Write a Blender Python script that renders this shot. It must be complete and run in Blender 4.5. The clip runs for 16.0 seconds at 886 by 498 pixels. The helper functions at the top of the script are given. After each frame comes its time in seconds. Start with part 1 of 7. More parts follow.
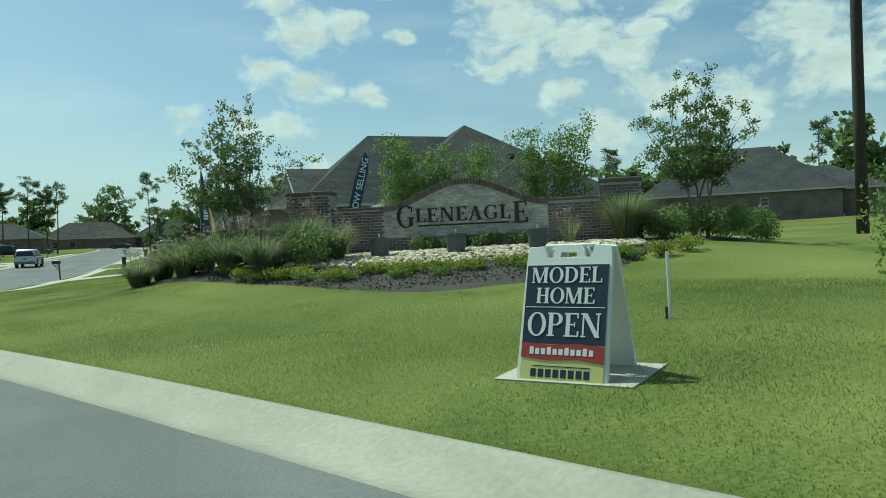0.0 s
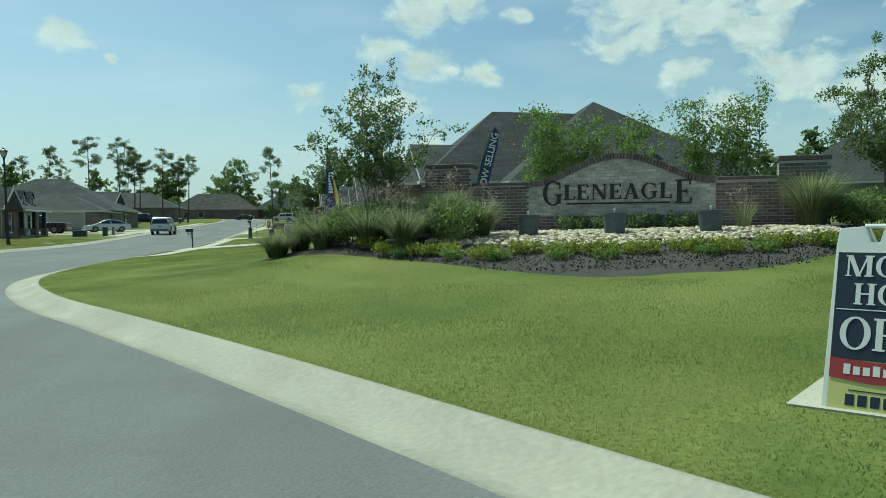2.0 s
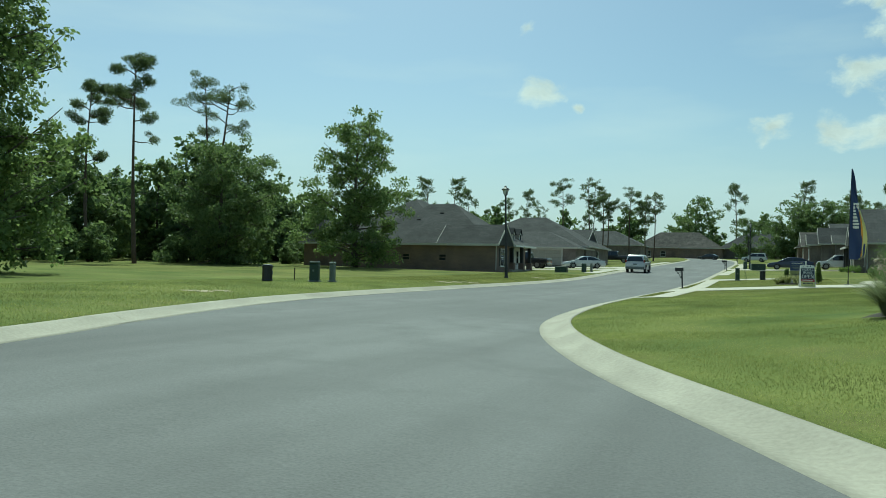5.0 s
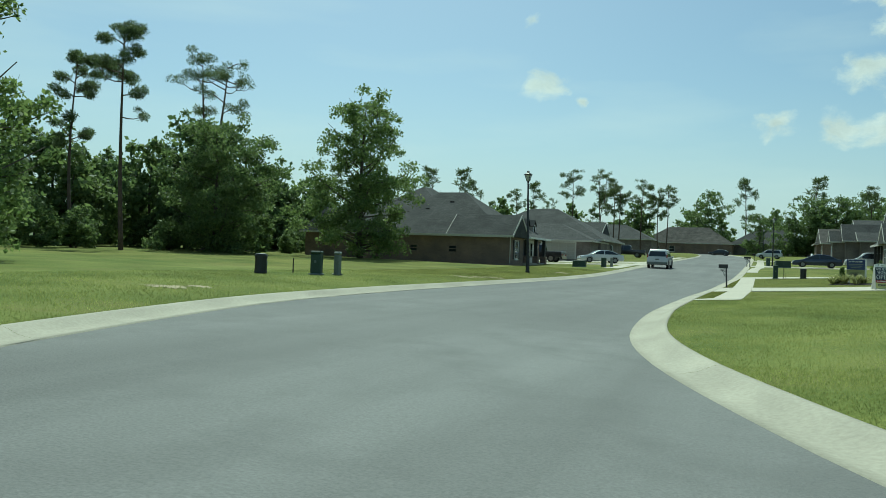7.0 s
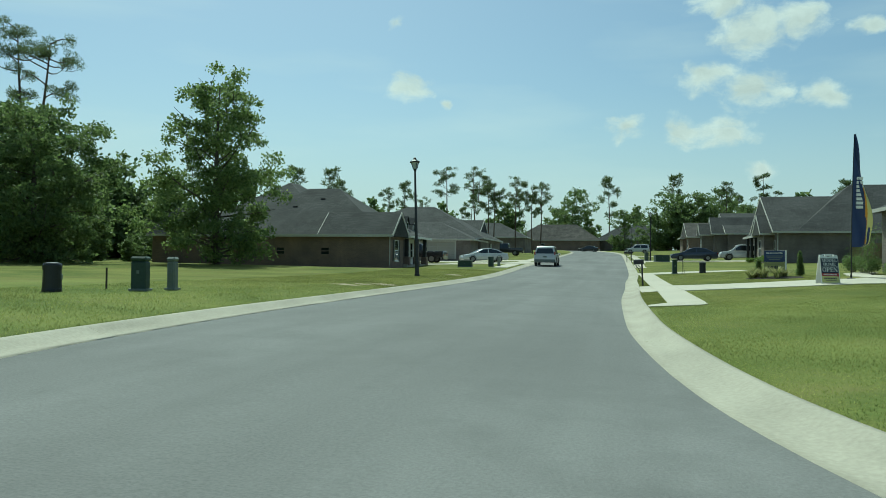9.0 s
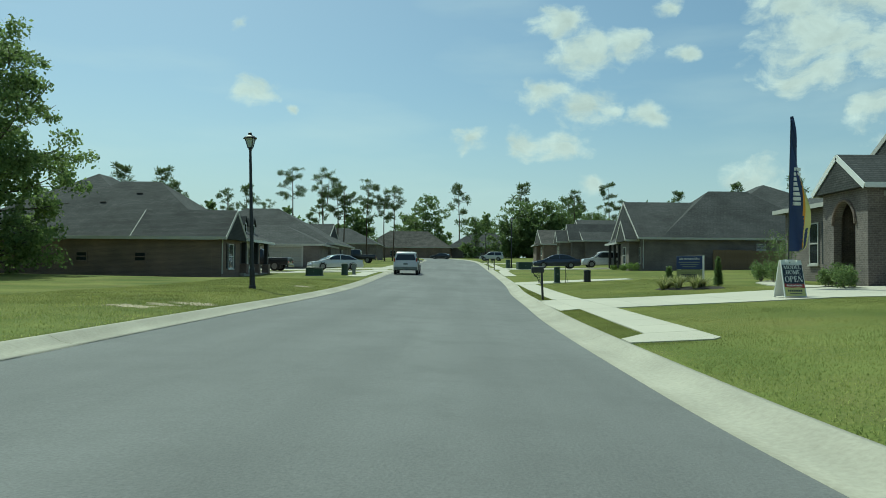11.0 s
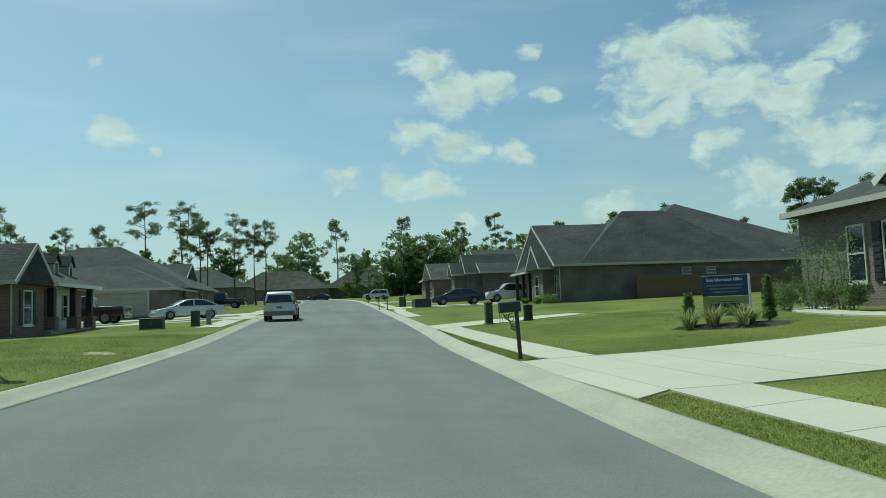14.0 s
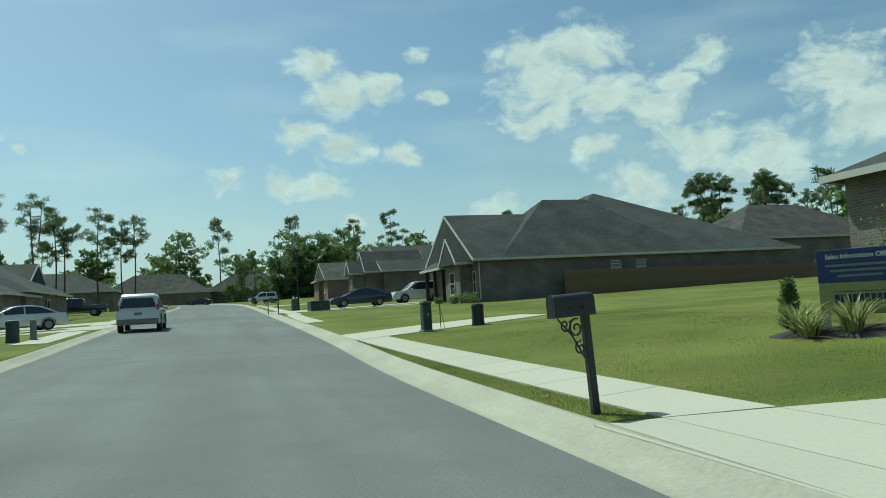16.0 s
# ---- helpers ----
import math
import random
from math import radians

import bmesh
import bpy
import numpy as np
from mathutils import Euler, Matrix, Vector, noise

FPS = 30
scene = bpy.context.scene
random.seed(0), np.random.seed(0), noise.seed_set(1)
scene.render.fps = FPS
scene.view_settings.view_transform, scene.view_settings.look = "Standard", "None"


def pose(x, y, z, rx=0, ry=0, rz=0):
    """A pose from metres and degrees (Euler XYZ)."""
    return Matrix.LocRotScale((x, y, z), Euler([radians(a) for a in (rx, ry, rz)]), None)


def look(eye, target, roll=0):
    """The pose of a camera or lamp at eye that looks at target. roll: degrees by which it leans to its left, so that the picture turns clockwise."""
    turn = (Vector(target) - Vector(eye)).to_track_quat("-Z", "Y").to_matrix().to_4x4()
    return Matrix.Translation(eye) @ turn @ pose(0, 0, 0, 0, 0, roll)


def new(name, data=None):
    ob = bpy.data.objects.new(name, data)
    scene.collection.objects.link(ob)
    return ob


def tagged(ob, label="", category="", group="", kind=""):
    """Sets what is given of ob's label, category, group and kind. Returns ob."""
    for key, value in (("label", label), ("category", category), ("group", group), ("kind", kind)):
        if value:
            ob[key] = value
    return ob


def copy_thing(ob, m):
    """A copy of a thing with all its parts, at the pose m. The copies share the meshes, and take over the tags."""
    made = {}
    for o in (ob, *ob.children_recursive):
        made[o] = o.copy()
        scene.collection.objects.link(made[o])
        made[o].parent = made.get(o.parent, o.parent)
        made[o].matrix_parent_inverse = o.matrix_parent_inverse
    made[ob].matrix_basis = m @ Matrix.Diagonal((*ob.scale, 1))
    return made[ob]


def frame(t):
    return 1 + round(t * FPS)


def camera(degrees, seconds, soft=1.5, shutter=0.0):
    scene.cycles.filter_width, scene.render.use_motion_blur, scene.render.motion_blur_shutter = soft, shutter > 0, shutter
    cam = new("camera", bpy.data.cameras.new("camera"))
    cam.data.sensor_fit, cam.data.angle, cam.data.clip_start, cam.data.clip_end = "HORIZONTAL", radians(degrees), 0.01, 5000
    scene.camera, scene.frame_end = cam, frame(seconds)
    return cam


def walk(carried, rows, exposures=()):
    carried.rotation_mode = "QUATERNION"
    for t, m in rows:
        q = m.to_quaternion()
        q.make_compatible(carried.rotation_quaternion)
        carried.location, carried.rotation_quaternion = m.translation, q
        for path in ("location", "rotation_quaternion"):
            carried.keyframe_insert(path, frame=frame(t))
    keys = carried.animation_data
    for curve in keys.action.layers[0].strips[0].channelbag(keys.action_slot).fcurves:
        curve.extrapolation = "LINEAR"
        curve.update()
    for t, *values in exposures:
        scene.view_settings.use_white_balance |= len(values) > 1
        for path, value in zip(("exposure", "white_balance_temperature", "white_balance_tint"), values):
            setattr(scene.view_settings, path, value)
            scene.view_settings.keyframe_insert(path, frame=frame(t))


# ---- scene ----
cam = camera(61.8, 16.0, soft=0.9)
PATH = [
    (0, (8.899, -21.536, 1.232), (9.569, -19.651, 1.224), -2.4),
    (0.5, (8.883, -21.32, 1.229), (9.518, -19.423, 1.205), -2.4),
    (1, (8.759, -20.96, 1.21), (9.336, -19.046, 1.166), -1.5),
    (1.5, (8.618, -20.487, 1.205), (9.111, -18.55, 1.149), -0.7),
    (2, (8.439, -20.039, 1.199), (8.826, -18.077, 1.145), -0.4),
    (2.5, (8.165, -19.565, 1.219), (8.422, -17.582, 1.178), -0.7),
    (3, (7.875, -18.805, 1.219), (7.952, -16.806, 1.207), -0.9),
    (3.5, (7.525, -18.102, 1.226), (7.375, -16.108, 1.247), -0.5),
    (4, (7.08, -17.387, 1.217), (6.667, -15.431, 1.265), 0.2),
    (4.5, (6.602, -16.696, 1.213), (5.952, -14.805, 1.265), 0.9),
    (5, (6.031, -16.036, 1.197), (5.251, -14.195, 1.239), 1.3),
    (7.5, (3.088, -11.364, 1.189), (2.32, -9.517, 1.2), 2.6),
    (8, (2.457, -10.111, 1.204), (1.774, -8.231, 1.222), 2.0),
    (8.5, (1.813, -8.553, 1.212), (1.24, -6.637, 1.238), 1.3),
    (9, (1.093, -6.956, 1.175), (0.645, -5.007, 1.208), 0.6),
    (9.5, (0.589, -5.186, 1.161), (0.258, -3.214, 1.202), 0.2),
    (12, (-1.098, 4.23, 1.206), (-0.998, 6.226, 1.29), -0.0),
    (12.5, (-1.229, 6.018, 1.23), (-1.075, 8.009, 1.341), -1.0),
    (13, (-1.289, 7.799, 1.243), (-1.087, 9.784, 1.383), -2.0),
    (13.5, (-1.342, 9.549, 1.242), (-1.098, 11.528, 1.4), -2.3),
    (14, (-1.277, 11.598, 1.265), (-0.985, 13.57, 1.423), -2.1),
    (14.5, (-1.252, 13.556, 1.254), (-0.899, 15.52, 1.397), -1.7),
    (15, (-1.213, 15.542, 1.241), (-0.784, 17.492, 1.367), -1.7),
    (15.5, (-1.122, 17.572, 1.265), (-0.616, 19.503, 1.376), -2.1),
    (16, (-1.043, 19.689, 1.307), (-0.458, 21.595, 1.456), -3.2),
]
walk(cam, [(t, look(eye, target, roll)) for t, eye, target, roll in PATH], [(0.0, 0.06, 5800, -22), (5.0, 0.05, 5800, -22), (9.5, 0.01, 5800, -22), (12.5, -0.07, 5800, -22), (14.5, -0.07, 5800, -22), (16.0, -0.02, 5800, -22)])

# ---- light ----
SUN_UP, SUN_TURN = radians(58), radians(328)
world = bpy.data.worlds.new("sky")
scene.world = world
world.use_nodes = True
wt = world.node_tree
sky = wt.nodes.new("ShaderNodeTexSky")
sky.sky_type, sky.sun_disc, sky.sun_elevation, sky.sun_rotation = "NISHITA", False, SUN_UP, SUN_TURN
sky.air_density, sky.dust_density, sky.ozone_density = 1.0, 1.7, 1.0
back = wt.nodes["Background"]
back.inputs[1].default_value = 0.1
# fair-weather clouds: soft heaps at their places in the sky, broken up by noise
where = wt.nodes.new("ShaderNodeTexCoord")
HEAP_BIG = [((0.45, 0.835, 0.315), 0.095), ((0.40, 0.862, 0.31), 0.07), ((0.42, 0.86, 0.275), 0.1), ((0.49, 0.832, 0.262), 0.1), ((0.545, 0.805, 0.238), 0.085), ((0.425, 0.873, 0.236), 0.075), ((0.565, 0.783, 0.265), 0.045)]
HEAP_MID = [((0.125, 0.939, 0.315), 0.05), ((0.16, 0.947, 0.283), 0.062), ((0.211, 0.933, 0.287), 0.045), ((0.115, 0.966, 0.232), 0.05), ((0.165, 0.961, 0.214), 0.06), ((0.245, 0.949, 0.203), 0.04), ((0.279, 0.922, 0.268), 0.026),
            ((0.012, 0.984, 0.179), 0.042), ((0.085, 0.98, 0.165), 0.045), ((0.135, 0.977, 0.163), 0.05), ((-0.263, 0.937, 0.227), 0.036), ((-0.225, 0.95, 0.205), 0.016), ((0.26, 0.909, 0.33), 0.028), ((-0.275, 0.915, 0.31), 0.018)]
HEAP_LOW = [((0.527, 0.839, 0.135), 0.07), ((0.596, 0.782, 0.185), 0.085), ((0.37, 0.923, 0.115), 0.06), ((0.584, 0.763, 0.288), 0.05), ((0.702, 0.669, 0.243), 0.1), ((0.735, 0.65, 0.195), 0.11), ((0.572, 0.797, 0.194), 0.06),
            ((0.653, 0.739, 0.163), 0.09), ((0.482, 0.855, 0.185), 0.055), ((0.8, 0.58, 0.2), 0.14), ((0.17, 0.98, 0.12), 0.03), ((-0.75, -0.5, 0.35), 0.18), ((0.6, -0.7, 0.4), 0.2), ((-0.2, -0.9, 0.3), 0.2)]
CLOUDS = HEAP_BIG + HEAP_MID + HEAP_LOW


def wnode(kind, op, *ins):
    n = wt.nodes.new(kind)
    n.operation = op
    for i, v in enumerate(ins):
        if hasattr(v, "is_output"):
            wt.links.new(v, n.inputs[i])
        else:
            n.inputs[i].default_value = v
    return n


warp = wt.nodes.new("ShaderNodeTexNoise")
warp.inputs["Scale"].default_value, warp.inputs["Detail"].default_value = 12.0, 6.0
wt.links.new(where.outputs["Generated"], warp.inputs["Vector"])
shift = wnode("ShaderNodeVectorMath", "SUBTRACT", warp.outputs["Color"], (0.5, 0.5, 0.5))
shift = wnode("ShaderNodeVectorMath", "MULTIPLY", shift.outputs[0], (0.07, 0.07, 0.05))
bent = wnode("ShaderNodeVectorMath", "ADD", where.outputs["Generated"], shift.outputs[0])
flat = wnode("ShaderNodeVectorMath", "MULTIPLY", bent.outputs[0], (1.0, 1.0, 1.7))
heap = None
for (cx, cy, cz), size in CLOUDS:
    d = wnode("ShaderNodeVectorMath", "DISTANCE", flat.outputs[0], (cx, cy, cz * 1.7))
    k = wnode("ShaderNodeMath", "DIVIDE", d.outputs["Value"], size)
    k = wnode("ShaderNodeMath", "SUBTRACT", 1.0, k.outputs[0])
    heap = k if heap is None else wnode("ShaderNodeMath", "MAXIMUM", heap.outputs[0], k.outputs[0])
fluff = wt.nodes.new("ShaderNodeTexNoise")
fluff.inputs["Scale"].default_value, fluff.inputs["Detail"].default_value, fluff.inputs["Roughness"].default_value = 21.0, 10.0, 0.66
wt.links.new(flat.outputs[0], fluff.inputs["Vector"])
wisp = wt.nodes.new("ShaderNodeTexNoise")
wisp.inputs["Scale"].default_value, wisp.inputs["Detail"].default_value = 3.0, 6.0
stretch = wnode("ShaderNodeVectorMath", "MULTIPLY", where.outputs["Generated"], (1.0, 1.0, 5.0))
wt.links.new(stretch.outputs[0], wisp.inputs["Vector"])
puffs = wt.nodes.new("ShaderNodeTexVoronoi")
puffs.feature, puffs.inputs["Scale"].default_value = "SMOOTH_F1", 38.0
puffs.inputs["Smoothness"].default_value = 0.35
wt.links.new(flat.outputs[0], puffs.inputs["Vector"])
f1 = wnode("ShaderNodeMath", "SUBTRACT", fluff.outputs[0], 0.5)
f1 = wnode("ShaderNodeMath", "MULTIPLY", f1.outputs[0], 2.7)
f2 = wnode("ShaderNodeMath", "SUBTRACT", 0.4, puffs.outputs["Distance"])
f2 = wnode("ShaderNodeMath", "MULTIPLY", f2.outputs[0], 0.75)
f1 = wnode("ShaderNodeMath", "ADD", f1.outputs[0], f2.outputs[0])
heap = wnode("ShaderNodeMath", "MULTIPLY", heap.outputs[0], 1.7)
body = wnode("ShaderNodeMath", "ADD", heap.outputs[0], f1.outputs[0])
mask = wt.nodes.new("ShaderNodeMapRange")
mask.interpolation_type = "SMOOTHSTEP"
mask.inputs[1].default_value, mask.inputs[2].default_value, mask.inputs[4].default_value = 0.1, 1.3, 0.97
wt.links.new(body.outputs[0], mask.inputs[0])
thin = wt.nodes.new("ShaderNodeMapRange")
thin.inputs[1].default_value, thin.inputs[2].default_value, thin.inputs[4].default_value = 0.48, 0.8, 0.3
wt.links.new(wisp.outputs[0], thin.inputs[0])
cover = wnode("ShaderNodeMath", "MAXIMUM", mask.outputs[0], thin.outputs[0])
# lit crowns and greyer undersides, from the heap's slope towards the light
above = wnode("ShaderNodeVectorMath", "ADD", flat.outputs[0], (-0.008, 0.01, 0.03))
fluff_up = wt.nodes.new("ShaderNodeTexNoise")
fluff_up.inputs["Scale"].default_value, fluff_up.inputs["Detail"].default_value, fluff_up.inputs["Roughness"].default_value = 21.0, 10.0, 0.66
wt.links.new(above.outputs[0], fluff_up.inputs["Vector"])
slope = wnode("ShaderNodeMath", "SUBTRACT", fluff.outputs[0], fluff_up.outputs[0])
slope = wnode("ShaderNodeMath", "MULTIPLY", slope.outputs[0], 1.3)
deep = wnode("ShaderNodeMath", "MULTIPLY", body.outputs[0], -0.3)
relief = wnode("ShaderNodeMath", "ADD", slope.outputs[0], deep.outputs[0])
shade = wt.nodes.new("ShaderNodeMapRange")
shade.inputs[1].default_value, shade.inputs[2].default_value, shade.inputs[3].default_value, shade.inputs[4].default_value = -0.75, 0.05, 0.74, 1.06
wt.links.new(relief.outputs[0], shade.inputs[0])
white = wnode("ShaderNodeVectorMath", "SCALE", (7.25, 7.35, 7.25))
wt.links.new(shade.outputs[0], white.inputs["Scale"])
blend = wt.nodes.new("ShaderNodeMix")
blend.data_type = "RGBA"
height = wt.nodes.new("ShaderNodeSeparateXYZ")
wt.links.new(where.outputs["Generated"], height.inputs[0])
low_air = wt.nodes.new("ShaderNodeMapRange")
low_air.interpolation_type = "SMOOTHSTEP"
low_air.inputs[1].default_value, low_air.inputs[2].default_value, low_air.inputs[3].default_value, low_air.inputs[4].default_value = -0.02, 0.24, 0.75, 0.0
wt.links.new(height.outputs[2], low_air.inputs[0])
hazy = wt.nodes.new("ShaderNodeMix")
hazy.data_type = "RGBA"
wt.links.new(low_air.outputs[0], hazy.inputs[0])
wt.links.new(sky.outputs[0], hazy.inputs[6])
hazy.inputs[7].default_value = (5.6, 6.3, 6.9, 1)
wt.links.new(cover.outputs[0], blend.inputs[0])
wt.links.new(hazy.outputs[2], blend.inputs[6])
wt.links.new(white.outputs[0], blend.inputs[7])
wt.links.new(blend.outputs[2], back.inputs[0])

sun = new("sun", bpy.data.lights.new("sun", "SUN"))
sun.data.energy, sun.data.angle, sun.data.color = 4.3, radians(0.6), (1, 0.95, 0.86)
to_sun = Vector((math.sin(SUN_TURN) * math.cos(SUN_UP), math.cos(SUN_TURN) * math.cos(SUN_UP), math.sin(SUN_UP)))
sun.matrix_world = look(Vector((0, 0, 60)), Vector((0, 0, 60)) - to_sun)

# ---- the lie of the land ----
RIGHT = [(18.5, -34.8), (15.3, -28.6), (12.9, -24.0), (10.4, -19.1), (7.85, -14.1), (6.5, -11.6), (5.5, -9.8), (4.75, -8.5), (3.8, -6.6),
         (2.62, -3.6), (1.84, -0.3), (1.42, 4.6), (1.33, 9.0), (1.36, 17.0), (1.59, 25.0), (1.74, 33.0), (2.02, 40.0), (2.2, 50.0), (2.35, 70.0),
         (2.5, 100.0), (2.4, 130.0), (1.2, 155.0), (-1.5, 176.0), (-4.0, 188.0)]
LEFT = [(11.0, -38.5), (7.8, -32.3), (5.4, -27.6), (2.9, -22.7), (0.7, -17.2), (-0.9, -12.6), (-1.8, -10.2), (-2.3, -8.7), (-2.9, -7.2),
        (-3.9, -4.0), (-4.75, -0.3), (-5.18, 4.6), (-5.3, 9.0), (-5.38, 17.0), (-5.3, 25.0), (-5.24, 33.0), (-5.34, 40.0), (-5.58, 50.0), (-5.85, 70.0),
        (-5.9, 100.0), (-6.1, 130.0), (-7.4, 155.0), (-10.0, 176.0), (-12.5, 188.0)]


def smooth_line(pts, n=4):
    """A Catmull-Rom line through the points."""
    p = [np.array(q, float) for q in pts]
    p = [2 * p[0] - p[1]] + p + [2 * p[-1] - p[-2]]
    out = []
    for i in range(1, len(p) - 2):
        a, b, c, d = p[i - 1:i + 3]
        for k in range(n):
            t = k / n
            out.append(0.5 * (2 * b + (c - a) * t + (2 * a - 5 * b + 4 * c - d) * t * t + (3 * b - a - 3 * c + d) * t ** 3))
    out.append(p[-2])
    return np.array(out)


R_EDGE, L_EDGE = smooth_line(RIGHT), smooth_line(LEFT)


def gap_to(line, x, y):
    """Signed distance of points from a line, positive to its right."""
    x, y = np.asarray(x, float), np.asarray(y, float)
    best, side = np.full(x.shape, 1e9), np.ones(x.shape)
    for a, b in zip(line[:-1], line[1:]):
        d = b - a
        t = np.clip(((x - a[0]) * d[0] + (y - a[1]) * d[1]) / (d @ d), 0, 1)
        px, py = x - a[0] - t * d[0], y - a[1] - t * d[1]
        g = np.hypot(px, py)
        near = g < best
        best = np.where(near, g, best)
        side = np.where(near, np.sign(px * d[1] - py * d[0]), side)
    return best * side


def rise(y):
    """How the whole place climbs along the street."""
    y = np.minimum(np.asarray(y, float), 190.0)
    return 0.13 * np.log1p(np.exp(np.clip((y - 30.0) / 5.0, -30, 60)))


KERB_R, KERB_L = 0.59, 0.5
WALL_AT, WALL_U, WALL_V = np.array((15.78, -3.98)), np.array((0.865, -0.502)), np.array((-0.502, -0.865))


def wall_uv(x, y):
    """Along the entrance wall, and out in front of it."""
    return (x - WALL_AT[0]) * WALL_U[0] + (y - WALL_AT[1]) * WALL_U[1], (x - WALL_AT[0]) * WALL_V[0] + (y - WALL_AT[1]) * WALL_V[1]


def ease(t):
    t = np.clip(t, 0, 1)
    return t * t * (3 - 2 * t)


def mound(x, y):
    """The planted bank in front of the entrance wall."""
    u, v = wall_uv(np.asarray(x, float), np.asarray(y, float))
    return 0.38 * ease((9.0 - np.abs(u)) / 4.0) * ease((7.2 - v) / 5.5) * ease((v + 6.0) / 4.0)


def ground_z(x, y):
    """Height of the finished surface: road, kerb and lawn."""
    r, l = gap_to(R_EDGE, x, y), -gap_to(L_EDGE, x, y)
    across = np.clip(-r / np.maximum(-r - l, 0.1), 0, 1)
    road = 0.03 + 0.17 * across
    dr, dl = np.maximum(r - KERB_R, 0), np.maximum(l - KERB_L, 0)
    far, further, left_far = (ease((np.asarray(y, float) - a) / b) for a, b in ((32.0, 18.0), (50.0, 22.0), (36.0, 14.0)))
    right = 0.03 + 0.10 * np.clip(r / KERB_R, 0, 1) + (0.065 - 0.027 * far - 0.03 * further) * np.minimum(dr, 7) + (0.03 - 0.01 * far) * np.clip(dr - 7, 0, 70)
    left = 0.20 + 0.10 * np.clip(l / KERB_L, 0, 1) + 0.07 * (1 - left_far) * np.minimum(dl, 1.5) + 0.012 * np.clip(dl - 1.5, 0, 40) - 0.037 * left_far * np.clip(dl - 1.5, 0, 9)
    z = np.where(r > 0, right, np.where(l > 0, left, road))
    return z + rise(y) + mound(x, y)

# ---- building blocks ----
def unit(v):
    v = np.asarray(v, float)
    return v / max(np.linalg.norm(v), 1e-9)


class Geo:
    """Gathers corners and faces of one mesh."""

    def __init__(self):
        self.v, self.f, self.n = [], [], 0

    def add(self, verts, faces):
        verts = np.asarray(verts, float).reshape(-1, 3)
        self.v.append(verts)
        self.f.extend([tuple(i + self.n for i in f) for f in faces])
        self.n += len(verts)
        return self

    def box(self, x0, x1, y0, y1, z0, z1, c=0.0):
        """A block, with its edges cut by c."""
        if c <= 0:
            v = [(x, y, z) for z in (z0, z1) for x, y in ((x0, y0), (x1, y0), (x1, y1), (x0, y1))]
            return self.add(v, [(3, 2, 1, 0), (4, 5, 6, 7), (0, 1, 5, 4), (1, 2, 6, 5), (2, 3, 7, 6), (3, 0, 4, 7)])
        v, lo, hi = [], (x0, y0, z0), (x1, y1, z1)
        key = {}
        for sx in (0, 1):
            for sy in (0, 1):
                for sz in (0, 1):
                    for a in range(3):
                        p = [hi[i] if s else lo[i] for i, s in enumerate((sx, sy, sz))]
                        for i, s in enumerate((sx, sy, sz)):
                            if i != a:
                                p[i] += -c if s else c
                        key[(sx, sy, sz, a)] = len(v)
                        v.append(p)
        f = []
        for a in range(3):
            b, d = (a + 1) % 3, (a + 2) % 3
            for s in (0, 1):
                ring = []
                for q, r in ((0, 0), (1, 0), (1, 1), (0, 1)):
                    k = [0, 0, 0]
                    k[a], k[b], k[d] = s, q, r
                    ring.append(key[(*k, a)])
                f.append(ring if s else ring[::-1])
            for q in (0, 1):
                for r in (0, 1):
                    k0, k1 = [0, 0, 0], [0, 0, 0]
                    k0[a], k1[a] = 0, 1
                    k0[b] = k1[b] = q
                    k0[d] = k1[d] = r
                    ring = [key[(*k0, b)], key[(*k1, b)], key[(*k1, d)], key[(*k0, d)]]
                    f.append(ring if q == r else ring[::-1])
        for sx in (0, 1):
            for sy in (0, 1):
                for sz in (0, 1):
                    ring = [key[(sx, sy, sz, a)] for a in range(3)]
                    f.append(ring if (sx + sy + sz) % 2 else ring[::-1])
        return self.add(v, f)

    def beam(self, a, b, w, h, up=(0, 0, 1)):
        """A straight bar from a to b."""
        a, b = np.asarray(a, float), np.asarray(b, float)
        d = unit(b - a)
        s = unit(np.cross(d, up))
        u = np.cross(s, d)
        q = [s * w / 2 + u * h / 2, -s * w / 2 + u * h / 2, -s * w / 2 - u * h / 2, s * w / 2 - u * h / 2]
        return self.add([a + k for k in q] + [b + k for k in q], [(0, 1, 2, 3), (7, 6, 5, 4), (0, 4, 5, 1), (1, 5, 6, 2), (2, 6, 7, 3), (3, 7, 4, 0)])

    def tube(self, pts, radii, n=8, cap=True):
        """A round bar along a line of points."""
        pts = np.asarray(pts, float)
        radii = np.broadcast_to(radii, len(pts))
        d = np.gradient(pts, axis=0)
        ref = np.array((0.31, 0.17, 0.93)) if abs(unit(pts[-1] - pts[0])[2]) < 0.8 else np.array((1.0, 0.1, 0.0))
        v = []
        for p, t, r in zip(pts, d, radii):
            t = unit(t)
            s = unit(np.cross(t, ref))
            u = np.cross(t, s)
            v += [p + r * (math.cos(2 * math.pi * k / n) * s + math.sin(2 * math.pi * k / n) * u) for k in range(n)]
        f = [(i * n + k, i * n + (k + 1) % n, (i + 1) * n + (k + 1) % n, (i + 1) * n + k) for i in range(len(pts) - 1) for k in range(n)]
        if cap:
            f += [tuple(range(n))[::-1], tuple((len(pts) - 1) * n + k for k in range(n))]
        return self.add(v, f)

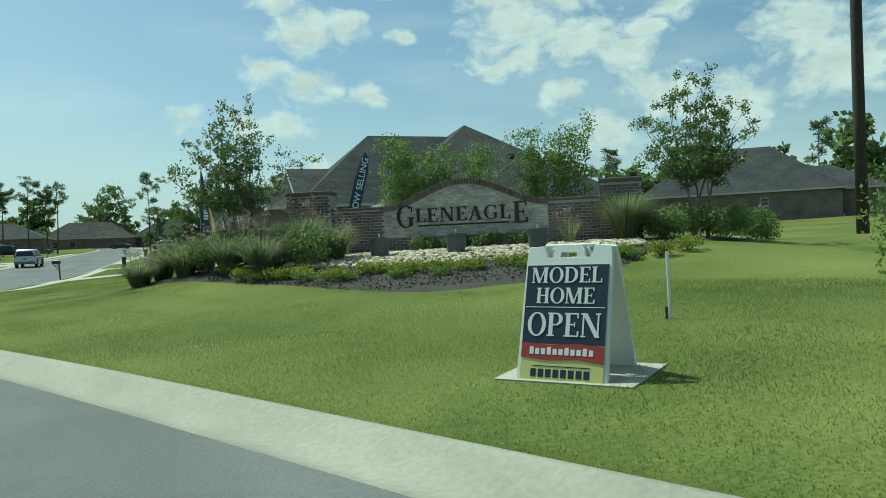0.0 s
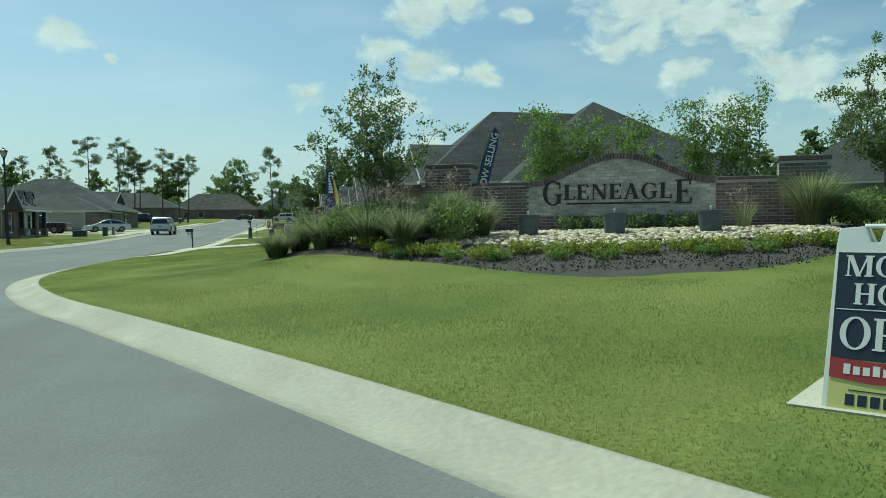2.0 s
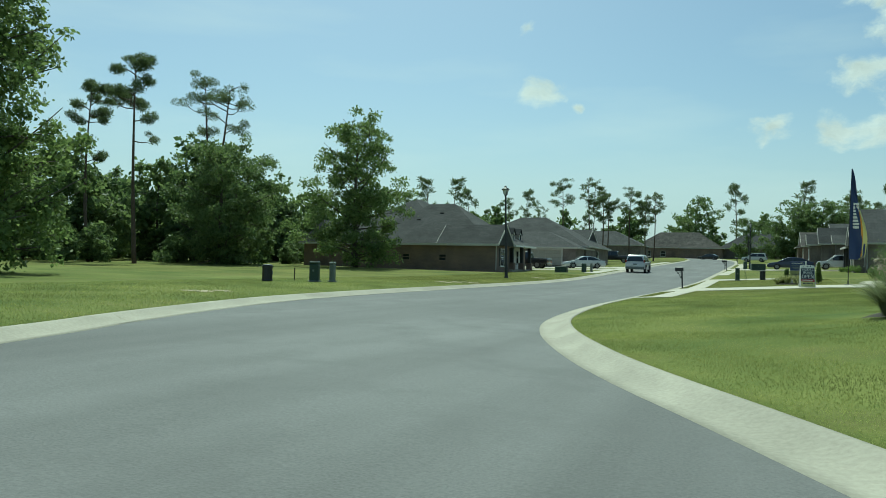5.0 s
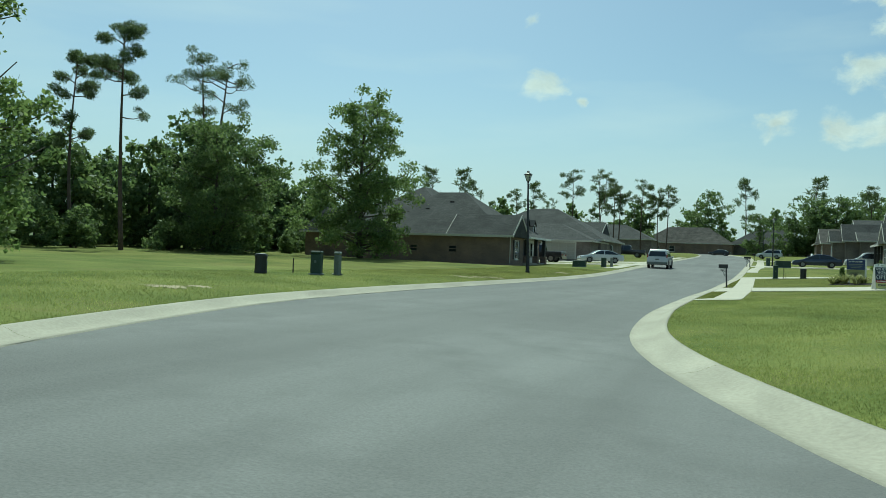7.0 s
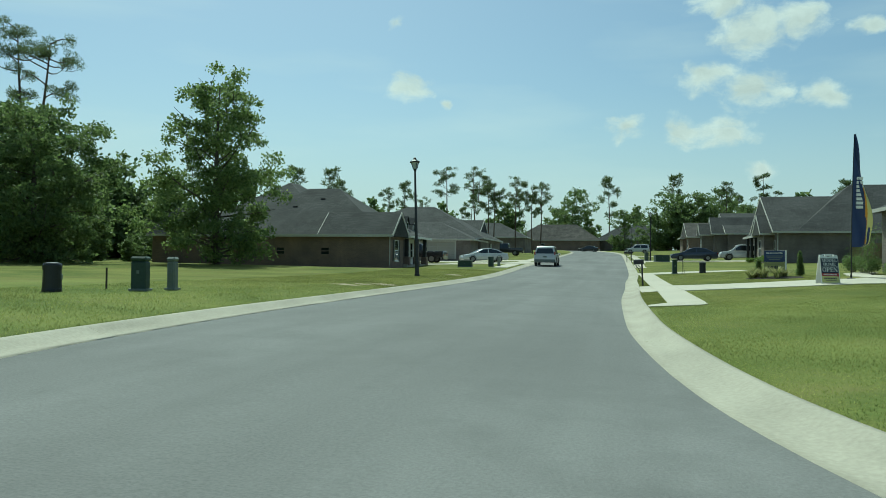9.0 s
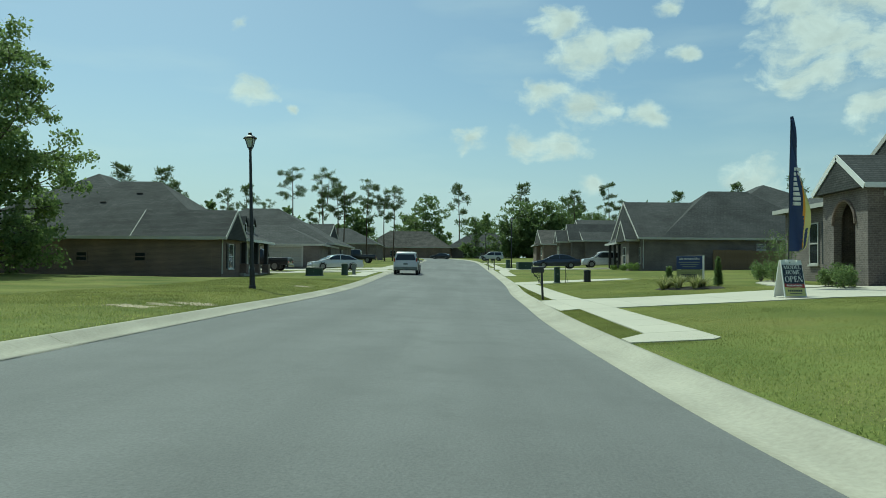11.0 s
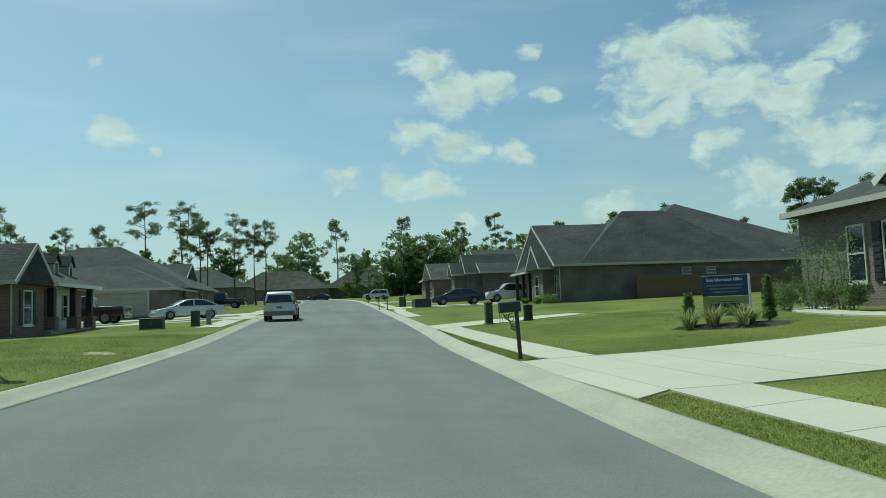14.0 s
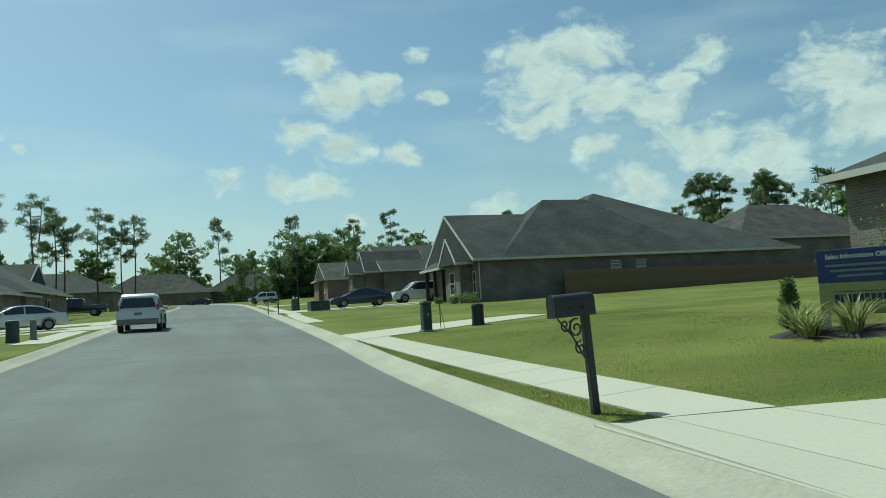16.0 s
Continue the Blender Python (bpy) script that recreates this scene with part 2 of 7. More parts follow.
    def lathe(self, profile, n=20, at=(0, 0, 0), axis="z"):
        """A turned form: radius and height, bottom to top."""
        v = []
        for r, h in profile:
            for k in range(n):
                c, s = r * math.cos(2 * math.pi * k / n), r * math.sin(2 * math.pi * k / n)
                v.append((at[0] + c, at[1] + s, at[2] + h) if axis == "z" else (at[0] + h, at[1] + c, at[2] + s))
        f = [(i * n + k, i * n + (k + 1) % n, (i + 1) * n + (k + 1) % n, (i + 1) * n + k) for i in range(len(profile) - 1) for k in range(n)]
        f += [tuple(range(n))[::-1], tuple((len(profile) - 1) * n + k for k in range(n))]
        return self.add(v, f)

    def slab(self, outline, z0, z1, plane="xy"):
        """A flat outline made thick. plane xz: the outline stands upright, z0 and z1 along y; yz: along x."""
        m = len(outline)
        pick = {"xy": lambda p, h: (p[0], p[1], h), "xz": lambda p, h: (p[0], h, p[1]), "yz": lambda p, h: (h, p[0], p[1])}[plane]
        v = [pick(p, z0) for p in outline] + [pick(p, z1) for p in outline]
        return self.add(v, [tuple(range(m))[::-1], tuple(range(m, 2 * m))] + [(i, (i + 1) % m, m + (i + 1) % m, m + i) for i in range(m)])

    def mesh(self, name, material, smooth=False, bevel=0.0):
        me = bpy.data.meshes.new(name)
        me.from_pydata(np.concatenate(self.v).tolist() if self.v else [], [], self.f)
        me.materials.append(material)
        b = bmesh.new()
        b.from_mesh(me)
        bmesh.ops.recalc_face_normals(b, faces=b.faces)
        if bevel:
            sharp = [e for e in b.edges if len(e.link_faces) == 2 and e.calc_face_angle() > 0.5]
            bmesh.ops.bevel(b, geom=sharp, offset=bevel, segments=2, affect="EDGES", profile=0.6)
        b.to_mesh(me)
        b.free()
        if smooth:
            me.polygons.foreach_set("use_smooth", [True] * len(me.polygons))
        me.update()
        return me


def sheet_mesh(name, verts, faces, material, smooth=True):
    me = bpy.data.meshes.new(name)
    me.from_pydata(np.asarray(verts).tolist(), [], faces)
    me.materials.append(material)
    if smooth:
        me.polygons.foreach_set("use_smooth", [True] * len(me.polygons))
    me.update()
    return me


def cards_mesh(name, corners, material):
    """Many small separate faces: corners is an array faces x 3 or 4 x 3."""
    n, k = corners.shape[:2]
    me = bpy.data.meshes.new(name)
    me.vertices.add(n * k)
    me.vertices.foreach_set("co", corners.reshape(-1).astype(np.float32))
    me.loops.add(n * k)
    me.loops.foreach_set("vertex_index", np.arange(n * k, dtype=np.int32))
    me.polygons.add(n)
    me.polygons.foreach_set("loop_start", np.arange(0, n * k, k, dtype=np.int32))
    me.materials.append(material)
    me.update(calc_edges=True)
    return me


def thing(name, label, category, at=(0, 0, 0), turn=0.0, group="", kind=""):
    """An empty at a thing's base, to hold its parts."""
    ob = tagged(new(name), label, category, group, kind)
    ob.matrix_world = pose(*at, 0, 0, turn)
    return ob


def part(name, geo, material, parent, label="", smooth=False, bevel=0.0):
    me = geo.mesh(name, material, smooth, bevel) if isinstance(geo, Geo) else geo
    ob = new(name, me)
    ob.parent = parent
    if label:
        ob["label"] = label
    return ob


def on_ground(x, y, dz=0.0):
    return (x, y, float(ground_z(x, y)) + dz)


# ---- materials ----
def material(name, colour, rough=0.8, metal=0.0, vary=0.25, big=0.6, small=12.0, bump=0.2, spec=0.5, second=None, islands=0.0, objects=0.0):
    """A surface whose colour drifts at two scales, with fine relief."""
    m = bpy.data.materials.new(name)
    m.use_nodes = True
    nt = m.node_tree
    b = nt.nodes["Principled BSDF"]
    b.inputs["Roughness"].default_value, b.inputs["Metallic"].default_value = rough, metal
    b.inputs["Specular IOR Level"].default_value = spec
    co = nt.nodes.new("ShaderNodeTexCoord")

    def noise_at(scale, detail=4):
        t = nt.nodes.new("ShaderNodeTexNoise")
        t.inputs["Scale"].default_value, t.inputs["Detail"].default_value = scale, detail
        nt.links.new(co.outputs["Object"], t.inputs["Vector"])
        return t

    coarse, fine = noise_at(big, 3), noise_at(small, 6)
    mix = nt.nodes.new("ShaderNodeMix")
    mix.data_type = "RGBA"
    low = [max(0.0, c * (1 - vary)) for c in colour]
    high = [min(1.0, c * (1 + vary)) for c in (second or colour)]
    mix.inputs[6].default_value, mix.inputs[7].default_value = (*low, 1), (*high, 1)
    add = nt.nodes.new("ShaderNodeMath")
    add.operation = "ADD"
    nt.links.new(coarse.outputs[0], add.inputs[0])
    nt.links.new(fine.outputs[0], add.inputs[1])
    level = nt.nodes.new("ShaderNodeMapRange")
    level.inputs[1].default_value, level.inputs[2].default_value = 0.7, 1.3
    nt.links.new(add.outputs[0], level.inputs[0])
    last = level.outputs[0]
    for share, node_type, out in ((islands, "ShaderNodeNewGeometry", "Random Per Island"), (objects, "ShaderNodeObjectInfo", "Random")):
        if share:
            r = nt.nodes.new(node_type)
            k = nt.nodes.new("ShaderNodeMix")
            k.inputs[0].default_value = share
            nt.links.new(last, k.inputs[2])
            nt.links.new(r.outputs[out], k.inputs[3])
            last = k.outputs[0]
    nt.links.new(last, mix.inputs[0])
    nt.links.new(mix.outputs[2], b.inputs["Base Color"])
    if bump:
        bp = nt.nodes.new("ShaderNodeBump")
        bp.inputs["Strength"].default_value, bp.inputs["Distance"].default_value = bump, 0.02
        nt.links.new(fine.outputs[0], bp.inputs["Height"])
        nt.links.new(bp.outputs[0], b.inputs["Normal"])
    return m


def courses(m, pitch, along, colour_lines, strength=0.5, axis="z", brick=True):
    """Rows worked into a far surface: brick courses or shingle laps of real size."""
    nt = m.node_tree
    b = nt.nodes["Principled BSDF"]
    old = b.inputs["Base Color"].links[0].from_socket
    co = nt.nodes.new("ShaderNodeTexCoord")
    sep = nt.nodes.new("ShaderNodeSeparateXYZ")
    nt.links.new(co.outputs["Object"], sep.inputs[0])
    s = nt.nodes.new("ShaderNodeMath")
    s.operation = "ADD"
    nt.links.new(sep.outputs[0], s.inputs[0])
    nt.links.new(sep.outputs[1], s.inputs[1])
    comb = nt.nodes.new("ShaderNodeCombineXYZ")
    nt.links.new(s.outputs[0], comb.inputs[0])
    nt.links.new(sep.outputs[2], comb.inputs[1])
    t = nt.nodes.new("ShaderNodeTexBrick")
    t.inputs["Scale"].default_value = 1.0
    t.inputs["Brick Width"].default_value, t.inputs["Row Height"].default_value = along, pitch
    t.inputs["Mortar Size"].default_value = 0.012 if brick else 0.014
    t.inputs["Color1"].default_value, t.inputs["Color2"].default_value, t.inputs["Mortar"].default_value = (0.72, 0.72, 0.72, 1), (1.2, 1.15, 1.1, 1), (*colour_lines, 1)
    nt.links.new(comb.outputs[0], t.inputs["Vector"])
    mul = nt.nodes.new("ShaderNodeMix")
    mul.data_type, mul.blend_type = "RGBA", "MULTIPLY"
    mul.inputs[0].default_value = strength
    nt.links.new(old, mul.inputs[6])
    nt.links.new(t.outputs[0], mul.inputs[7])
    nt.links.new(mul.outputs[2], b.inputs["Base Color"])
    return m


def streaks(m, scale, low, high):
    """Long worn streaks along the street."""
    nt = m.node_tree
    b = nt.nodes["Principled BSDF"]
    old = b.inputs["Base Color"].links[0].from_socket
    co, mp = nt.nodes.new("ShaderNodeTexCoord"), nt.nodes.new("ShaderNodeMapping")
    mp.inputs["Scale"].default_value = scale
    nt.links.new(co.outputs["Object"], mp.inputs["Vector"])
    t, r = nt.nodes.new("ShaderNodeTexNoise"), nt.nodes.new("ShaderNodeMapRange")
    t.inputs["Scale"].default_value, t.inputs["Detail"].default_value = 1.0, 5.0
    nt.links.new(mp.outputs[0], t.inputs["Vector"])
    r.inputs[1].default_value, r.inputs[2].default_value, r.inputs[3].default_value, r.inputs[4].default_value = 0.3, 0.7, low, high
    nt.links.new(t.outputs[0], r.inputs[0])
    k = nt.nodes.new("ShaderNodeVectorMath")
    k.operation = "SCALE"
    nt.links.new(old, k.inputs[0])
    nt.links.new(r.outputs[0], k.inputs["Scale"])
    nt.links.new(k.outputs[0], b.inputs["Base Color"])
    return m


def patches(m, colour, scale, low, high, most):
    """Drier or worn patches of another colour, ragged at their edges."""
    nt = m.node_tree
    b = nt.nodes["Principled BSDF"]
    old = b.inputs["Base Color"].links[0].from_socket
    co = nt.nodes.new("ShaderNodeTexCoord")
    t, r, k = nt.nodes.new("ShaderNodeTexNoise"), nt.nodes.new("ShaderNodeMapRange"), nt.nodes.new("ShaderNodeMix")
    t.inputs["Scale"].default_value, t.inputs["Detail"].default_value, t.inputs["Roughness"].default_value = scale, 9.0, 0.68
    nt.links.new(co.outputs["Object"], t.inputs["Vector"])
    r.inputs[1].default_value, r.inputs[2].default_value, r.inputs[4].default_value = low, high, most
    nt.links.new(t.outputs[0], r.inputs[0])
    k.data_type = "RGBA"
    nt.links.new(r.outputs[0], k.inputs[0])
    nt.links.new(old, k.inputs[6])
    k.inputs[7].default_value = (*colour, 1)
    nt.links.new(k.outputs[2], b.inputs["Base Color"])
    return m


def drier(m, share):
    """Another turf, browner, laid beyond the end of the sidewalk."""
    nt = m.node_tree
    b = nt.nodes["Principled BSDF"]
    old = b.inputs["Base Color"].links[0].from_socket
    co, sep, t = nt.nodes.new("ShaderNodeTexCoord"), nt.nodes.new("ShaderNodeSeparateXYZ"), nt.nodes.new("ShaderNodeTexNoise")
    t.inputs["Scale"].default_value, t.inputs["Detail"].default_value = 0.9, 6.0
    nt.links.new(co.outputs["Object"], t.inputs["Vector"])
    nt.links.new(co.outputs["Object"], sep.inputs[0])
    wave = nt.nodes.new("ShaderNodeMath")
    wave.operation, wave.inputs[1].default_value = "MULTIPLY_ADD", 5.0
    nt.links.new(t.outputs[0], wave.inputs[0])
    nt.links.new(sep.outputs[1], wave.inputs[2])
    r, k, mul = nt.nodes.new("ShaderNodeMapRange"), nt.nodes.new("ShaderNodeMix"), nt.nodes.new("ShaderNodeMix")
    r.inputs[1].default_value, r.inputs[2].default_value, r.inputs[4].default_value = 12.5, 15.5, share
    nt.links.new(wave.outputs[0], r.inputs[0])
    for q in (k, mul):
        q.data_type = "RGBA"
    mul.blend_type, mul.inputs[0].default_value, mul.inputs[7].default_value = "MULTIPLY", 1.0, (0.99, 0.93, 0.9, 1)
    nt.links.new(old, mul.inputs[6])
    nt.links.new(r.outputs[0], k.inputs[0])
    nt.links.new(old, k.inputs[6])
    nt.links.new(mul.outputs[2], k.inputs[7])
    nt.links.new(k.outputs[2], b.inputs["Base Color"])
    return m


def glassy(name, colour, rough=0.05):
    m = bpy.data.materials.new(name)
    m.use_nodes = True
    b = m.node_tree.nodes["Principled BSDF"]
    b.inputs["Base Color"].default_value = (*colour, 1)
    b.inputs["Roughness"].default_value, b.inputs["Specular IOR Level"].default_value = rough, 0.8
    return m


def leafy(name, dark, light, through_leaf=0.35, rough=0.55, drift=0.0):
    """Leaves: each its own shade, and some light shining through."""
    m = bpy.data.materials.new(name)
    m.use_nodes = True
    nt = m.node_tree
    b = nt.nodes["Principled BSDF"]
    b.inputs["Roughness"].default_value, b.inputs["Specular IOR Level"].default_value = rough, 0.35
    g = nt.nodes.new("ShaderNodeNewGeometry")
    mix = nt.nodes.new("ShaderNodeMix")
    mix.data_type = "RGBA"
    mix.inputs[6].default_value, mix.inputs[7].default_value = (*dark, 1), (*light, 1)
    nt.links.new(g.outputs["Random Per Island"], mix.inputs[0])
    tint = mix.outputs[2]
    if drift:
        co, t, r, k = (nt.nodes.new(n) for n in ("ShaderNodeTexCoord", "ShaderNodeTexNoise", "ShaderNodeMapRange", "ShaderNodeVectorMath"))
        t.inputs["Scale"].default_value, t.inputs["Detail"].default_value, t.inputs["Roughness"].default_value = 0.55, 6.0, 0.62
        nt.links.new(co.outputs["Object"], t.inputs["Vector"])
        r.inputs[1].default_value, r.inputs[2].default_value, r.inputs[3].default_value, r.inputs[4].default_value = 0.36, 0.64, 1 - drift, 1 + drift
        nt.links.new(t.outputs[0], r.inputs[0])
        k.operation = "SCALE"
        nt.links.new(tint, k.inputs[0])
        nt.links.new(r.outputs[0], k.inputs["Scale"])
        tint = k.outputs[0]
    nt.links.new(tint, b.inputs["Base Color"])
    tr = nt.nodes.new("ShaderNodeBsdfTranslucent")
    nt.links.new(tint, tr.inputs[0])
    sh = nt.nodes.new("ShaderNodeMixShader")
    sh.inputs[0].default_value = through_leaf
    nt.links.new(b.outputs[0], sh.inputs[1])
    nt.links.new(tr.outputs[0], sh.inputs[2])
    nt.links.new(sh.outputs[0], nt.nodes["Material Output"].inputs[0])
    return m


M_LAWN = drier(patches(patches(material("lawn_turf", (0.088, 0.128, 0.024), 0.95, vary=0.3, big=0.3, small=30, bump=0.3, spec=0.1, second=(0.16, 0.172, 0.05)), (0.15, 0.135, 0.05), 0.55, 0.5, 0.72, 0.75), (0.055, 0.095, 0.022), 0.22, 0.52, 0.68, 0.7), 1.0)
M_BLADE_DRY = leafy("dry_grass_blades", (0.15, 0.175, 0.045), (0.33, 0.33, 0.115), 0.6, 0.6, 0.3)
M_BLADE = leafy("grass_blades", (0.17, 0.21, 0.055), (0.38, 0.39, 0.14), 0.6, 0.6, 0.34)
M_ROAD = patches(streaks(material("worn_asphalt", (0.155, 0.155, 0.151), 0.85, vary=0.2, big=0.12, small=45, bump=0.5, spec=0.25), (0.9, 0.045, 1.0), 0.84, 1.12), (0.115, 0.115, 0.112), 0.8, 0.48, 0.7, 0.6)
M_CONCRETE = streaks(material("pale_concrete", (0.37, 0.345, 0.28), 0.9, vary=0.18, big=0.7, small=22, bump=0.3, spec=0.2, objects=0.25), (2.2, 0.5, 2.2), 0.88, 1.06)
M_WALK = material("bright_concrete", (0.45, 0.42, 0.345), 0.9, vary=0.1, big=0.4, small=25, bump=0.2, spec=0.2, objects=0.3)
M_SAND = material("bare_sand", (0.34, 0.29, 0.2), 0.95, vary=0.3, big=1.5, small=16, bump=0.5, spec=0.1)
M_MULCH = material("dark_mulch", (0.06, 0.054, 0.048), 0.95, vary=0.6, big=2.0, small=26, bump=1.0, spec=0.1, islands=0.5)
M_STONE = material("river_stone", (0.36, 0.29, 0.19), 0.75, vary=0.35, big=3, small=30, bump=0.2, second=(0.56, 0.48, 0.34), objects=0.7)
M_STONES = material("river_stones", (0.36, 0.29, 0.19), 0.75, vary=0.35, big=3, small=30, bump=0.2, second=(0.56, 0.48, 0.34), islands=0.7)
M_BRICK = material("dark_brick", (0.125, 0.104, 0.096), 0.85, vary=0.4, big=2, small=40, bump=0.5, second=(0.165, 0.13, 0.115), objects=0.6, islands=0.0)
M_BRICKS = material("dark_bricks", (0.125, 0.104, 0.096), 0.85, vary=0.4, big=2, small=40, bump=0.5, second=(0.165, 0.13, 0.115), islands=0.6)
M_LIMED = material("limewashed_bricks", (0.3, 0.28, 0.25), 0.9, vary=0.35, big=2.6, small=22, bump=0.5, second=(0.5, 0.47, 0.42), islands=0.45)
M_MORTAR = material("mortar", (0.42, 0.4, 0.36), 0.95, vary=0.15, small=60, bump=0.4)
M_LIME = material("limewash", (0.4, 0.38, 0.34), 0.95, vary=0.15, small=60, bump=0.4)
M_HOUSE = courses(material("house_brick", (0.165, 0.132, 0.112), 0.9, vary=0.3, big=0.7, small=18, bump=0.3, second=(0.17, 0.12, 0.095)), 0.076, 0.21, (1.5, 1.5, 1.5), 0.7)
M_HOUSE2 = courses(material("house_brick_grey", (0.135, 0.118, 0.108), 0.9, vary=0.3, big=0.7, small=18, bump=0.3, second=(0.16, 0.135, 0.122)), 0.076, 0.21, (1.5, 1.5, 1.5), 0.7)
M_ROOF = courses(material("grey_shingle", (0.06, 0.063, 0.063), 0.95, vary=0.2, big=0.5, small=14, bump=0.4, second=(0.079, 0.081, 0.081), spec=0.2), 0.085, 0.3, (0.45, 0.45, 0.45), 0.75, brick=False)
M_ROOF2 = courses(material("brown_shingle", (0.062, 0.059, 0.055), 0.95, vary=0.3, big=0.8, small=14, bump=0.5, second=(0.09, 0.085, 0.078), spec=0.2), 0.085, 0.3, (0.45, 0.45, 0.45), 0.75, brick=False)
M_TRIM = material("pale_trim_paint", (0.48, 0.46, 0.42), 0.6, vary=0.08, small=10, bump=0.05)
M_WHITE = material("white_paint", (0.75, 0.74, 0.71), 0.5, vary=0.06, small=10, bump=0.03)
M_SIDING = material("beige_siding", (0.36, 0.33, 0.28), 0.8, vary=0.1, small=8, bump=0.1)
M_SHUTTER = material("dark_shutter", (0.02, 0.022, 0.024), 0.6, vary=0.2, small=20)
M_PANE = glassy("window_glass", (0.02, 0.025, 0.028), 0.06)
M_GARAGE = material("garage_door_paint", (0.34, 0.32, 0.28), 0.6, vary=0.06, small=8, bump=0.05)
M_FENCE = material("weathered_fence", (0.2, 0.135, 0.08), 0.9, vary=0.4, big=1.0, small=14, bump=0.4, islands=0.4)
M_BLACK = material("black_painted_metal", (0.012, 0.013, 0.014), 0.4, vary=0.2, small=30, bump=0.05)
M_POLE = material("weathered_pole", (0.05, 0.042, 0.035), 0.95, vary=0.35, big=1, small=18, bump=0.6)
M_BARK = material("grey_bark", (0.1, 0.085, 0.07), 0.95, vary=0.4, big=3, small=25, bump=0.9)
M_PINEBARK = material("pine_bark", (0.085, 0.06, 0.045), 0.95, vary=0.4, big=2, small=16, bump=0.9)
M_SMOOTHBARK = material("smooth_bark", (0.17, 0.14, 0.11), 0.8, vary=0.3, big=4, small=25, bump=0.3)
M_OAK = leafy("oak_leaves", (0.109, 0.166, 0.051), (0.256, 0.320, 0.109), 0.55)
M_OAK2 = leafy("dark_leaves", (0.096, 0.147, 0.051), (0.211, 0.269, 0.096), 0.55)
M_PINE = leafy("pine_needles", (0.072, 0.104, 0.046), (0.156, 0.195, 0.078), 0.55)
M_MYRTLE = leafy("myrtle_leaves", (0.08, 0.125, 0.04), (0.2, 0.25, 0.095), 0.5)
M_SHRUB = leafy("shrub_leaves", (0.096, 0.160, 0.032), (0.243, 0.320, 0.083), 0.55)
M_LIMESHRUB = leafy("lime_leaves", (0.13, 0.17, 0.02), (0.36, 0.38, 0.07), 0.5)
M_REED = leafy("reed_blades", (0.125, 0.155, 0.075), (0.29, 0.31, 0.16), 0.55)
M_PLUME = leafy("grass_plumes", (0.25, 0.2, 0.15), (0.45, 0.36, 0.28), 0.4)
M_FLAX = leafy("striped_leaves", (0.12, 0.15, 0.03), (0.5, 0.48, 0.24), 0.4)
M_BLOSSOM = leafy("pale_blossom", (0.5, 0.48, 0.45), (0.75, 0.72, 0.7), 0.4)
M_NAVY = material("navy_print", (0.018, 0.036, 0.115), 0.5, vary=0.08, small=8, bump=0.0)
M_INK = material("dark_navy_print", (0.012, 0.02, 0.038), 0.45, vary=0.08, small=8, bump=0.0)
M_RED = material("red_print", (0.3, 0.03, 0.03), 0.5, vary=0.08, small=8, bump=0.0)
M_YELLOW = material("yellow_print", (0.58, 0.55, 0.2), 0.5, vary=0.06, small=8, bump=0.0)
M_ORANGE = material("orange_print", (0.6, 0.28, 0.02), 0.5, vary=0.1, small=8, bump=0.0)
M_OLIVE = material("olive_print", (0.26, 0.27, 0.1), 0.5, vary=0.06, small=8, bump=0.0)
M_PLASTIC = material("white_plastic", (0.72, 0.72, 0.68), 0.45, vary=0.06, small=6, bump=0.03)
M_GREENBOX = material("green_utility_paint", (0.03, 0.055, 0.04), 0.6, vary=0.25, small=14, bump=0.1)
M_GREYBOX = material("grey_utility_plastic", (0.16, 0.18, 0.16), 0.6, vary=0.15, small=14, bump=0.1)
M_POT = material("slate_pot", (0.085, 0.1, 0.108), 0.6, vary=0.25, small=18, bump=0.15)
M_TYRE = material("tyre_rubber", (0.015, 0.015, 0.015), 0.85, vary=0.2, small=30, bump=0.1)
M_RIM = material("alloy_rim", (0.2, 0.2, 0.2), 0.35, 0.8, vary=0.1, small=20, bump=0.0)
M_LAMPRED = glassy("tail_lamp_red", (0.25, 0.012, 0.01), 0.15)
M_LAMPCLEAR = glassy("lamp_clear", (0.5, 0.5, 0.5), 0.1)
M_LANTERN = glassy("lantern_glass", (0.45, 0.47, 0.45), 0.2)


def paint(name, colour, metal=0.3):
    m = material(name, colour, 0.3, metal, vary=0.05, big=0.5, small=3, bump=0.0)
    b = m.node_tree.nodes["Principled BSDF"]
    b.inputs["Coat Weight"].default_value, b.inputs["Coat Roughness"].default_value = 0.8, 0.05
    return m


M_CARWHITE = paint("white_car_paint", (0.55, 0.55, 0.54), 0.1)
M_CARSILVER = paint("silver_car_paint", (0.48, 0.5, 0.5), 0.4)
M_CARBLUE = paint("navy_car_paint", (0.02, 0.028, 0.06), 0.4)
M_CARBLACK = paint("black_car_paint", (0.015, 0.017, 0.02), 0.3)

# ---- ground, road, kerbs, walks ----
def offset(line, d):
    t = np.gradient(line, axis=0)
    t /= np.linalg.norm(t, axis=1)[:, None]
    return line + np.stack([t[:, 1], -t[:, 0]], 1) * d


def extend(line, back, ahead):
    a, b = unit(line[0] - line[1]), np.array((0.0, 1.0))
    return np.concatenate([[line[0] + a * d for d in back], line, [line[-1] + b * d for d in ahead]])


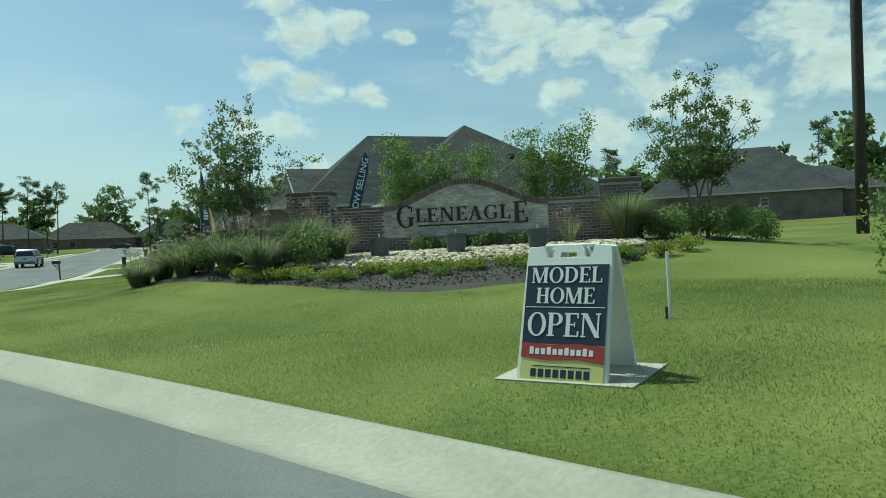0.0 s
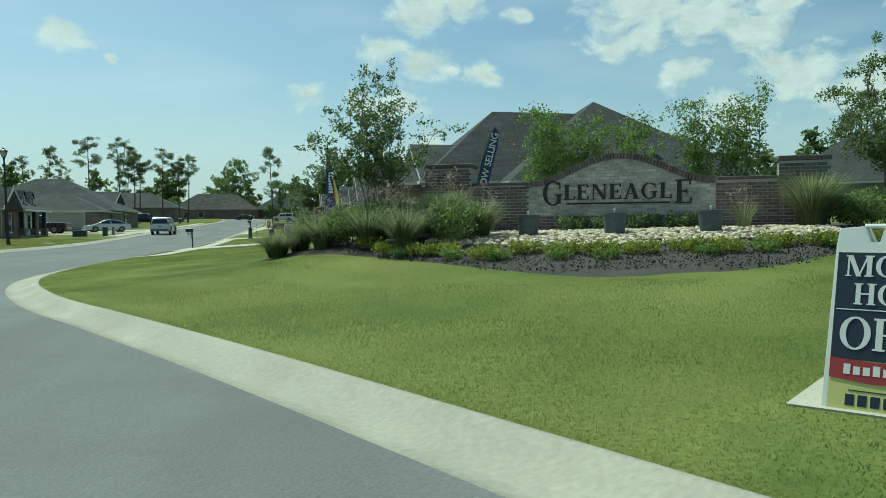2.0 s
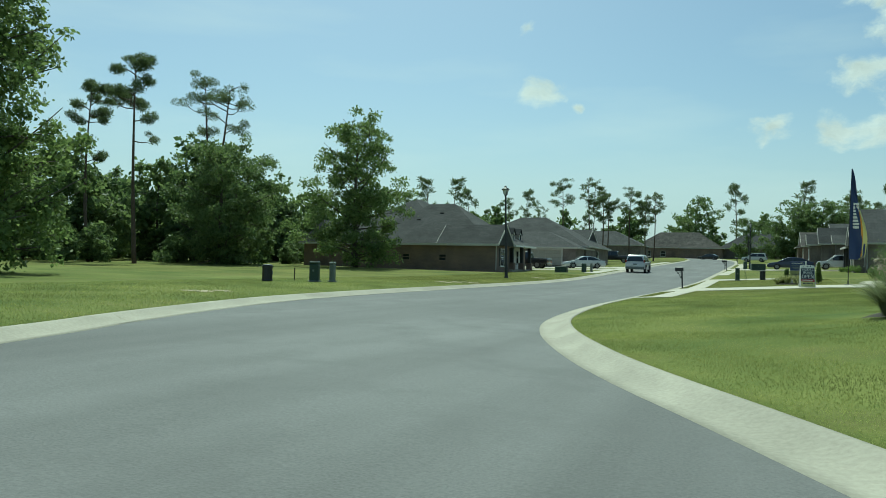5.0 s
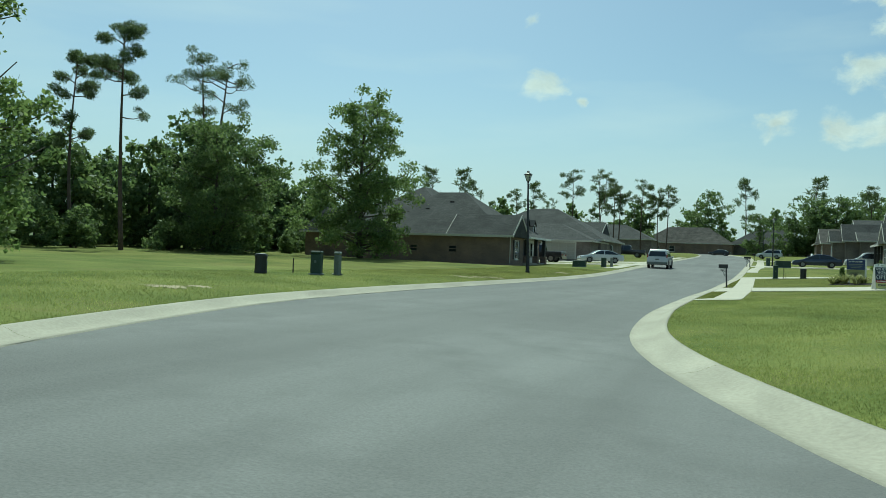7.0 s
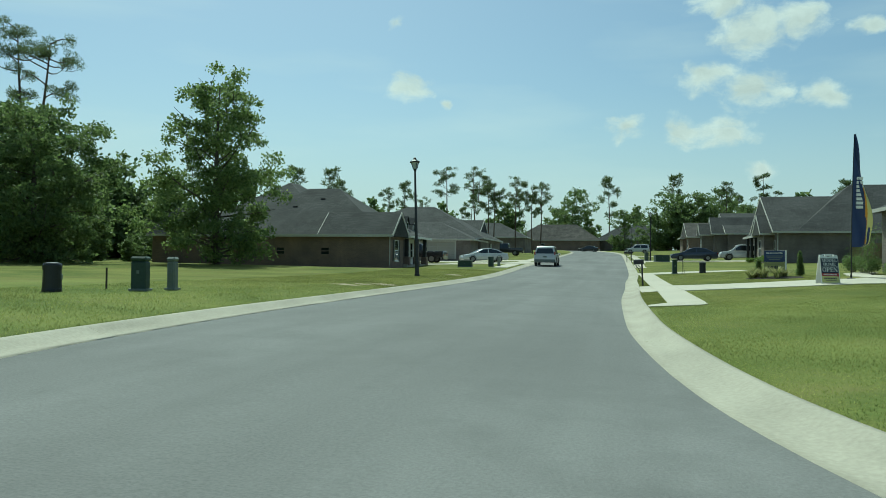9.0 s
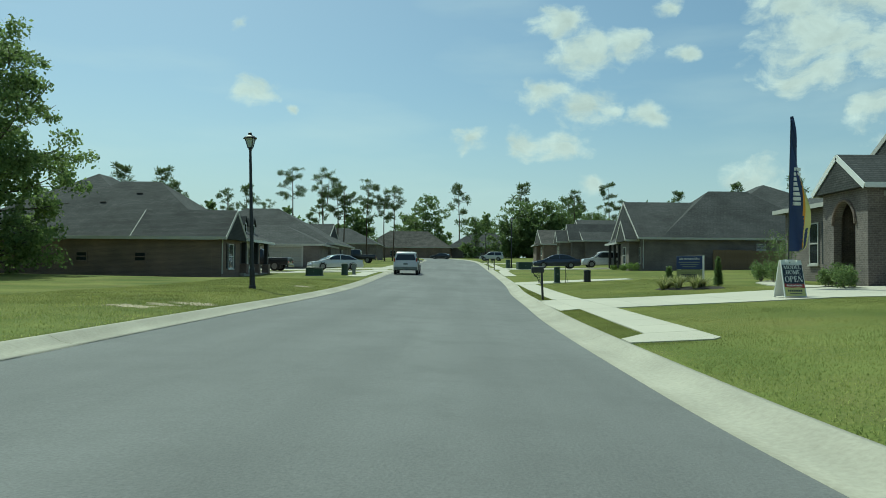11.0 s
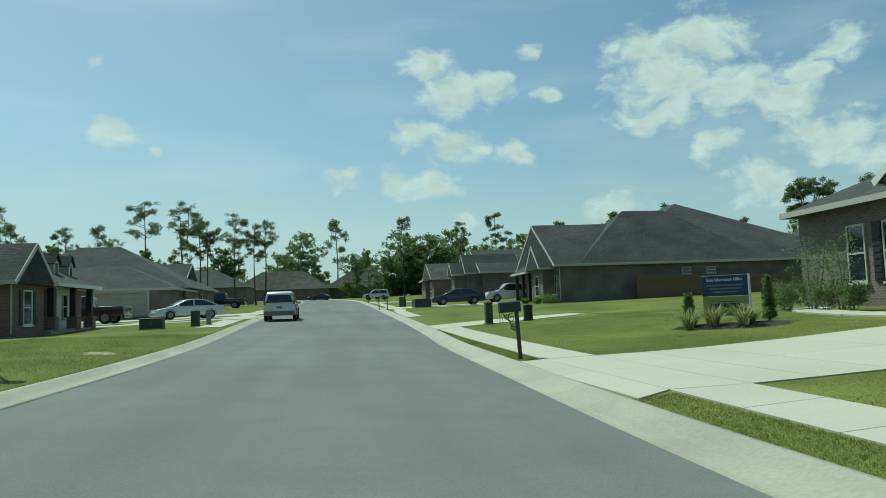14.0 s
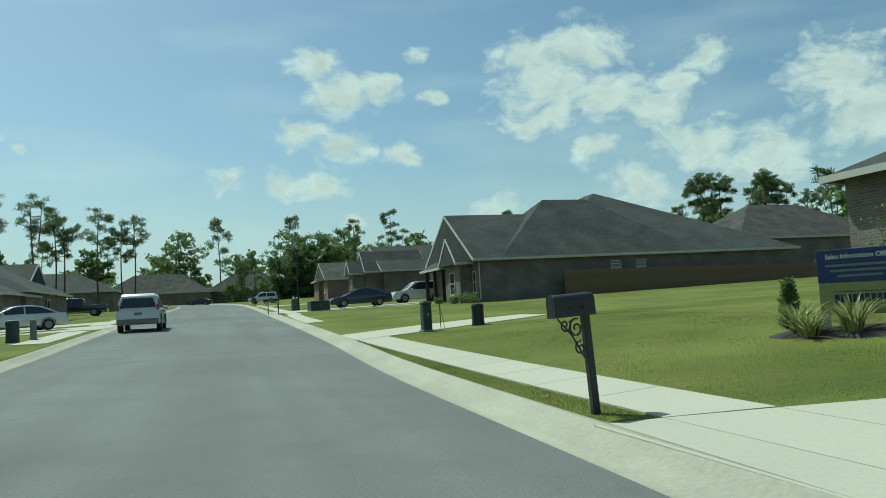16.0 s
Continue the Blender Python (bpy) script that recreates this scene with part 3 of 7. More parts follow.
BACK, AHEAD = (260.0, 120.0, 50.0, 20.0, 8.0), (15.0, 40.0, 90.0, 180.0, 350.0, 700.0)
row_r, row_l = extend(R_EDGE, BACK, AHEAD), extend(L_EDGE, BACK, AHEAD)
live = np.array([False] * len(BACK) + [True] * len(R_EDGE) + [False] * len(AHEAD))
near_steps = [0.0, 0.25, 0.6, 1.1, 1.8, 2.8, 4.0, 5.5, 7.2, 9.0, 11.0, 13.0, 16.0, 20.0, 25.0, 32.0, 42.0, 56.0, 80.0, 130.0, 230.0, 420.0, 800.0]
norm_r, norm_l = offset(row_r, 1.0) - row_r, offset(row_l, -1.0) - row_l
cols = []
for d in near_steps[::-1]:
    cols.append((row_l + norm_l * (KERB_L + min(d, 11.0)) + np.array((-1.0, 0.0)) * max(d - 11.0, 0), 0.0))
cols += [(row_l + norm_l * (KERB_L - 0.04), 1.0), (row_l, 1.0), (row_r, 1.0), (row_r + norm_r * (KERB_R - 0.04), 1.0)]
for d in near_steps:
    cols.append((row_r + norm_r * (KERB_R + min(d, 11.0)) + np.array((1.0, 0.0)) * max(d - 11.0, 0), 0.0))
xy = np.stack([c for c, _ in cols], 1)
sunk = np.array([s for _, s in cols])[None, :] * np.where(live, 0.3, 0.0)[:, None]
zz = ground_z(xy[..., 0], xy[..., 1]) - sunk
nr, nc = zz.shape
g_faces = [(j * nc + i, j * nc + i + 1, (j + 1) * nc + i + 1, (j + 1) * nc + i) for j in range(nr - 1) for i in range(nc - 1)]
ground = new("ground", sheet_mesh("ground", np.concatenate([xy, zz[..., None]], -1).reshape(-1, 3), g_faces, M_LAWN))
tagged(ground, "mown green lawn rolling up from the street", "lawn", kind="structure")


def ribbon(lines, lifts, material_, name, smooth=True):
    v = np.stack([np.concatenate([ln, (ground_z(ln[:, 0], ln[:, 1]) + dz)[:, None]], 1) for ln, dz in zip(lines, lifts)], 1)
    n, k = v.shape[:2]
    return sheet_mesh(name, v.reshape(-1, 3), [(j * k + i, j * k + i + 1, (j + 1) * k + i + 1, (j + 1) * k + i) for j in range(n - 1) for i in range(k - 1)], material_, smooth)


road_lines = [L_EDGE + (R_EDGE - L_EDGE) * k for k in (-0.02, 0.12, 0.25, 0.4, 0.5, 0.6, 0.75, 0.88, 1.02)]
road = new("road", ribbon(road_lines, [-0.03, 0, 0.012, 0.02, 0.022, 0.02, 0.012, 0, -0.03], M_ROAD, "road"))
tagged(road, "worn grey asphalt street with faint patches", "road", kind="structure")


def kerb_run(edge, side, name):
    """Rolled concrete kerb and gutter, poured in lengths with open joints."""
    wide = KERB_R if side > 0 else KERB_L
    top = tagged(new(name), "pale rolled concrete kerb and gutter along the street", "kerb", kind="structure")
    dense = np.concatenate([[a + (b - a) * k / 6 for k in range(6)] for a, b in zip(edge[:-1], edge[1:])] + [[edge[-1]]])
    run = np.concatenate([[0], np.cumsum(np.linalg.norm(np.diff(dense, axis=0), axis=1))])
    even = np.arange(0, run[-1], 0.5)
    track = np.stack([np.interp(even, run, dense[:, 0]), np.interp(even, run, dense[:, 1])], 1)
    soft_t = np.gradient(track, axis=0)
    soft_t = np.stack([np.convolve(np.pad(soft_t[:, i], 4, mode="edge"), np.ones(9) / 9, "valid") for i in (0, 1)], 1)
    start = 0.0
    while start < run[-1] - 4:
        stop = start + (8.6 if start < 90 else 25.0)
        s = np.linspace(start + 0.003, min(stop, run[-1]) - 0.003, 14)
        line = np.stack([np.interp(s, run, dense[:, 0]), np.interp(s, run, dense[:, 1])], 1)
        t = np.stack([np.interp(s, even, soft_t[:, 0]), np.interp(s, even, soft_t[:, 1])], 1)
        t /= np.linalg.norm(t, axis=1)[:, None]
        nrm = np.stack([t[:, 1], -t[:, 0]], 1) * side
        z_edge = ground_z(line[:, 0] - nrm[:, 0] * 0.02, line[:, 1] - nrm[:, 1] * 0.02)
        prof = [(0.0, -0.25), (0.0, 0.005), (0.3 * wide, 0.0), (0.58 * wide, 0.028), (0.78 * wide, 0.08), (0.92 * wide, 0.108), (wide, 0.115), (wide + 0.01, -0.2)]
        v = np.stack([np.concatenate([line + nrm * d, (z_edge + h)[:, None]], 1) for d, h in prof], 1)
        n, k = v.shape[:2]
        f = [(j * k + i, j * k + i + 1, (j + 1) * k + i + 1, (j + 1) * k + i) for j in range(n - 1) for i in range(k - 1)]
        me = sheet_mesh("kerb_section", v.reshape(-1, 3), f if side > 0 else [q[::-1] for q in f], M_CONCRETE)
        part("kerb_section", me, M_CONCRETE, top)
        start = stop


kerb_run(R_EDGE, 1, "kerb_right")
kerb_run(L_EDGE, -1, "kerb_left")


def slab_piece(outline, parent, lift=0.018, name="slab"):
    """A concrete panel that follows the ground."""
    o = np.array(outline)
    g = Geo()
    ctr = o.mean(0)
    m = len(o)
    top = [(*p, float(ground_z(*p)) + lift) for p in o] + [(*ctr, float(ground_z(*ctr)) + lift)]
    low = [(p[0], p[1], p[2] - 0.16) for p in top[:m]]
    g.add(top + low, [(i, (i + 1) % m, m) for i in range(m)] + [(m + 1 + i, m + 1 + (i + 1) % m, (i + 1) % m, i) for i in range(m)])
    return part(name, g, M_WALK, parent)


def walk_x(y, d):
    """Distance d behind the right-hand kerb's road edge at y."""
    return float(np.interp(y, R_EDGE[:, 1], R_EDGE[:, 0])) + d


def left_x(y, d):
    return float(np.interp(y, L_EDGE[:, 1], L_EDGE[:, 0])) - d


def walk_near(y):
    """The street side of the right-hand sidewalk, which runs straighter than the kerb."""
    return max(float(np.interp(y, (11.5, 20.0, 28.0, 40.0, 55.0, 70.0), (2.42, 2.62, 2.66, 2.7, 2.75, 3.2))) if y < 70 else walk_x(y, 1.12), walk_x(y, KERB_R + 0.03))


WALK_WIDE = 0.88
pavement = tagged(new("pavement_right"), "pale concrete sidewalk laid in square panels", "sidewalk", kind="structure")
y = 12.6
while y < 118:
    e, skew0, skew1 = y + 1.42, 0.0, 0.0
    for stop, skew in ((19.99, -0.28), (40.44, 0.16)):
        if y < stop < e + 0.5:
            e, skew1 = stop, skew
    if abs(y - 25.42) < 0.01:
        skew0 = -0.38
    if not 19.9 < y < 25.4 and not 40.4 < y < 54.2:
        slab_piece([(walk_near(y), y), (walk_near(y) + WALK_WIDE, y + skew0), (walk_near(e) + WALK_WIDE, e + skew1), (walk_near(e), e)], pavement)
    y = e + 0.015
    if 19.9 < y < 25.4:
        y = 25.42
# the ramp where the sidewalk meets the street
slab_piece([(walk_x(11.3, KERB_R + 0.02), 11.35), (2.6, 11.28), (3.1, 11.24), (3.28, 11.45), (3.32, 12.58), (2.44, 12.58), (walk_x(12.0, KERB_R + 0.02), 11.95)], pavement, name="ramp")

drive = tagged(new("driveway_right"), "wide pale concrete driveway in large poured panels", "driveway", kind="structure")
edges = [(walk_x(21, KERB_R + 0.02), 19.65, 25.65), (2.63, 20.02, 25.4), (3.5, 19.72, 25.0), (4.3, 19.6, 24.6), (5.2, 19.5, 24.3), (6.8, 19.2, 24.1), (8.8, 19.1, 24.2), (10.8, 19.1, 25.2), (12.4, 19.1, 26.0), (15.0, 19.1, 26.0)]
for (xa, a0, a1), (xb, b0, b1) in zip(edges[:-1], edges[1:]):
    am, bm_ = (a0 + a1) / 2, (b0 + b1) / 2
    slab_piece([(xa + 0.005, a0), (xb - 0.005, b0), (xb - 0.005, bm_ - 0.005), (xa + 0.005, am - 0.005)], drive, 0.018)
    slab_piece([(xa + 0.005, am + 0.005), (xb - 0.005, bm_ + 0.005), (xb - 0.005, b1), (xa + 0.005, a1)], drive, 0.018)
path_house = tagged(new("front_walk"), "curved pale concrete front walk", "walkway", kind="structure")
for q in ([(10.9, 25.3), (12.4, 26.1), (12.0, 28.4), (11.0, 28.2)], [(11.0, 28.25), (12.0, 28.45), (12.6, 30.6), (11.6, 31.0)], [(11.6, 31.05), (12.6, 30.65), (13.4, 32.0), (13.0, 33.4)]):
    slab_piece(q, path_house, 0.04)
stub = tagged(new("utility_walk"), "short pale concrete walk across a lawn", "walkway", kind="structure")
STUB = [(walk_x(41, KERB_R + 0.02), 40.3, 43.4), (2.66, 40.5, 43.6), (3.58, 40.7, 43.8), (5.3, 41.0, 44.2), (7.2, 41.4, 44.4), (9.2, 41.9, 44.0)]
for (xa, a0, a1), (xb, b0, b1) in zip(STUB[:-1], STUB[1:]):
    slab_piece([(xa + 0.006, a0), (xb - 0.006, b0), (xb - 0.006, b1), (xa + 0.006, a1)], stub, 0.018)


def side_drive(name, y0, y1, x_to, label, right):
    top = tagged(new(name), label, "driveway", kind="structure")
    xs_ = [walk_x((y0 + y1) / 2, KERB_R + 0.02), walk_x((y0 + y1) / 2, 1.15)] if right else [left_x((y0 + y1) / 2, KERB_L + 0.02), left_x((y0 + y1) / 2, 1.6)]
    n = 4
    xs_ += [xs_[-1] + (x_to - xs_[-1]) * (k + 1) / n for k in range(n)]
    for xa, xb in zip(xs_[:-1], xs_[1:]):
        s = 0.006 if xb > xa else -0.006
        slab_piece([(xa + s, y0), (xb - s, y0), (xb - s, y1), (xa + s, y1)], top, 0.018)


side_drive("driveway_left", 57.6, 63.6, -19.0, "pale concrete driveway beside a brick house", False)
side_drive("driveway_left_far", 67.0, 72.4, -22.0, "pale concrete driveway to a garage", False)
side_drive("driveway_right_far", 75.0, 80.6, 17.0, "pale concrete driveway with cars parked on it", True)
side_drive("driveway_right_end", 108.0, 113.0, 16.0, "pale concrete driveway far along the street", True)
walk_left = tagged(new("pavement_left"), "pale concrete sidewalk in square panels", "sidewalk", kind="structure")
y = 46.8
while y < 110:
    if not (56.2 < y < 63.7 or 65.6 < y < 72.5):
        slab_piece([(left_x(y, 0.95), y), (left_x(y, 2.1), y), (left_x(y, 2.1), y + 1.42), (left_x(y, 0.95), y + 1.42)], walk_left)
    y += 1.435

# worn sandy patches in the verge
for px, py, rx, ry in ((-6.5, 17.4, 0.5, 0.5), (-6.95, 16.4, 0.4, 0.35), (-7.3, 15.4, 0.5, 0.5), (-6.9, 30.4, 0.45, 0.5), (-6.8, -1.4, 0.5, 0.4), (-6.6, -0.7, 0.3, 0.2)):
    ring, n = [], 60
    for k in range(n):
        a = 2 * math.pi * k / n
        ca, sa = math.cos(a), math.sin(a)
        w = 0.9 + 0.55 * noise.noise((px + ca * 1.6, py + sa * 1.6, 0.4)) + 0.45 * noise.noise((px + ca * 4.5, py + sa * 4.5, 2.0)) + 0.3 * noise.noise((ca * 11, sa * 11, px))
        w = max(0.2, w)
        ring.append((px + rx * w * ca, py + ry * w * sa))
    v = [(*p, float(ground_z(*p)) + 0.004) for p in ring] + [(px, py, float(ground_z(px, py)) + 0.012)]
    patch = new("sand_patch", sheet_mesh("sand_patch", v, [(k, (k + 1) % n, n) for k in range(n)], M_SAND))
    tagged(patch, "bare pale sandy patch in the grass", "sand", kind="stuff")

# ---- houses ----
def roof_solid(x0, x1, y0, y1, eave, ridge, kind, axis, over=0.4):
    """A hip or gable roof with overhang; returns the solid and its edge boards."""
    hw = (y1 - y0) / 2 if axis == "x" else (x1 - x0) / 2
    X0, X1, Y0, Y1 = x0 - over, x1 + over, y0 - over, y1 + over
    cx, cy = (x0 + x1) / 2, (y0 + y1) / 2
    half = hw + over
    t = 0.1
    if axis == "x":
        ends = (X0 + half, X1 - half) if kind == "hip" else (X0, X1)
        if ends[0] > ends[1]:
            ends = (cx, cx)
        r = [(ends[0], cy, ridge), (ends[1], cy, ridge)]
    else:
        ends = (Y0 + half, Y1 - half) if kind == "hip" else (Y0, Y1)
        if ends[0] > ends[1]:
            ends = (cy, cy)
        r = [(cx, ends[0], ridge), (cx, ends[1], ridge)]
    low = [(X0, Y0), (X1, Y0), (X1, Y1), (X0, Y1)]
    v = [(*p, eave) for p in low] + r + [(*p, eave - t) for p in low]
    f = [(0, 1, 5, 4), (1, 2, 5), (2, 3, 4, 5), (3, 0, 4)] if axis == "x" else [(0, 1, 4), (1, 2, 5, 4), (2, 3, 5), (3, 0, 4, 5)]
    f += [(9, 8, 7, 6), (0, 6, 7, 1), (1, 7, 8, 2), (2, 8, 9, 3), (3, 9, 6, 0)]
    solid = Geo().add(v, f)
    boards = []
    sides = [(0, 1), (1, 2), (2, 3), (3, 0)]
    for a, b in sides:
        gable_side = kind == "gable" and ((axis == "x" and a in (1, 3)) or (axis == "y" and a in (0, 2)))
        pa, pb = np.array(v[a]), np.array(v[b])
        out = unit(np.array((pb[1] - pa[1], pa[0] - pb[0], 0))) * 0.015
        if not gable_side:
            boards.append(Geo().beam(pa + out - (0, 0, 0.06), pb + out - (0, 0, 0.06), 0.03, 0.18))
        else:
            top = np.array(r[1] if (axis == "x" and a == 1) or (axis == "y" and a == 2) else r[0])
            for q in (pa, pb):
                boards.append(Geo().beam(q + out - (0, 0, 0.1), top + out - (0, 0, 0.1), 0.03, 0.2))
    return solid, boards


def edge_boards(boards, material_, parent):
    for b in boards:
        part("fascia_board", b, material_, parent)


def gable_wall(x0, x1, y0, y1, eave, ridge, axis, which):
    """The triangle of wall under a gable."""
    g = Geo()
    if axis == "x":
        x = x0 + 0.02 if which < 0 else x1 - 0.02
        g.slab([(y0, eave - 0.15), (y1, eave - 0.15), ((y0 + y1) / 2, ridge - 0.25)], x - 0.08, x + 0.08, "yz")
    else:
        y = y0 + 0.02 if which < 0 else y1 - 0.02
        g.slab([(x0, eave - 0.15), (x1, eave - 0.15), ((x0 + x1) / 2, ridge - 0.25)], y - 0.08, y + 0.08, "xz")
    return g


def window(parent, face, at, width, height, sill, material_=None, shutters=False, name="window"):
    """A framed sash window on a wall. face: S, N, E or W; at: (along, wall plane)."""
    along, plane = at
    out = {"S": -1, "W": -1, "N": 1, "E": 1}[face]
    fr, pa, sh = Geo(), Geo(), Geo()

    def b(g, a0, a1, z0, z1, d0, d1):
        lo, hi = sorted((plane + out * d0, plane + out * d1))
        if face in "SN":
            g.box(a0, a1, lo, hi, z0, z1)
        else:
            g.box(lo, hi, a0, a1, z0, z1)

    w, h = width / 2, height
    ring = []
    for d in (-0.02, 0.05):
        for k in (0.0, 0.06):
            for a, z in ((-w + k, sill + k), (w - k, sill + k), (w - k, sill + h - k), (-w + k, sill + h - k)):
                p, q = along + a, plane + out * d
                ring.append((p, q, z) if face in "SN" else (q, p, z))
    fr.add(ring, [f_ for i in range(4) for j in [(i + 1) % 4] for f_ in ((i, j, 4 + j, 4 + i), (8 + i, 12 + i, 12 + j, 8 + j), (i, 8 + i, 8 + j, j), (4 + i, 4 + j, 12 + j, 12 + i))])
    si, ra = Geo(), Geo()
    b(si, along - w - 0.05, along + w + 0.05, sill - 0.08, sill - 0.002, -0.02, 0.09)
    b(ra, along - w + 0.06, along + w - 0.06, sill + h / 2 - 0.03, sill + h / 2 + 0.03, -0.01, 0.045)
    b(pa, along - w + 0.05, along + w - 0.05, sill + 0.05, sill + h - 0.05, -0.01, 0.02)
    ob = part(name, fr, material_ or M_TRIM, parent)
    part("pane", pa, M_PANE, ob)
    part("window_sill", si, material_ or M_TRIM, ob)
    part("rail", ra, material_ or M_TRIM, ob)
    if shutters:
        for s in (-1, 1):
            g = Geo()
            c = along + s * (w + 0.24)
            b(g, c - 0.18, c + 0.18, sill, sill + h, 0.0, 0.045)
            for k in range(8):
                b(g, c - 0.14, c + 0.14, sill + 0.08 + k * (h - 0.2) / 8, sill + 0.08 + (k + 0.55) * (h - 0.2) / 8, 0.045, 0.062)
            part("shutter", g, M_SHUTTER, parent)
    return ob


def house(name, label, at, turn, blocks, wall_mat, roof_mat, base=0.0):
    """Blocks of wall and roof in the house's own metres: x0, x1, y0, y1, eave, ridge, kind, axis, gable sides."""
    top = thing(name, label, "house", at, turn)
    for x0, x1, y0, y1, eave, ridge, kind, axis, gables in blocks:
        part("wall", Geo().box(x0, x1, y0, y1, -1.2 + base, eave - 0.06), wall_mat, top)
        solid, boards = roof_solid(x0, x1, y0, y1, eave, ridge, kind, axis)
        r = part("roof", solid, roof_mat, top)
        edge_boards(boards, M_TRIM, r)
        for w in gables:
            part("gable", gable_wall(x0, x1, y0, y1, eave, ridge, axis, w), M_SIDING if name == "brick_cottage" else wall_mat, top)
    return top


def vents(parent, spots):
    """Small roof vents and pipes."""
    for x, y, z in spots:
        part("roof_vent", Geo().box(x - 0.2, x + 0.2, y - 0.15, y + 0.15, z - 0.2, z + 0.18, 0.03), M_ROOF2, parent)


# brick house along the left side, gable and porch to the street
L0 = (-15.35, 46.4, 0.82)
left_house = house("brick_house", "low brown brick house with grey shingle hip roof and porch", L0, 0, [
    (-14.5, -0.6, 0.0, 11.2, 2.28, 6.42, "hip", "x", ()),
    (-17.9, -4.4, 0.02, 15.6, 2.29, 7.1, "hip", "y", ()),
    (-20.1, -17.4, 0.05, 9.0, 2.3, 4.6, "hip", "y", ()),
    (-5.2, 0.0, 0.01, 3.95, 2.3, 4.15, "gable", "x", (1,))], M_HOUSE, M_ROOF)
for wx in (-8.8, -5.1):
    window(left_house, "S", (wx, 0.0), 0.75, 0.6, 0.75, M_HOUSE)
window(left_house, "E", (1.9, 0.0), 1.0, 1.6, 0.35, M_WHITE, True)
solid, boards = roof_solid(-3.6, 0.35, 4.3, 10.8, 2.35, 3.5, "hip", "y", 0.25)
porch_roof = part("porch_roof", solid, M_ROOF, left_house)
edge_boards(boards, M_WHITE, porch_roof)
part("porch_floor", Geo().box(-2.4, 0.3, 4.0, 10.9, -0.7, 0.06, 0.02), M_CONCRETE, left_house)
part("front_door", Geo().box(-0.64, -0.57, 5.6, 6.55, 0.06, 2.1, 0.01), M_SHUTTER, left_house)
part("entry_wall", Geo().box(-0.62, -0.56, 7.2, 9.2, 0.07, 2.22), M_WHITE, left_house, "white painted entry wall")
window(left_house, "E", (8.3, -0.55), 0.7, 1.3, 0.6, M_TRIM)
for cy in (4.6, 7.7, 10.4):
    part("column", Geo().box(-0.05, 0.25, cy - 0.15, cy + 0.15, 0.06, 2.25, 0.02), M_SHUTTER, left_house, "dark square porch column")
    part("pier", Geo().box(-0.16, 0.36, cy - 0.26, cy + 0.26, 0.0, 0.7, 0.02), M_HOUSE, left_house)
for cy in (7.5, 9.7):
    dormer = part("dormer", Geo().slab([(cy - 0.42, 2.6), (cy + 0.42, 2.6), (cy + 0.42, 3.55), (cy, 4.05), (cy - 0.42, 3.55)], -2.7, -0.72, "yz"), M_SIDING, left_house)
    part("dormer_window", Geo().box(-0.73, -0.69, cy - 0.2, cy + 0.2, 2.95, 3.6), M_PANE, dormer)
    part("window_frame", Geo().box(-0.73, -0.68, cy - 0.26, cy - 0.2, 2.89, 3.66).box(-0.73, -0.68, cy + 0.2, cy + 0.26, 2.89, 3.66).box(-0.73, -0.68, cy - 0.2, cy + 0.2, 3.6, 3.66), M_WHITE, dormer)
    part("dormer_roof", Geo().beam((-2.7, cy - 0.27, 3.84), (-0.6, cy - 0.27, 3.84), 0.8, 0.06, (0, -0.8, 0.65)).beam((-2.7, cy + 0.27, 3.84), (-0.6, cy + 0.27, 3.84), 0.8, 0.06, (0, 0.8, 0.65)), M_ROOF, dormer)
part("gutter_pipe", Geo().tube([(0.05, 0.06, 0.0), (0.05, 0.06, 2.2)], 0.04, 8), M_TRIM, left_house)
vents(left_house, [(-9, 3.2, 4.6), (-7, 4.2, 5.3)])

# second house on the left with its garage door to the side
L2 = (-14.2, 73.0, 1.42)
left_far = house("brick_house", "brick house with grey hip roofs and a side garage", L2, 0, [
    (-12.5, 0.0, 0.0, 9.0, 2.2, 4.35, "hip", "x", ()),
    (-18.0, 0.3, 4.8, 19.5, 2.5, 6.7, "hip", "x", ()),
    (-10.0, -1.9, 14.0, 21.0, 3.2, 5.3, "gable", "x", (1,))], M_HOUSE2, M_ROOF)
garage = part("garage_door", Geo().box(-5.7, -1.75, -0.02, 0.03, 0.0, 1.92), M_GARAGE, left_far)
for k in range(4):
    for c in range(4):
        part("panel", Geo().box(-5.55 + c * 0.95, -4.65 + c * 0.95, -0.05, 0.02, 0.02 + k * 0.47, 0.45 + k * 0.47, 0.02), M_GARAGE, garage)
part("door_frame", Geo().box(-5.85, -5.7, -0.06, 0.02, 0, 2.05).box(-1.75, -1.6, -0.06, 0.02, 0, 2.05).box(-5.7, -1.75, -0.06, 0.02, 1.92, 2.05), M_TRIM, left_far)
window(left_far, "E", (7.0, 0.0), 1.0, 1.4, 0.4, M_WHITE)
window(left_far, "E", (12.0, 0.3), 1.0, 1.4, 0.6, M_WHITE, True)

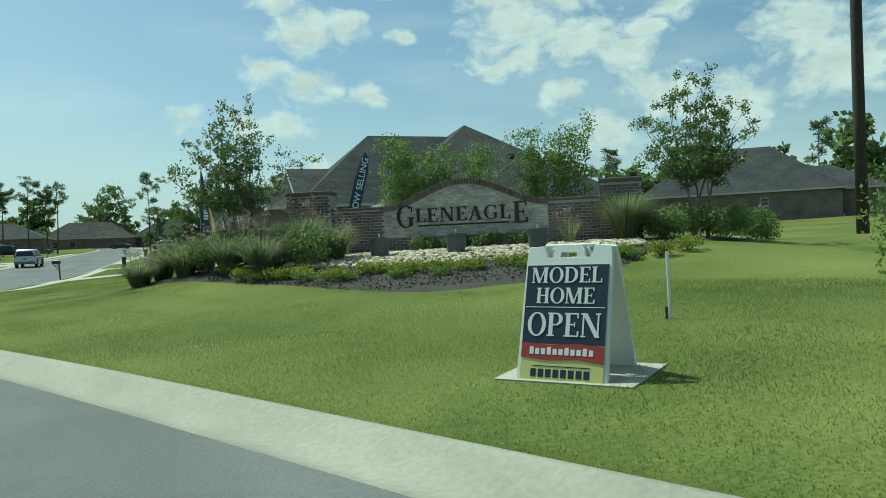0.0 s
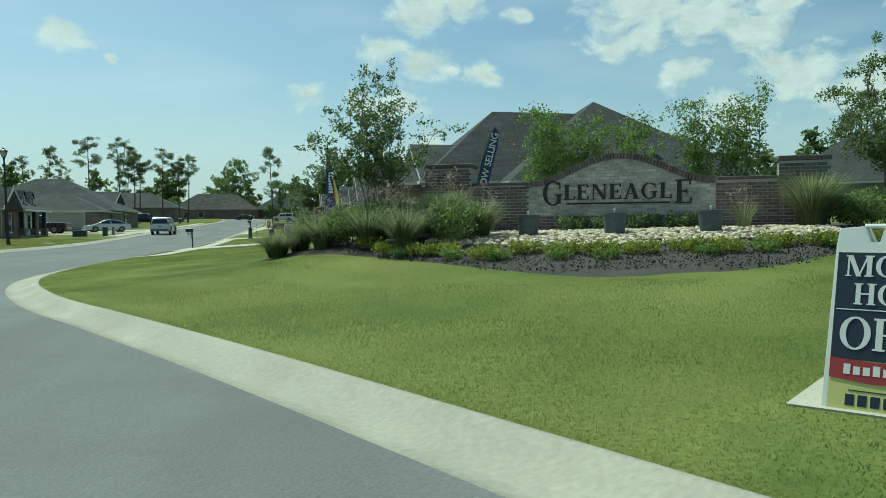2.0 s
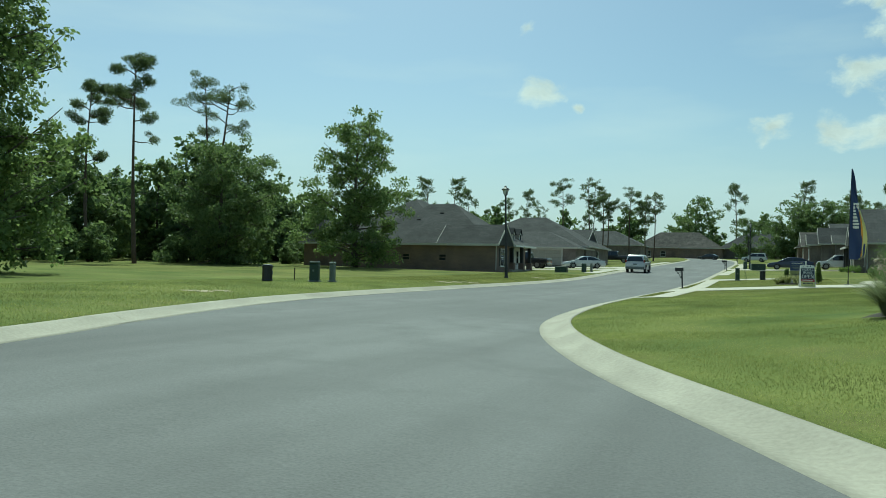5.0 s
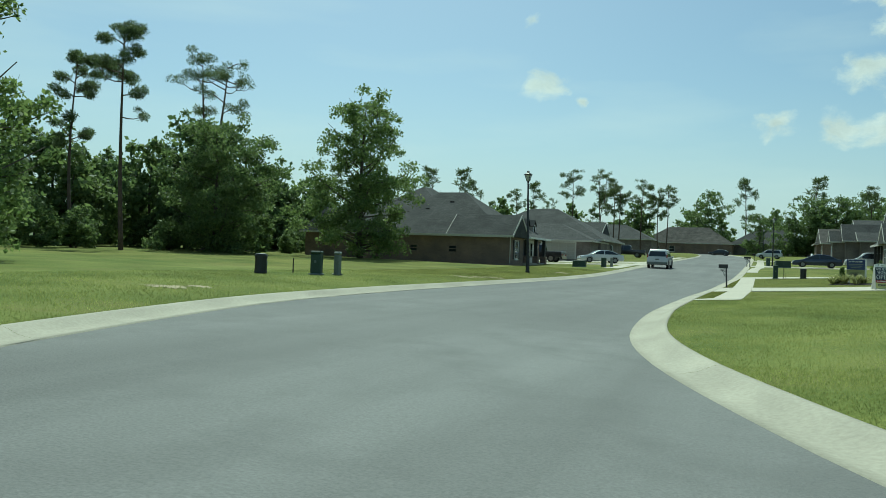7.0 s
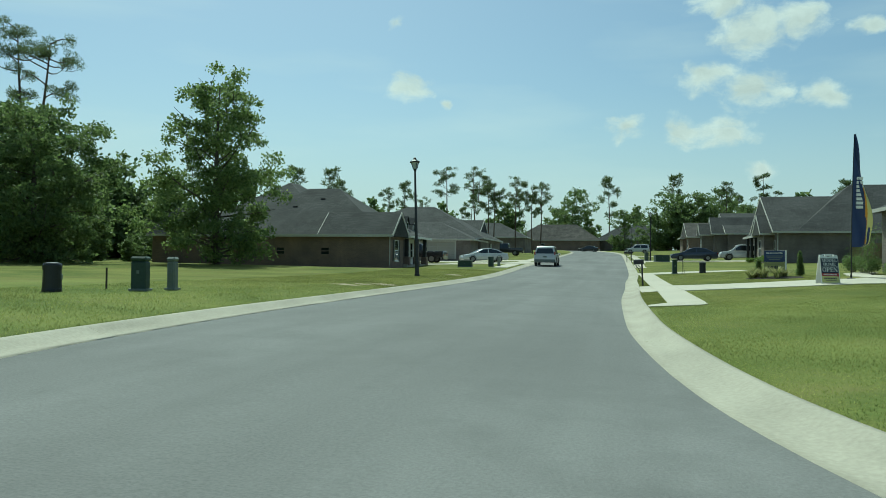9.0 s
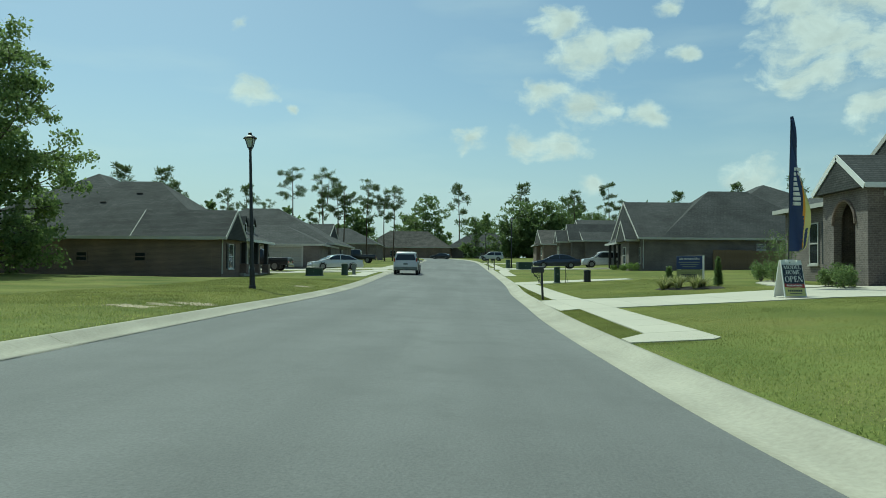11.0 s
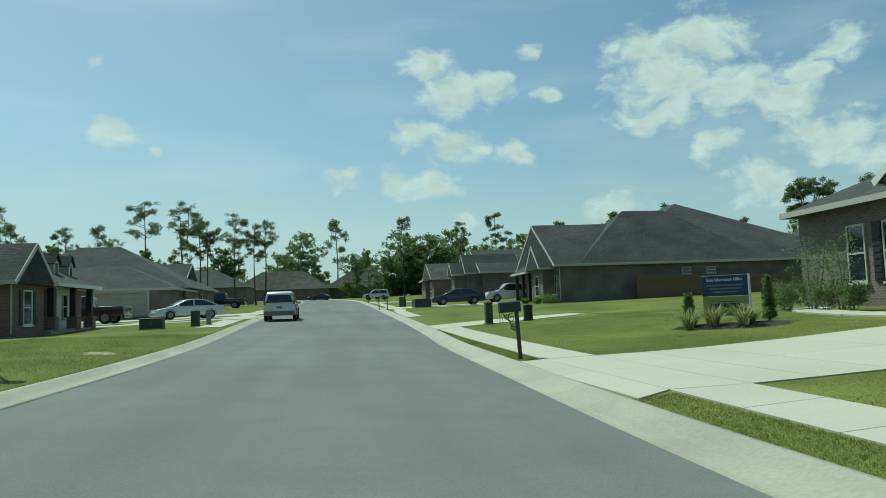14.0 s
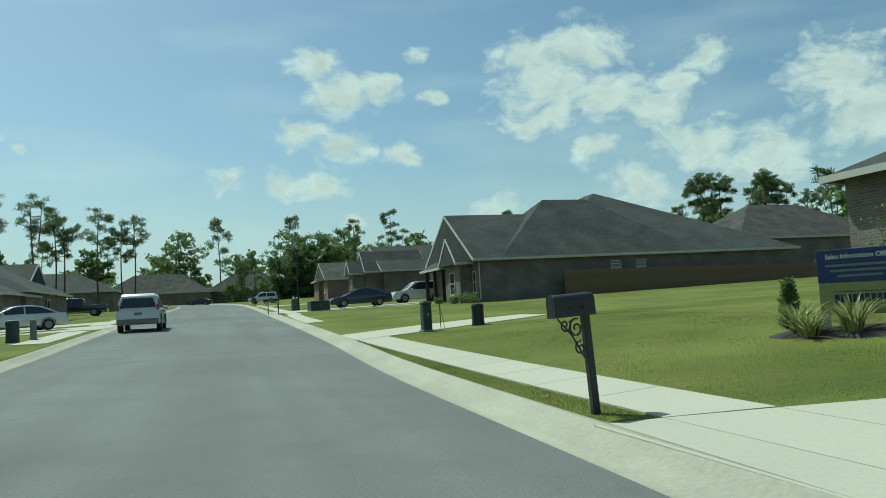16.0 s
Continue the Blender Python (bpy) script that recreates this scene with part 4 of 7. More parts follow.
# big house on the right past the lawn
R0 = (15.95, 67.3, 1.52)
right_house = house("brick_house", "long dark brick house with grey shingle roof", R0, 0, [
    (0.0, 11.0, 0.0, 11.6, 2.75, 6.5, "gable", "x", (-1,)),
    (2.0, 17.5, 0.015, 11.8, 2.75, 7.62, "hip", "x", ()),
    (4.3, 26.4, 0.03, 24.0, 2.76, 8.9, "hip", "y", ()),
    (-0.9, 2.0, 1.2, 4.6, 2.6, 4.5, "gable", "x", (-1,))], M_HOUSE2, M_ROOF)
window(right_house, "W", (0.7, 0.0), 0.55, 1.5, 0.45, M_TRIM)
window(right_house, "W", (2.9, -0.9), 1.1, 1.6, 0.4, M_TRIM)
for wx in (10.6, 12.7):
    window(right_house, "S", (wx, 0.0), 0.8, 0.55, 1.75)
for cy in (5.2, 7.4, 9.6):
    part("column", Geo().box(-1.0, -0.75, cy, cy + 0.25, 0, 2.4, 0.02), M_SHUTTER, right_house)
solid, boards = roof_solid(-1.0, 1.2, 4.9, 10.2, 2.5, 3.4, "hip", "y", 0.25)
pr = part("porch_roof", solid, M_ROOF, right_house)
edge_boards(boards, M_TRIM, pr)
part("gutter_pipe", Geo().tube([(0.1, -0.06, 0.0), (0.1, -0.06, 2.6)], 0.045, 8), M_TRIM, right_house)
vents(right_house, [(7.5, 3.4, 5.1), (14.5, 3.0, 5.0)])

# model home with its brick portico
S0 = (14.4, 24.3, 1.02)
model = house("model_home", "brick model home with arched portico and grey roofs", S0, 0, [
    (0.0, 6.5, 0.2, 10.35, 3.0, 4.9, "hip", "x", ()),
    (1.8, 12.0, -0.4, 9.0, 2.82, 5.8, "gable", "x", (-1,)),
    (1.6, 20.0, -0.9, 10.3, 3.02, 8.15, "hip", "x", ()),
    (6.2, 22.6, -3.8, 13.0, 2.84, 8.95, "hip", "y", ())], M_HOUSE2, M_ROOF)
solid, boards = roof_solid(-1.0, 3.0, 1.7, 4.9, 3.25, 4.5, "gable", "x", 0.25)
pr = part("portico_roof", solid, M_ROOF, model)
edge_boards(boards, M_WHITE, pr)
arch = [(1.75, -0.8), (1.75, 3.2), (3.3, 4.25), (4.85, 3.2), (4.85, -0.8), (4.05, -0.8), (4.05, 1.95)]
arch += [(3.3 + 0.75 * math.cos(a), 1.95 + 0.85 * math.sin(a)) for a in np.linspace(0.2, math.pi - 0.2, 12)] + [(2.55, 1.95), (2.55, -0.8)]
part("portico", Geo().slab(arch, -0.98, -0.7, "yz"), M_HOUSE2, model, "brick arch")
part("arch_trim", Geo().tube([(-1.0, 3.3 + 0.78 * math.cos(a), 1.95 + 0.88 * math.sin(a)) for a in np.linspace(0, math.pi, 16)], 0.06, 6), M_HOUSE, model)
for ya in (1.76, 4.5):
    part("portico_side", Geo().box(-0.7, 0.05, ya, ya + 0.34, -0.8, 3.2), M_HOUSE2, model)
part("front_door", Geo().box(-0.06, 0.02, 2.8, 3.8, 0.0, 2.15, 0.01), M_SHUTTER, model, "dark front door")
window(model, "W", (6.0, 0.0), 0.95, 1.75, 0.55, M_TRIM, True)
window(model, "W", (7.6, 0.0), 0.8, 1.75, 0.55, M_TRIM)
window(model, "N", (1.9, 10.35), 0.75, 0.95, 1.15, M_TRIM)
vents(model, [(15.5, -1.0, 6.0), (11.5, 1.2, 5.4)])

# houses further off
far1 = house("brick_cottage", "brick house with beige gables along the street", (14.2, 96.0, 2.6), 0, [
    (1.6, 14.0, 0.0, 11.0, 2.6, 5.6, "gable", "x", (-1,)), (0.0, 6.0, 1.0, 5.4, 2.6, 4.9, "gable", "x", (-1,)), (-1.4, 3.0, 2.2, 4.9, 2.5, 4.0, "gable", "x", (-1,))], M_HOUSE2, M_ROOF)
window(far1, "W", (3.5, -1.4), 0.8, 1.4, 0.5, M_WHITE)
far2 = house("brick_house", "brick house with low grey roof further down the street", (13.3, 121.0, 3.2), 0, [
    (0.0, 13.0, 0.0, 11.0, 2.4, 5.0, "gable", "x", (-1,)), (-0.6, 4.0, 5.0, 10.0, 2.4, 4.4, "hip", "x", ())], M_HOUSE, M_ROOF2)
window(far2, "W", (2.5, 0.0), 1.0, 1.4, 0.6, M_WHITE)
end1 = house("brick_house", "wide low brick house facing the end of the street", (-26.0, 198.0, 4.3), 0, [
    (0.0, 23.5, 0.0, 13.0, 3.0, 7.6, "hip", "x", ()), (12.0, 23.4, -3.0, 8.0, 2.9, 6.2, "hip", "x", ())], M_HOUSE, M_ROOF2)
end2 = house("brick_house", "low brick house with grey roof at the street's end", (-3.5, 205.0, 4.5), 0, [
    (0.0, 20.0, 0.0, 13.0, 3.0, 7.4, "hip", "x", ())], M_HOUSE2, M_ROOF)
for wx in (4.0, 8.0, 15.0):
    window(end1, "S", (wx, 0.0), 1.4, 1.5, 0.6, M_TRIM)
    window(end2, "S", (wx + 1, 0.0), 1.4, 1.5, 0.6, M_TRIM)
left3 = house("brick_house", "brick house with low grey roof behind the pines", (-36.0, 140.0, 3.3), 0, [
    (0.0, 20.0, 0.0, 12.0, 2.8, 6.0, "hip", "x", ())], M_HOUSE2, M_ROOF)
back1 = house("brick_house", "brick house with light grey hip roof behind a fence", (60.5, 90.0, 3.1), 0, [
    (0.0, 17.0, 0.0, 12.0, 2.8, 7.2, "hip", "x", ())], M_HOUSE2, M_ROOF2)
back2 = house("brick_house", "brick house with grey hip roof beside the model home", (44.6, 76.0, 3.2), 0, [
    (0.0, 18.0, 0.0, 12.0, 2.6, 6.4, "hip", "x", ())], M_HOUSE2, M_ROOF2)
window(back2, "S", (1.5, 0.0), 1.1, 1.0, 1.5, M_WHITE)
back3 = house("brick_house", "long brick house with dark hip roof above the lawn", (59.8, 50.3, 3.0), -41.7, [
    (-1.0, 19.5, 0.0, 13.0, 2.7, 8.2, "hip", "x", ()), (12.0, 24.0, 3.0, 12.0, 2.7, 5.6, "hip", "x", ())], M_HOUSE2, M_ROOF)
window(back3, "S", (12.0, 0.0), 0.8, 0.9, 1.1, M_TRIM)

# wooden fence behind the big lawn
fence = thing("privacy_fence", "weathered brown wooden privacy fence on the lawn's edge", "fence", (22.0, 66.4, 1.3))
board_meshes = [Geo().box(0, 0.142, 0, 0.02, -0.6, 1.9 + 0.02 * k, 0.003).mesh("board", M_FENCE) for k in range(3)]
for k in range(150):
    part("board", board_meshes[random.randrange(3)], M_FENCE, fence).location = (k * 0.15, 0, 0.006 * random.random() - 0.002 * k)
part("rail", Geo().box(0, 22.5, 0.02, 0.07, 0.4, 0.5), M_FENCE, fence)
part("rail", Geo().box(0, 22.5, 0.02, 0.07, 1.5, 1.6), M_FENCE, fence)
for k in range(10):
    part("post", Geo().box(k * 2.4, k * 2.4 + 0.1, 0.07, 0.17, -0.5, 1.9), M_FENCE, fence)
fence2 = thing("privacy_fence", "weathered brown wooden fence between back gardens", "fence", (44.5, 66.4, 1.35), 24)
for k in range(130):
    part("board", board_meshes[random.randrange(3)], M_FENCE, fence2).location = (k * 0.15, 0, 0.006 * random.random())
part("rail", Geo().box(0, 19.5, 0.02, 0.07, 1.4, 1.5), M_FENCE, fence2)

# ---- trees and plants ----
rng = np.random.default_rng(7)


def leaf_cards(centres, size, spread, aspect=0.5, droop=0.0):
    """Small four-cornered leaves at the given places."""
    n = len(centres)
    d = rng.normal(size=(n, 3))
    d[:, 2] -= droop
    d /= np.linalg.norm(d, axis=1)[:, None]
    e = np.cross(d, rng.normal(size=(n, 3)))
    e /= np.linalg.norm(e, axis=1)[:, None]
    s = (size * (0.6 + 0.8 * rng.random(n)))[:, None]
    p = centres + rng.normal(size=(n, 3)) * spread
    return np.stack([p, p + d * s * 0.5 + e * s * aspect * 0.5, p + d * s, p + d * s * 0.5 - e * s * aspect * 0.5], 1)


def limb(g, a, b, r0, r1, bend=0.12, n=6, sides=6):
    a, b = np.asarray(a, float), np.asarray(b, float)
    t = np.linspace(0, 1, n)[:, None]
    mid = rng.normal(size=3) * np.linalg.norm(b - a) * bend
    pts = a + (b - a) * t + mid * np.sin(t * math.pi)
    g.tube(pts, np.linspace(r0, r1, n), sides)
    return pts


def crown_points(lobes, per, shell=0.55):
    """Places on and in the lobes of a crown: denser towards their skins."""
    out = []
    for c, r in lobes:
        d = rng.normal(size=(per, 3))
        d /= np.linalg.norm(d, axis=1)[:, None]
        k = shell + (1 - shell) * rng.random(per) ** 0.6
        out.append(np.asarray(c) + d * np.asarray(r) * k[:, None])
    return np.concatenate(out)


def broadleaf(height, width, low, leaves, size, leaf_mat, bark, lobes=26, pointed=0.35):
    """Meshes of a trunk with boughs in loose tiers, each carrying flat leafy sprays with gaps between."""
    g = Geo()
    trunk = limb(g, (0, 0, -0.3), (rng.normal() * 0.02 * height, rng.normal() * 0.02 * height, height * 0.93), height * 0.02, height * 0.003, 0.02, 9, 9)
    discs, weight = [], []
    lean, n = rng.random(4) * 6.28, max(14, int(lobes * 1.25))
    for k in range(n):
        u = (k + 0.7 * rng.random()) / n
        a = k * 2.4 + rng.normal() * 0.35
        env = np.interp(u, (0.0, 0.12, 0.32, 0.58, 0.82, 1.0), (0.62, 0.9, 1.0, 0.92, 0.68, 0.3 - 0.1 * pointed))
        env *= 1 + 0.16 * math.sin(a + lean[0]) + 0.12 * math.sin(2 * a + lean[1] + 5 * u)
        reach = width / 2 * env * (0.7 + 0.38 * rng.random())
        h = low + (height - low) * (0.04 + 0.94 * u) + rng.normal() * 0.035 * height * (1 - u)
        root = trunk[0] + (trunk[-1] - trunk[0]) * min(0.97, max(0.08, (h - 0.25 * reach) / height))
        tip = np.array((root[0] + reach * math.cos(a), root[1] + reach * math.sin(a), h + 0.18 * reach * rng.normal()))
        line = limb(g, root, tip, height * 0.0062 * (1.15 - u), height * 0.0012, 0.07, 6, 5)
        m = 3 + int(5 * reach / (width / 2))
        for q in range(m):
            f = 0.3 + 0.7 * (q + rng.random()) / m
            p = line[0] + (line[-1] - line[0]) * f + (line[min(5, int(f * 5))] - (line[0] + (line[-1] - line[0]) * (int(f * 5) / 5))) 
            r = width * (0.035 + 0.05 * rng.random()) * (1.1 - 0.3 * u)
            p = p + rng.normal(size=3) * (1.0, 1.0, 0.8) * r
            if q % 2 and leaves > 9000:
                limb(g, line[3], p, height * 0.0018, height * 0.0008, 0.06, 3, 3)
            discs.append((p, r))
            weight.append(r * r)
    weight = np.array(weight) / sum(weight)
    pick = rng.choice(len(discs), leaves, p=weight)
    c, r = np.array([d[0] for d in discs])[pick], np.array([d[1] for d in discs])[pick]
    ang, rad = rng.random(leaves) * 6.283, np.sqrt(rng.random(leaves)) * (0.8 + 0.35 * rng.random(leaves))
    off = np.stack([rad * np.cos(ang), rad * np.sin(ang), 0.35 * (1 - rad * rad) + 0.3 * rng.normal(size=leaves)], 1) * r[:, None]
    return g, leaf_cards(c + off, size, size * 0.25, 0.6, 0.25)


def pine(height, bare, leaves, size, forks=1):
    """Meshes of a tall bare trunk, upswept limbs and separate puffs of needles."""
    g, puffs = Geo(), []
    for f_ in range(forks):
        top = np.array((rng.normal() * 0.02 * height + (f_ - (forks - 1) / 2) * 0.12 * height, rng.normal() * 0.02 * height, height * (0.97 - 0.05 * f_)))
        base = np.array((0, 0, -0.4)) if f_ == 0 else np.array((0.0, 0.0, height * 0.6))
        pts = limb(g, base, top, height * 0.0115 if f_ == 0 else height * 0.006, height * 0.002, 0.02, 10, 8)
        start = bare if f_ == 0 else 0.15
        n = 16 if forks == 1 else 12
        for k in range(n):
            u = start + (1 - start) * min(0.98, rng.random() ** 0.75)
            v = (u - start) / (1 - start)
            j = min(8, int(u * 9))
            c = pts[j] + (pts[j + 1] - pts[j]) * (u * 9 - j)
            a = k * 2.4 + rng.normal() * 0.6
            r = height * (0.05 + 0.085 * rng.random()) * np.interp(v, (0.0, 0.3, 0.75, 1.0), (0.8, 1.1, 1.05, 0.55))
            e = c + np.array((r * math.cos(a), r * math.sin(a), r * (0.1 + 0.55 * rng.random())))
            line = limb(g, c, e, height * 0.003, height * 0.001, 0.12, 5, 4)
            puffs.append((e, height * (0.02 + 0.016 * rng.random())))
            for q in range(int(rng.integers(1, 4))):
                p = e + rng.normal(size=3) * height * (0.026, 0.026, 0.014)
                limb(g, line[3], p, height * 0.0015, height * 0.0008, 0.1, 3, 3)
                puffs.append((p, height * (0.012 + 0.016 * rng.random())))
        puffs.append((top, height * 0.03))
    w = np.array([p[1] ** 2 for p in puffs])
    pick = rng.choice(len(puffs), leaves, p=w / w.sum())
    c, r = np.array([p[0] for p in puffs])[pick], np.array([p[1] for p in puffs])[pick]
    d = rng.normal(size=(leaves, 3))
    d /= np.linalg.norm(d, axis=1)[:, None]
    off = d * (0.35 + 0.65 * np.sqrt(rng.random(leaves)))[:, None] * r[:, None] * (1.15, 1.15, 0.75)
    return g, leaf_cards(c + off, size, 0.02, 0.2, -0.5)


def plant_tree(name, label, category, at, trunk, crown, bark, leaf_mat, turn=0.0, group="", scale=1.0):
    top = thing(name, label, category, at, turn, group)
    part("trunk", trunk if not isinstance(trunk, Geo) else trunk.mesh("trunk", bark, True), bark, top)
    part("crown", crown if not isinstance(crown, np.ndarray) else cards_mesh("crown", crown, leaf_mat), leaf_mat, top)
    top.scale = (scale, scale, scale)
    return top


g, c = broadleaf(12.6, 9.0, 0.9, 32000, 0.21, M_OAK, M_BARK, 44, 0.2)
plant_tree("oak_tree", "tall green broadleaf tree on the lawn beside a house", "tree", (-24.2, 37.0, 0.75), g, c, M_BARK, M_OAK)
g, c = broadleaf(10.2, 9.0, 0.6, 34000, 0.22, M_OAK2, M_BARK, 42, -0.6)
plant_tree("oak_tree", "dense dark green tree at the wood's edge", "tree", (-34.0, 32.0, 0.85), g, c, M_BARK, M_OAK2)
g, c = broadleaf(12.2, 6.8, 0.4, 36000, 0.18, M_OAK, M_BARK, 62, 0.1)
plant_tree("oak_tree", "large leafy tree with boughs down to the grass", "tree", (-19.2, 1.4, 0.65), g, c, M_BARK, M_OAK)

for px, py, hh, bare, forks, lab in ((-35.0, 24.2, 14.9, 0.58, 1, "slender tall pine with a bare trunk"), (-39.5, 24.2, 13.3, 0.55, 1, "tall pine with ragged top"), (-41.0, 40.5, 17.8, 0.55, 2, "tall forked pine rising above other trees")):
    g, c = pine(hh, bare, 13000, 0.2, forks)
    plant_tree("pine_tree", lab + " at the wood's edge", "tree", on_ground(px, py), g, c, M_PINEBARK, M_PINE, group="tall pines")

# the wood on the left: a few trees, repeated with other turns and sizes
wood = []
for k in range(3):
    g, c = broadleaf(7.6 + 0.8 * k, 6.0 - 0.4 * k, 0.4, 4000, 0.46, M_OAK2, M_BARK, 26, -0.3)
    wood.append(plant_tree("woodland_tree", "dark green tree in the wood beyond the lawn", "tree", on_ground(-46 - 6 * k, 30 + 8 * k), g, c, M_BARK, M_OAK2, group="wood beyond the lawn"))
g, c = pine(11.0, 0.3, 3400, 0.38)
wood.append(plant_tree("pine_tree", "dark pine in the wood beyond the lawn", "tree", on_ground(-47, 22), g, c, M_PINEBARK, M_PINE, group="wood beyond the lawn"))
for k in range(46):
    a = k / 46
    px = -40 - 22 * rng.random() - (6 if k % 2 else 0)
    py = 4 + 62 * a + rng.normal() * 2
    s = 0.75 + 0.5 * rng.random()
    m = pose(*on_ground(px, py), 0, 0, 360 * rng.random())
    copy_thing(wood[k % 4], m).scale = (s, s, s)
for k in range(30):
    m = pose(*on_ground(-37 - 7 * rng.random(), 0 + 2.1 * k + rng.normal()), 0, 0, 360 * rng.random())
    s = 0.28 + 0.22 * rng.random()
    copy_thing(wood[k % 3], m).scale = (s, s, s * 0.8)
# far woods along the horizon
far_trees = []
for k in range(3):
    g, c = broadleaf(8.0 + 1.5 * k, 8.0 - 0.6 * k, 0.2, 1900, 0.7, M_OAK2, M_BARK, 9, 0.1)
    far_trees.append(plant_tree("woodland_tree", "hazy green tree in the woods on the horizon", "tree", on_ground(-60 - 9 * k, 240 + 4 * k), g, c, M_BARK, M_OAK2, group="woods on the horizon"))
g, c = pine(15.0, 0.45, 1500, 0.6)
far_trees.append(plant_tree("pine_tree", "ragged pine in the woods on the horizon", "tree", on_ground(-50, 246), g, c, M_PINEBARK, M_PINE, group="woods on the horizon"))
for k in range(60):
    a = k / 60
    px, py = -150 + 330 * a + rng.normal() * 3, 222 + 25 * rng.random()
    s = 1.15 + 0.55 * rng.random()
    copy_thing(far_trees[k % 4], pose(*on_ground(px, py, -0.5), 0, 0, 360 * rng.random())).scale = (s, s, s)
for k in range(46):
    px, py = 95 + 30 * rng.random(), -20 + 4.6 * k
    s = 1.0 + 0.7 * rng.random()
    copy_thing(far_trees[k % 4], pose(*on_ground(px, py, -0.5), 0, 0, 360 * rng.random())).scale = (s, s, s)
for k in range(26):
    px, py = -68 - 25 * rng.random(), 70 + 6.0 * k
    s = 0.9 + 0.6 * rng.random()
    copy_thing(far_trees[k % 4], pose(*on_ground(px, py, -0.5), 0, 0, 360 * rng.random())).scale = (s, s, s)
mid_trees = []
for k, (hh, ww) in enumerate(((10.0, 6.6), (11.0, 7.4), (9.0, 7.6))):
    g, c = broadleaf(hh, ww, 0.2, 6000, 0.34, M_OAK2, M_BARK, 24, -0.3)
    mid_trees.append(plant_tree("woodland_tree", "leafy green tree behind the roofs down the street", "tree", on_ground(17 + 5 * k, 188 + 3 * k), g, c, M_BARK, M_OAK2, group="trees behind the roofs", scale=1.4))
for px, py, s in ((14.5, 190, 1.7), (19, 186, 1.3), (24, 192, 1.35), (10.5, 186, 1.1), (29, 200, 1.55), (34, 192, 1.2), (3.5, 190, 1.0), (-9.7, 217, 1.75), (-14, 222, 1.25), (-20, 165, 0.55), (-24, 168, 0.6), (-29, 166, 0.55), (-33, 170, 0.65), (27.5, 150, 0.9), (33, 150, 1.0), (30.5, 176, 1.0)):
    copy_thing(mid_trees[int(abs(px) * 2) % 3], pose(*on_ground(px, py), 0, 0, px * 40)).scale = (s, s, s)

# the row of thin pines down the street
street_pines = []
for k, (hh, forks) in enumerate(((14.8, 1), (14.6, 2), (12.4, 1))):
    g, c = pine(hh, 0.58, 3200, 0.34, forks)
    street_pines.append((g, c, hh))
for k, (px, py, z) in enumerate(((-28.3, 124, 18.4), (-23.0, 126, 18.4), (-20.0, 125, 15.3), (-16.0, 126, 16.6), (-11.8, 127, 15.6), (-13.0, 126, 14.6), (-40, 126, 15.0), (-33, 126, 13.0), (-21.6, 128, 17.0))):
    g, c, hh = street_pines[k % 3]
    base = on_ground(px, py)
    top = plant_tree("pine_tree", "thin tall pine with a small ragged crown", "tree", base, g, c, M_PINEBARK, M_PINE, 70 * k, "thin pines down the street", (z - base[2]) / hh)
for px, py, z in ((33.5, 166, 21), (25, 168, 19.5), (36, 170, 17.5)):
    g, c, hh = street_pines[1]
    base = on_ground(px, py)
    plant_tree("pine_tree", "tall pine above the roofs", "tree", base, *pine(14.0, 0.25, 3600, 0.36), M_PINEBARK, M_PINE, 50 * px, "thin pines down the street", (z - base[2]) / 14.0)
tall = None
for k, (px, z) in enumerate(((72, 19.7), (75, 20.4), (80.2, 20.8), (83.5, 20.4), (87, 20.4), (89.5, 17.8), (99, 18.9), (95, 17.5), (77.8, 20.6), (85.2, 20.1), (91.5, 18.6))):
    base = on_ground(px, 118 + (k % 3) * 3)
    if tall is None:
        tall = plant_tree("pine_tree", "tall dark pine behind the roofs", "tree", base, *pine(16.0, 0.55, 5200, 0.36), M_PINEBARK, M_PINE, 0, "pines behind the roofs", (z - base[2]) / 16.0)
    else:
        s = (z - base[2]) / 16.0
        copy_thing(tall, pose(*base, 0, 0, 77 * k)).scale = (s, s, s)


def thin_sapling(height, leaves):
    g, pts = Geo(), []
    for k in range(5):
        a = k * 1.3
        p = limb(g, (0.05 * math.cos(a), 0.05 * math.sin(a), -0.1), (0.38 * math.cos(a), 0.38 * math.sin(a), height * (0.75 + 0.25 * rng.random())), 0.02, 0.006, 0.06, 7, 5)
        pts += [p[i] + rng.normal(size=3) * 0.14 for i in range(2, 7) for _ in range(6)]
    pts = np.array(pts)
    return g, leaf_cards(pts[rng.integers(0, len(pts), leaves)], 0.075, 0.085, 0.5)


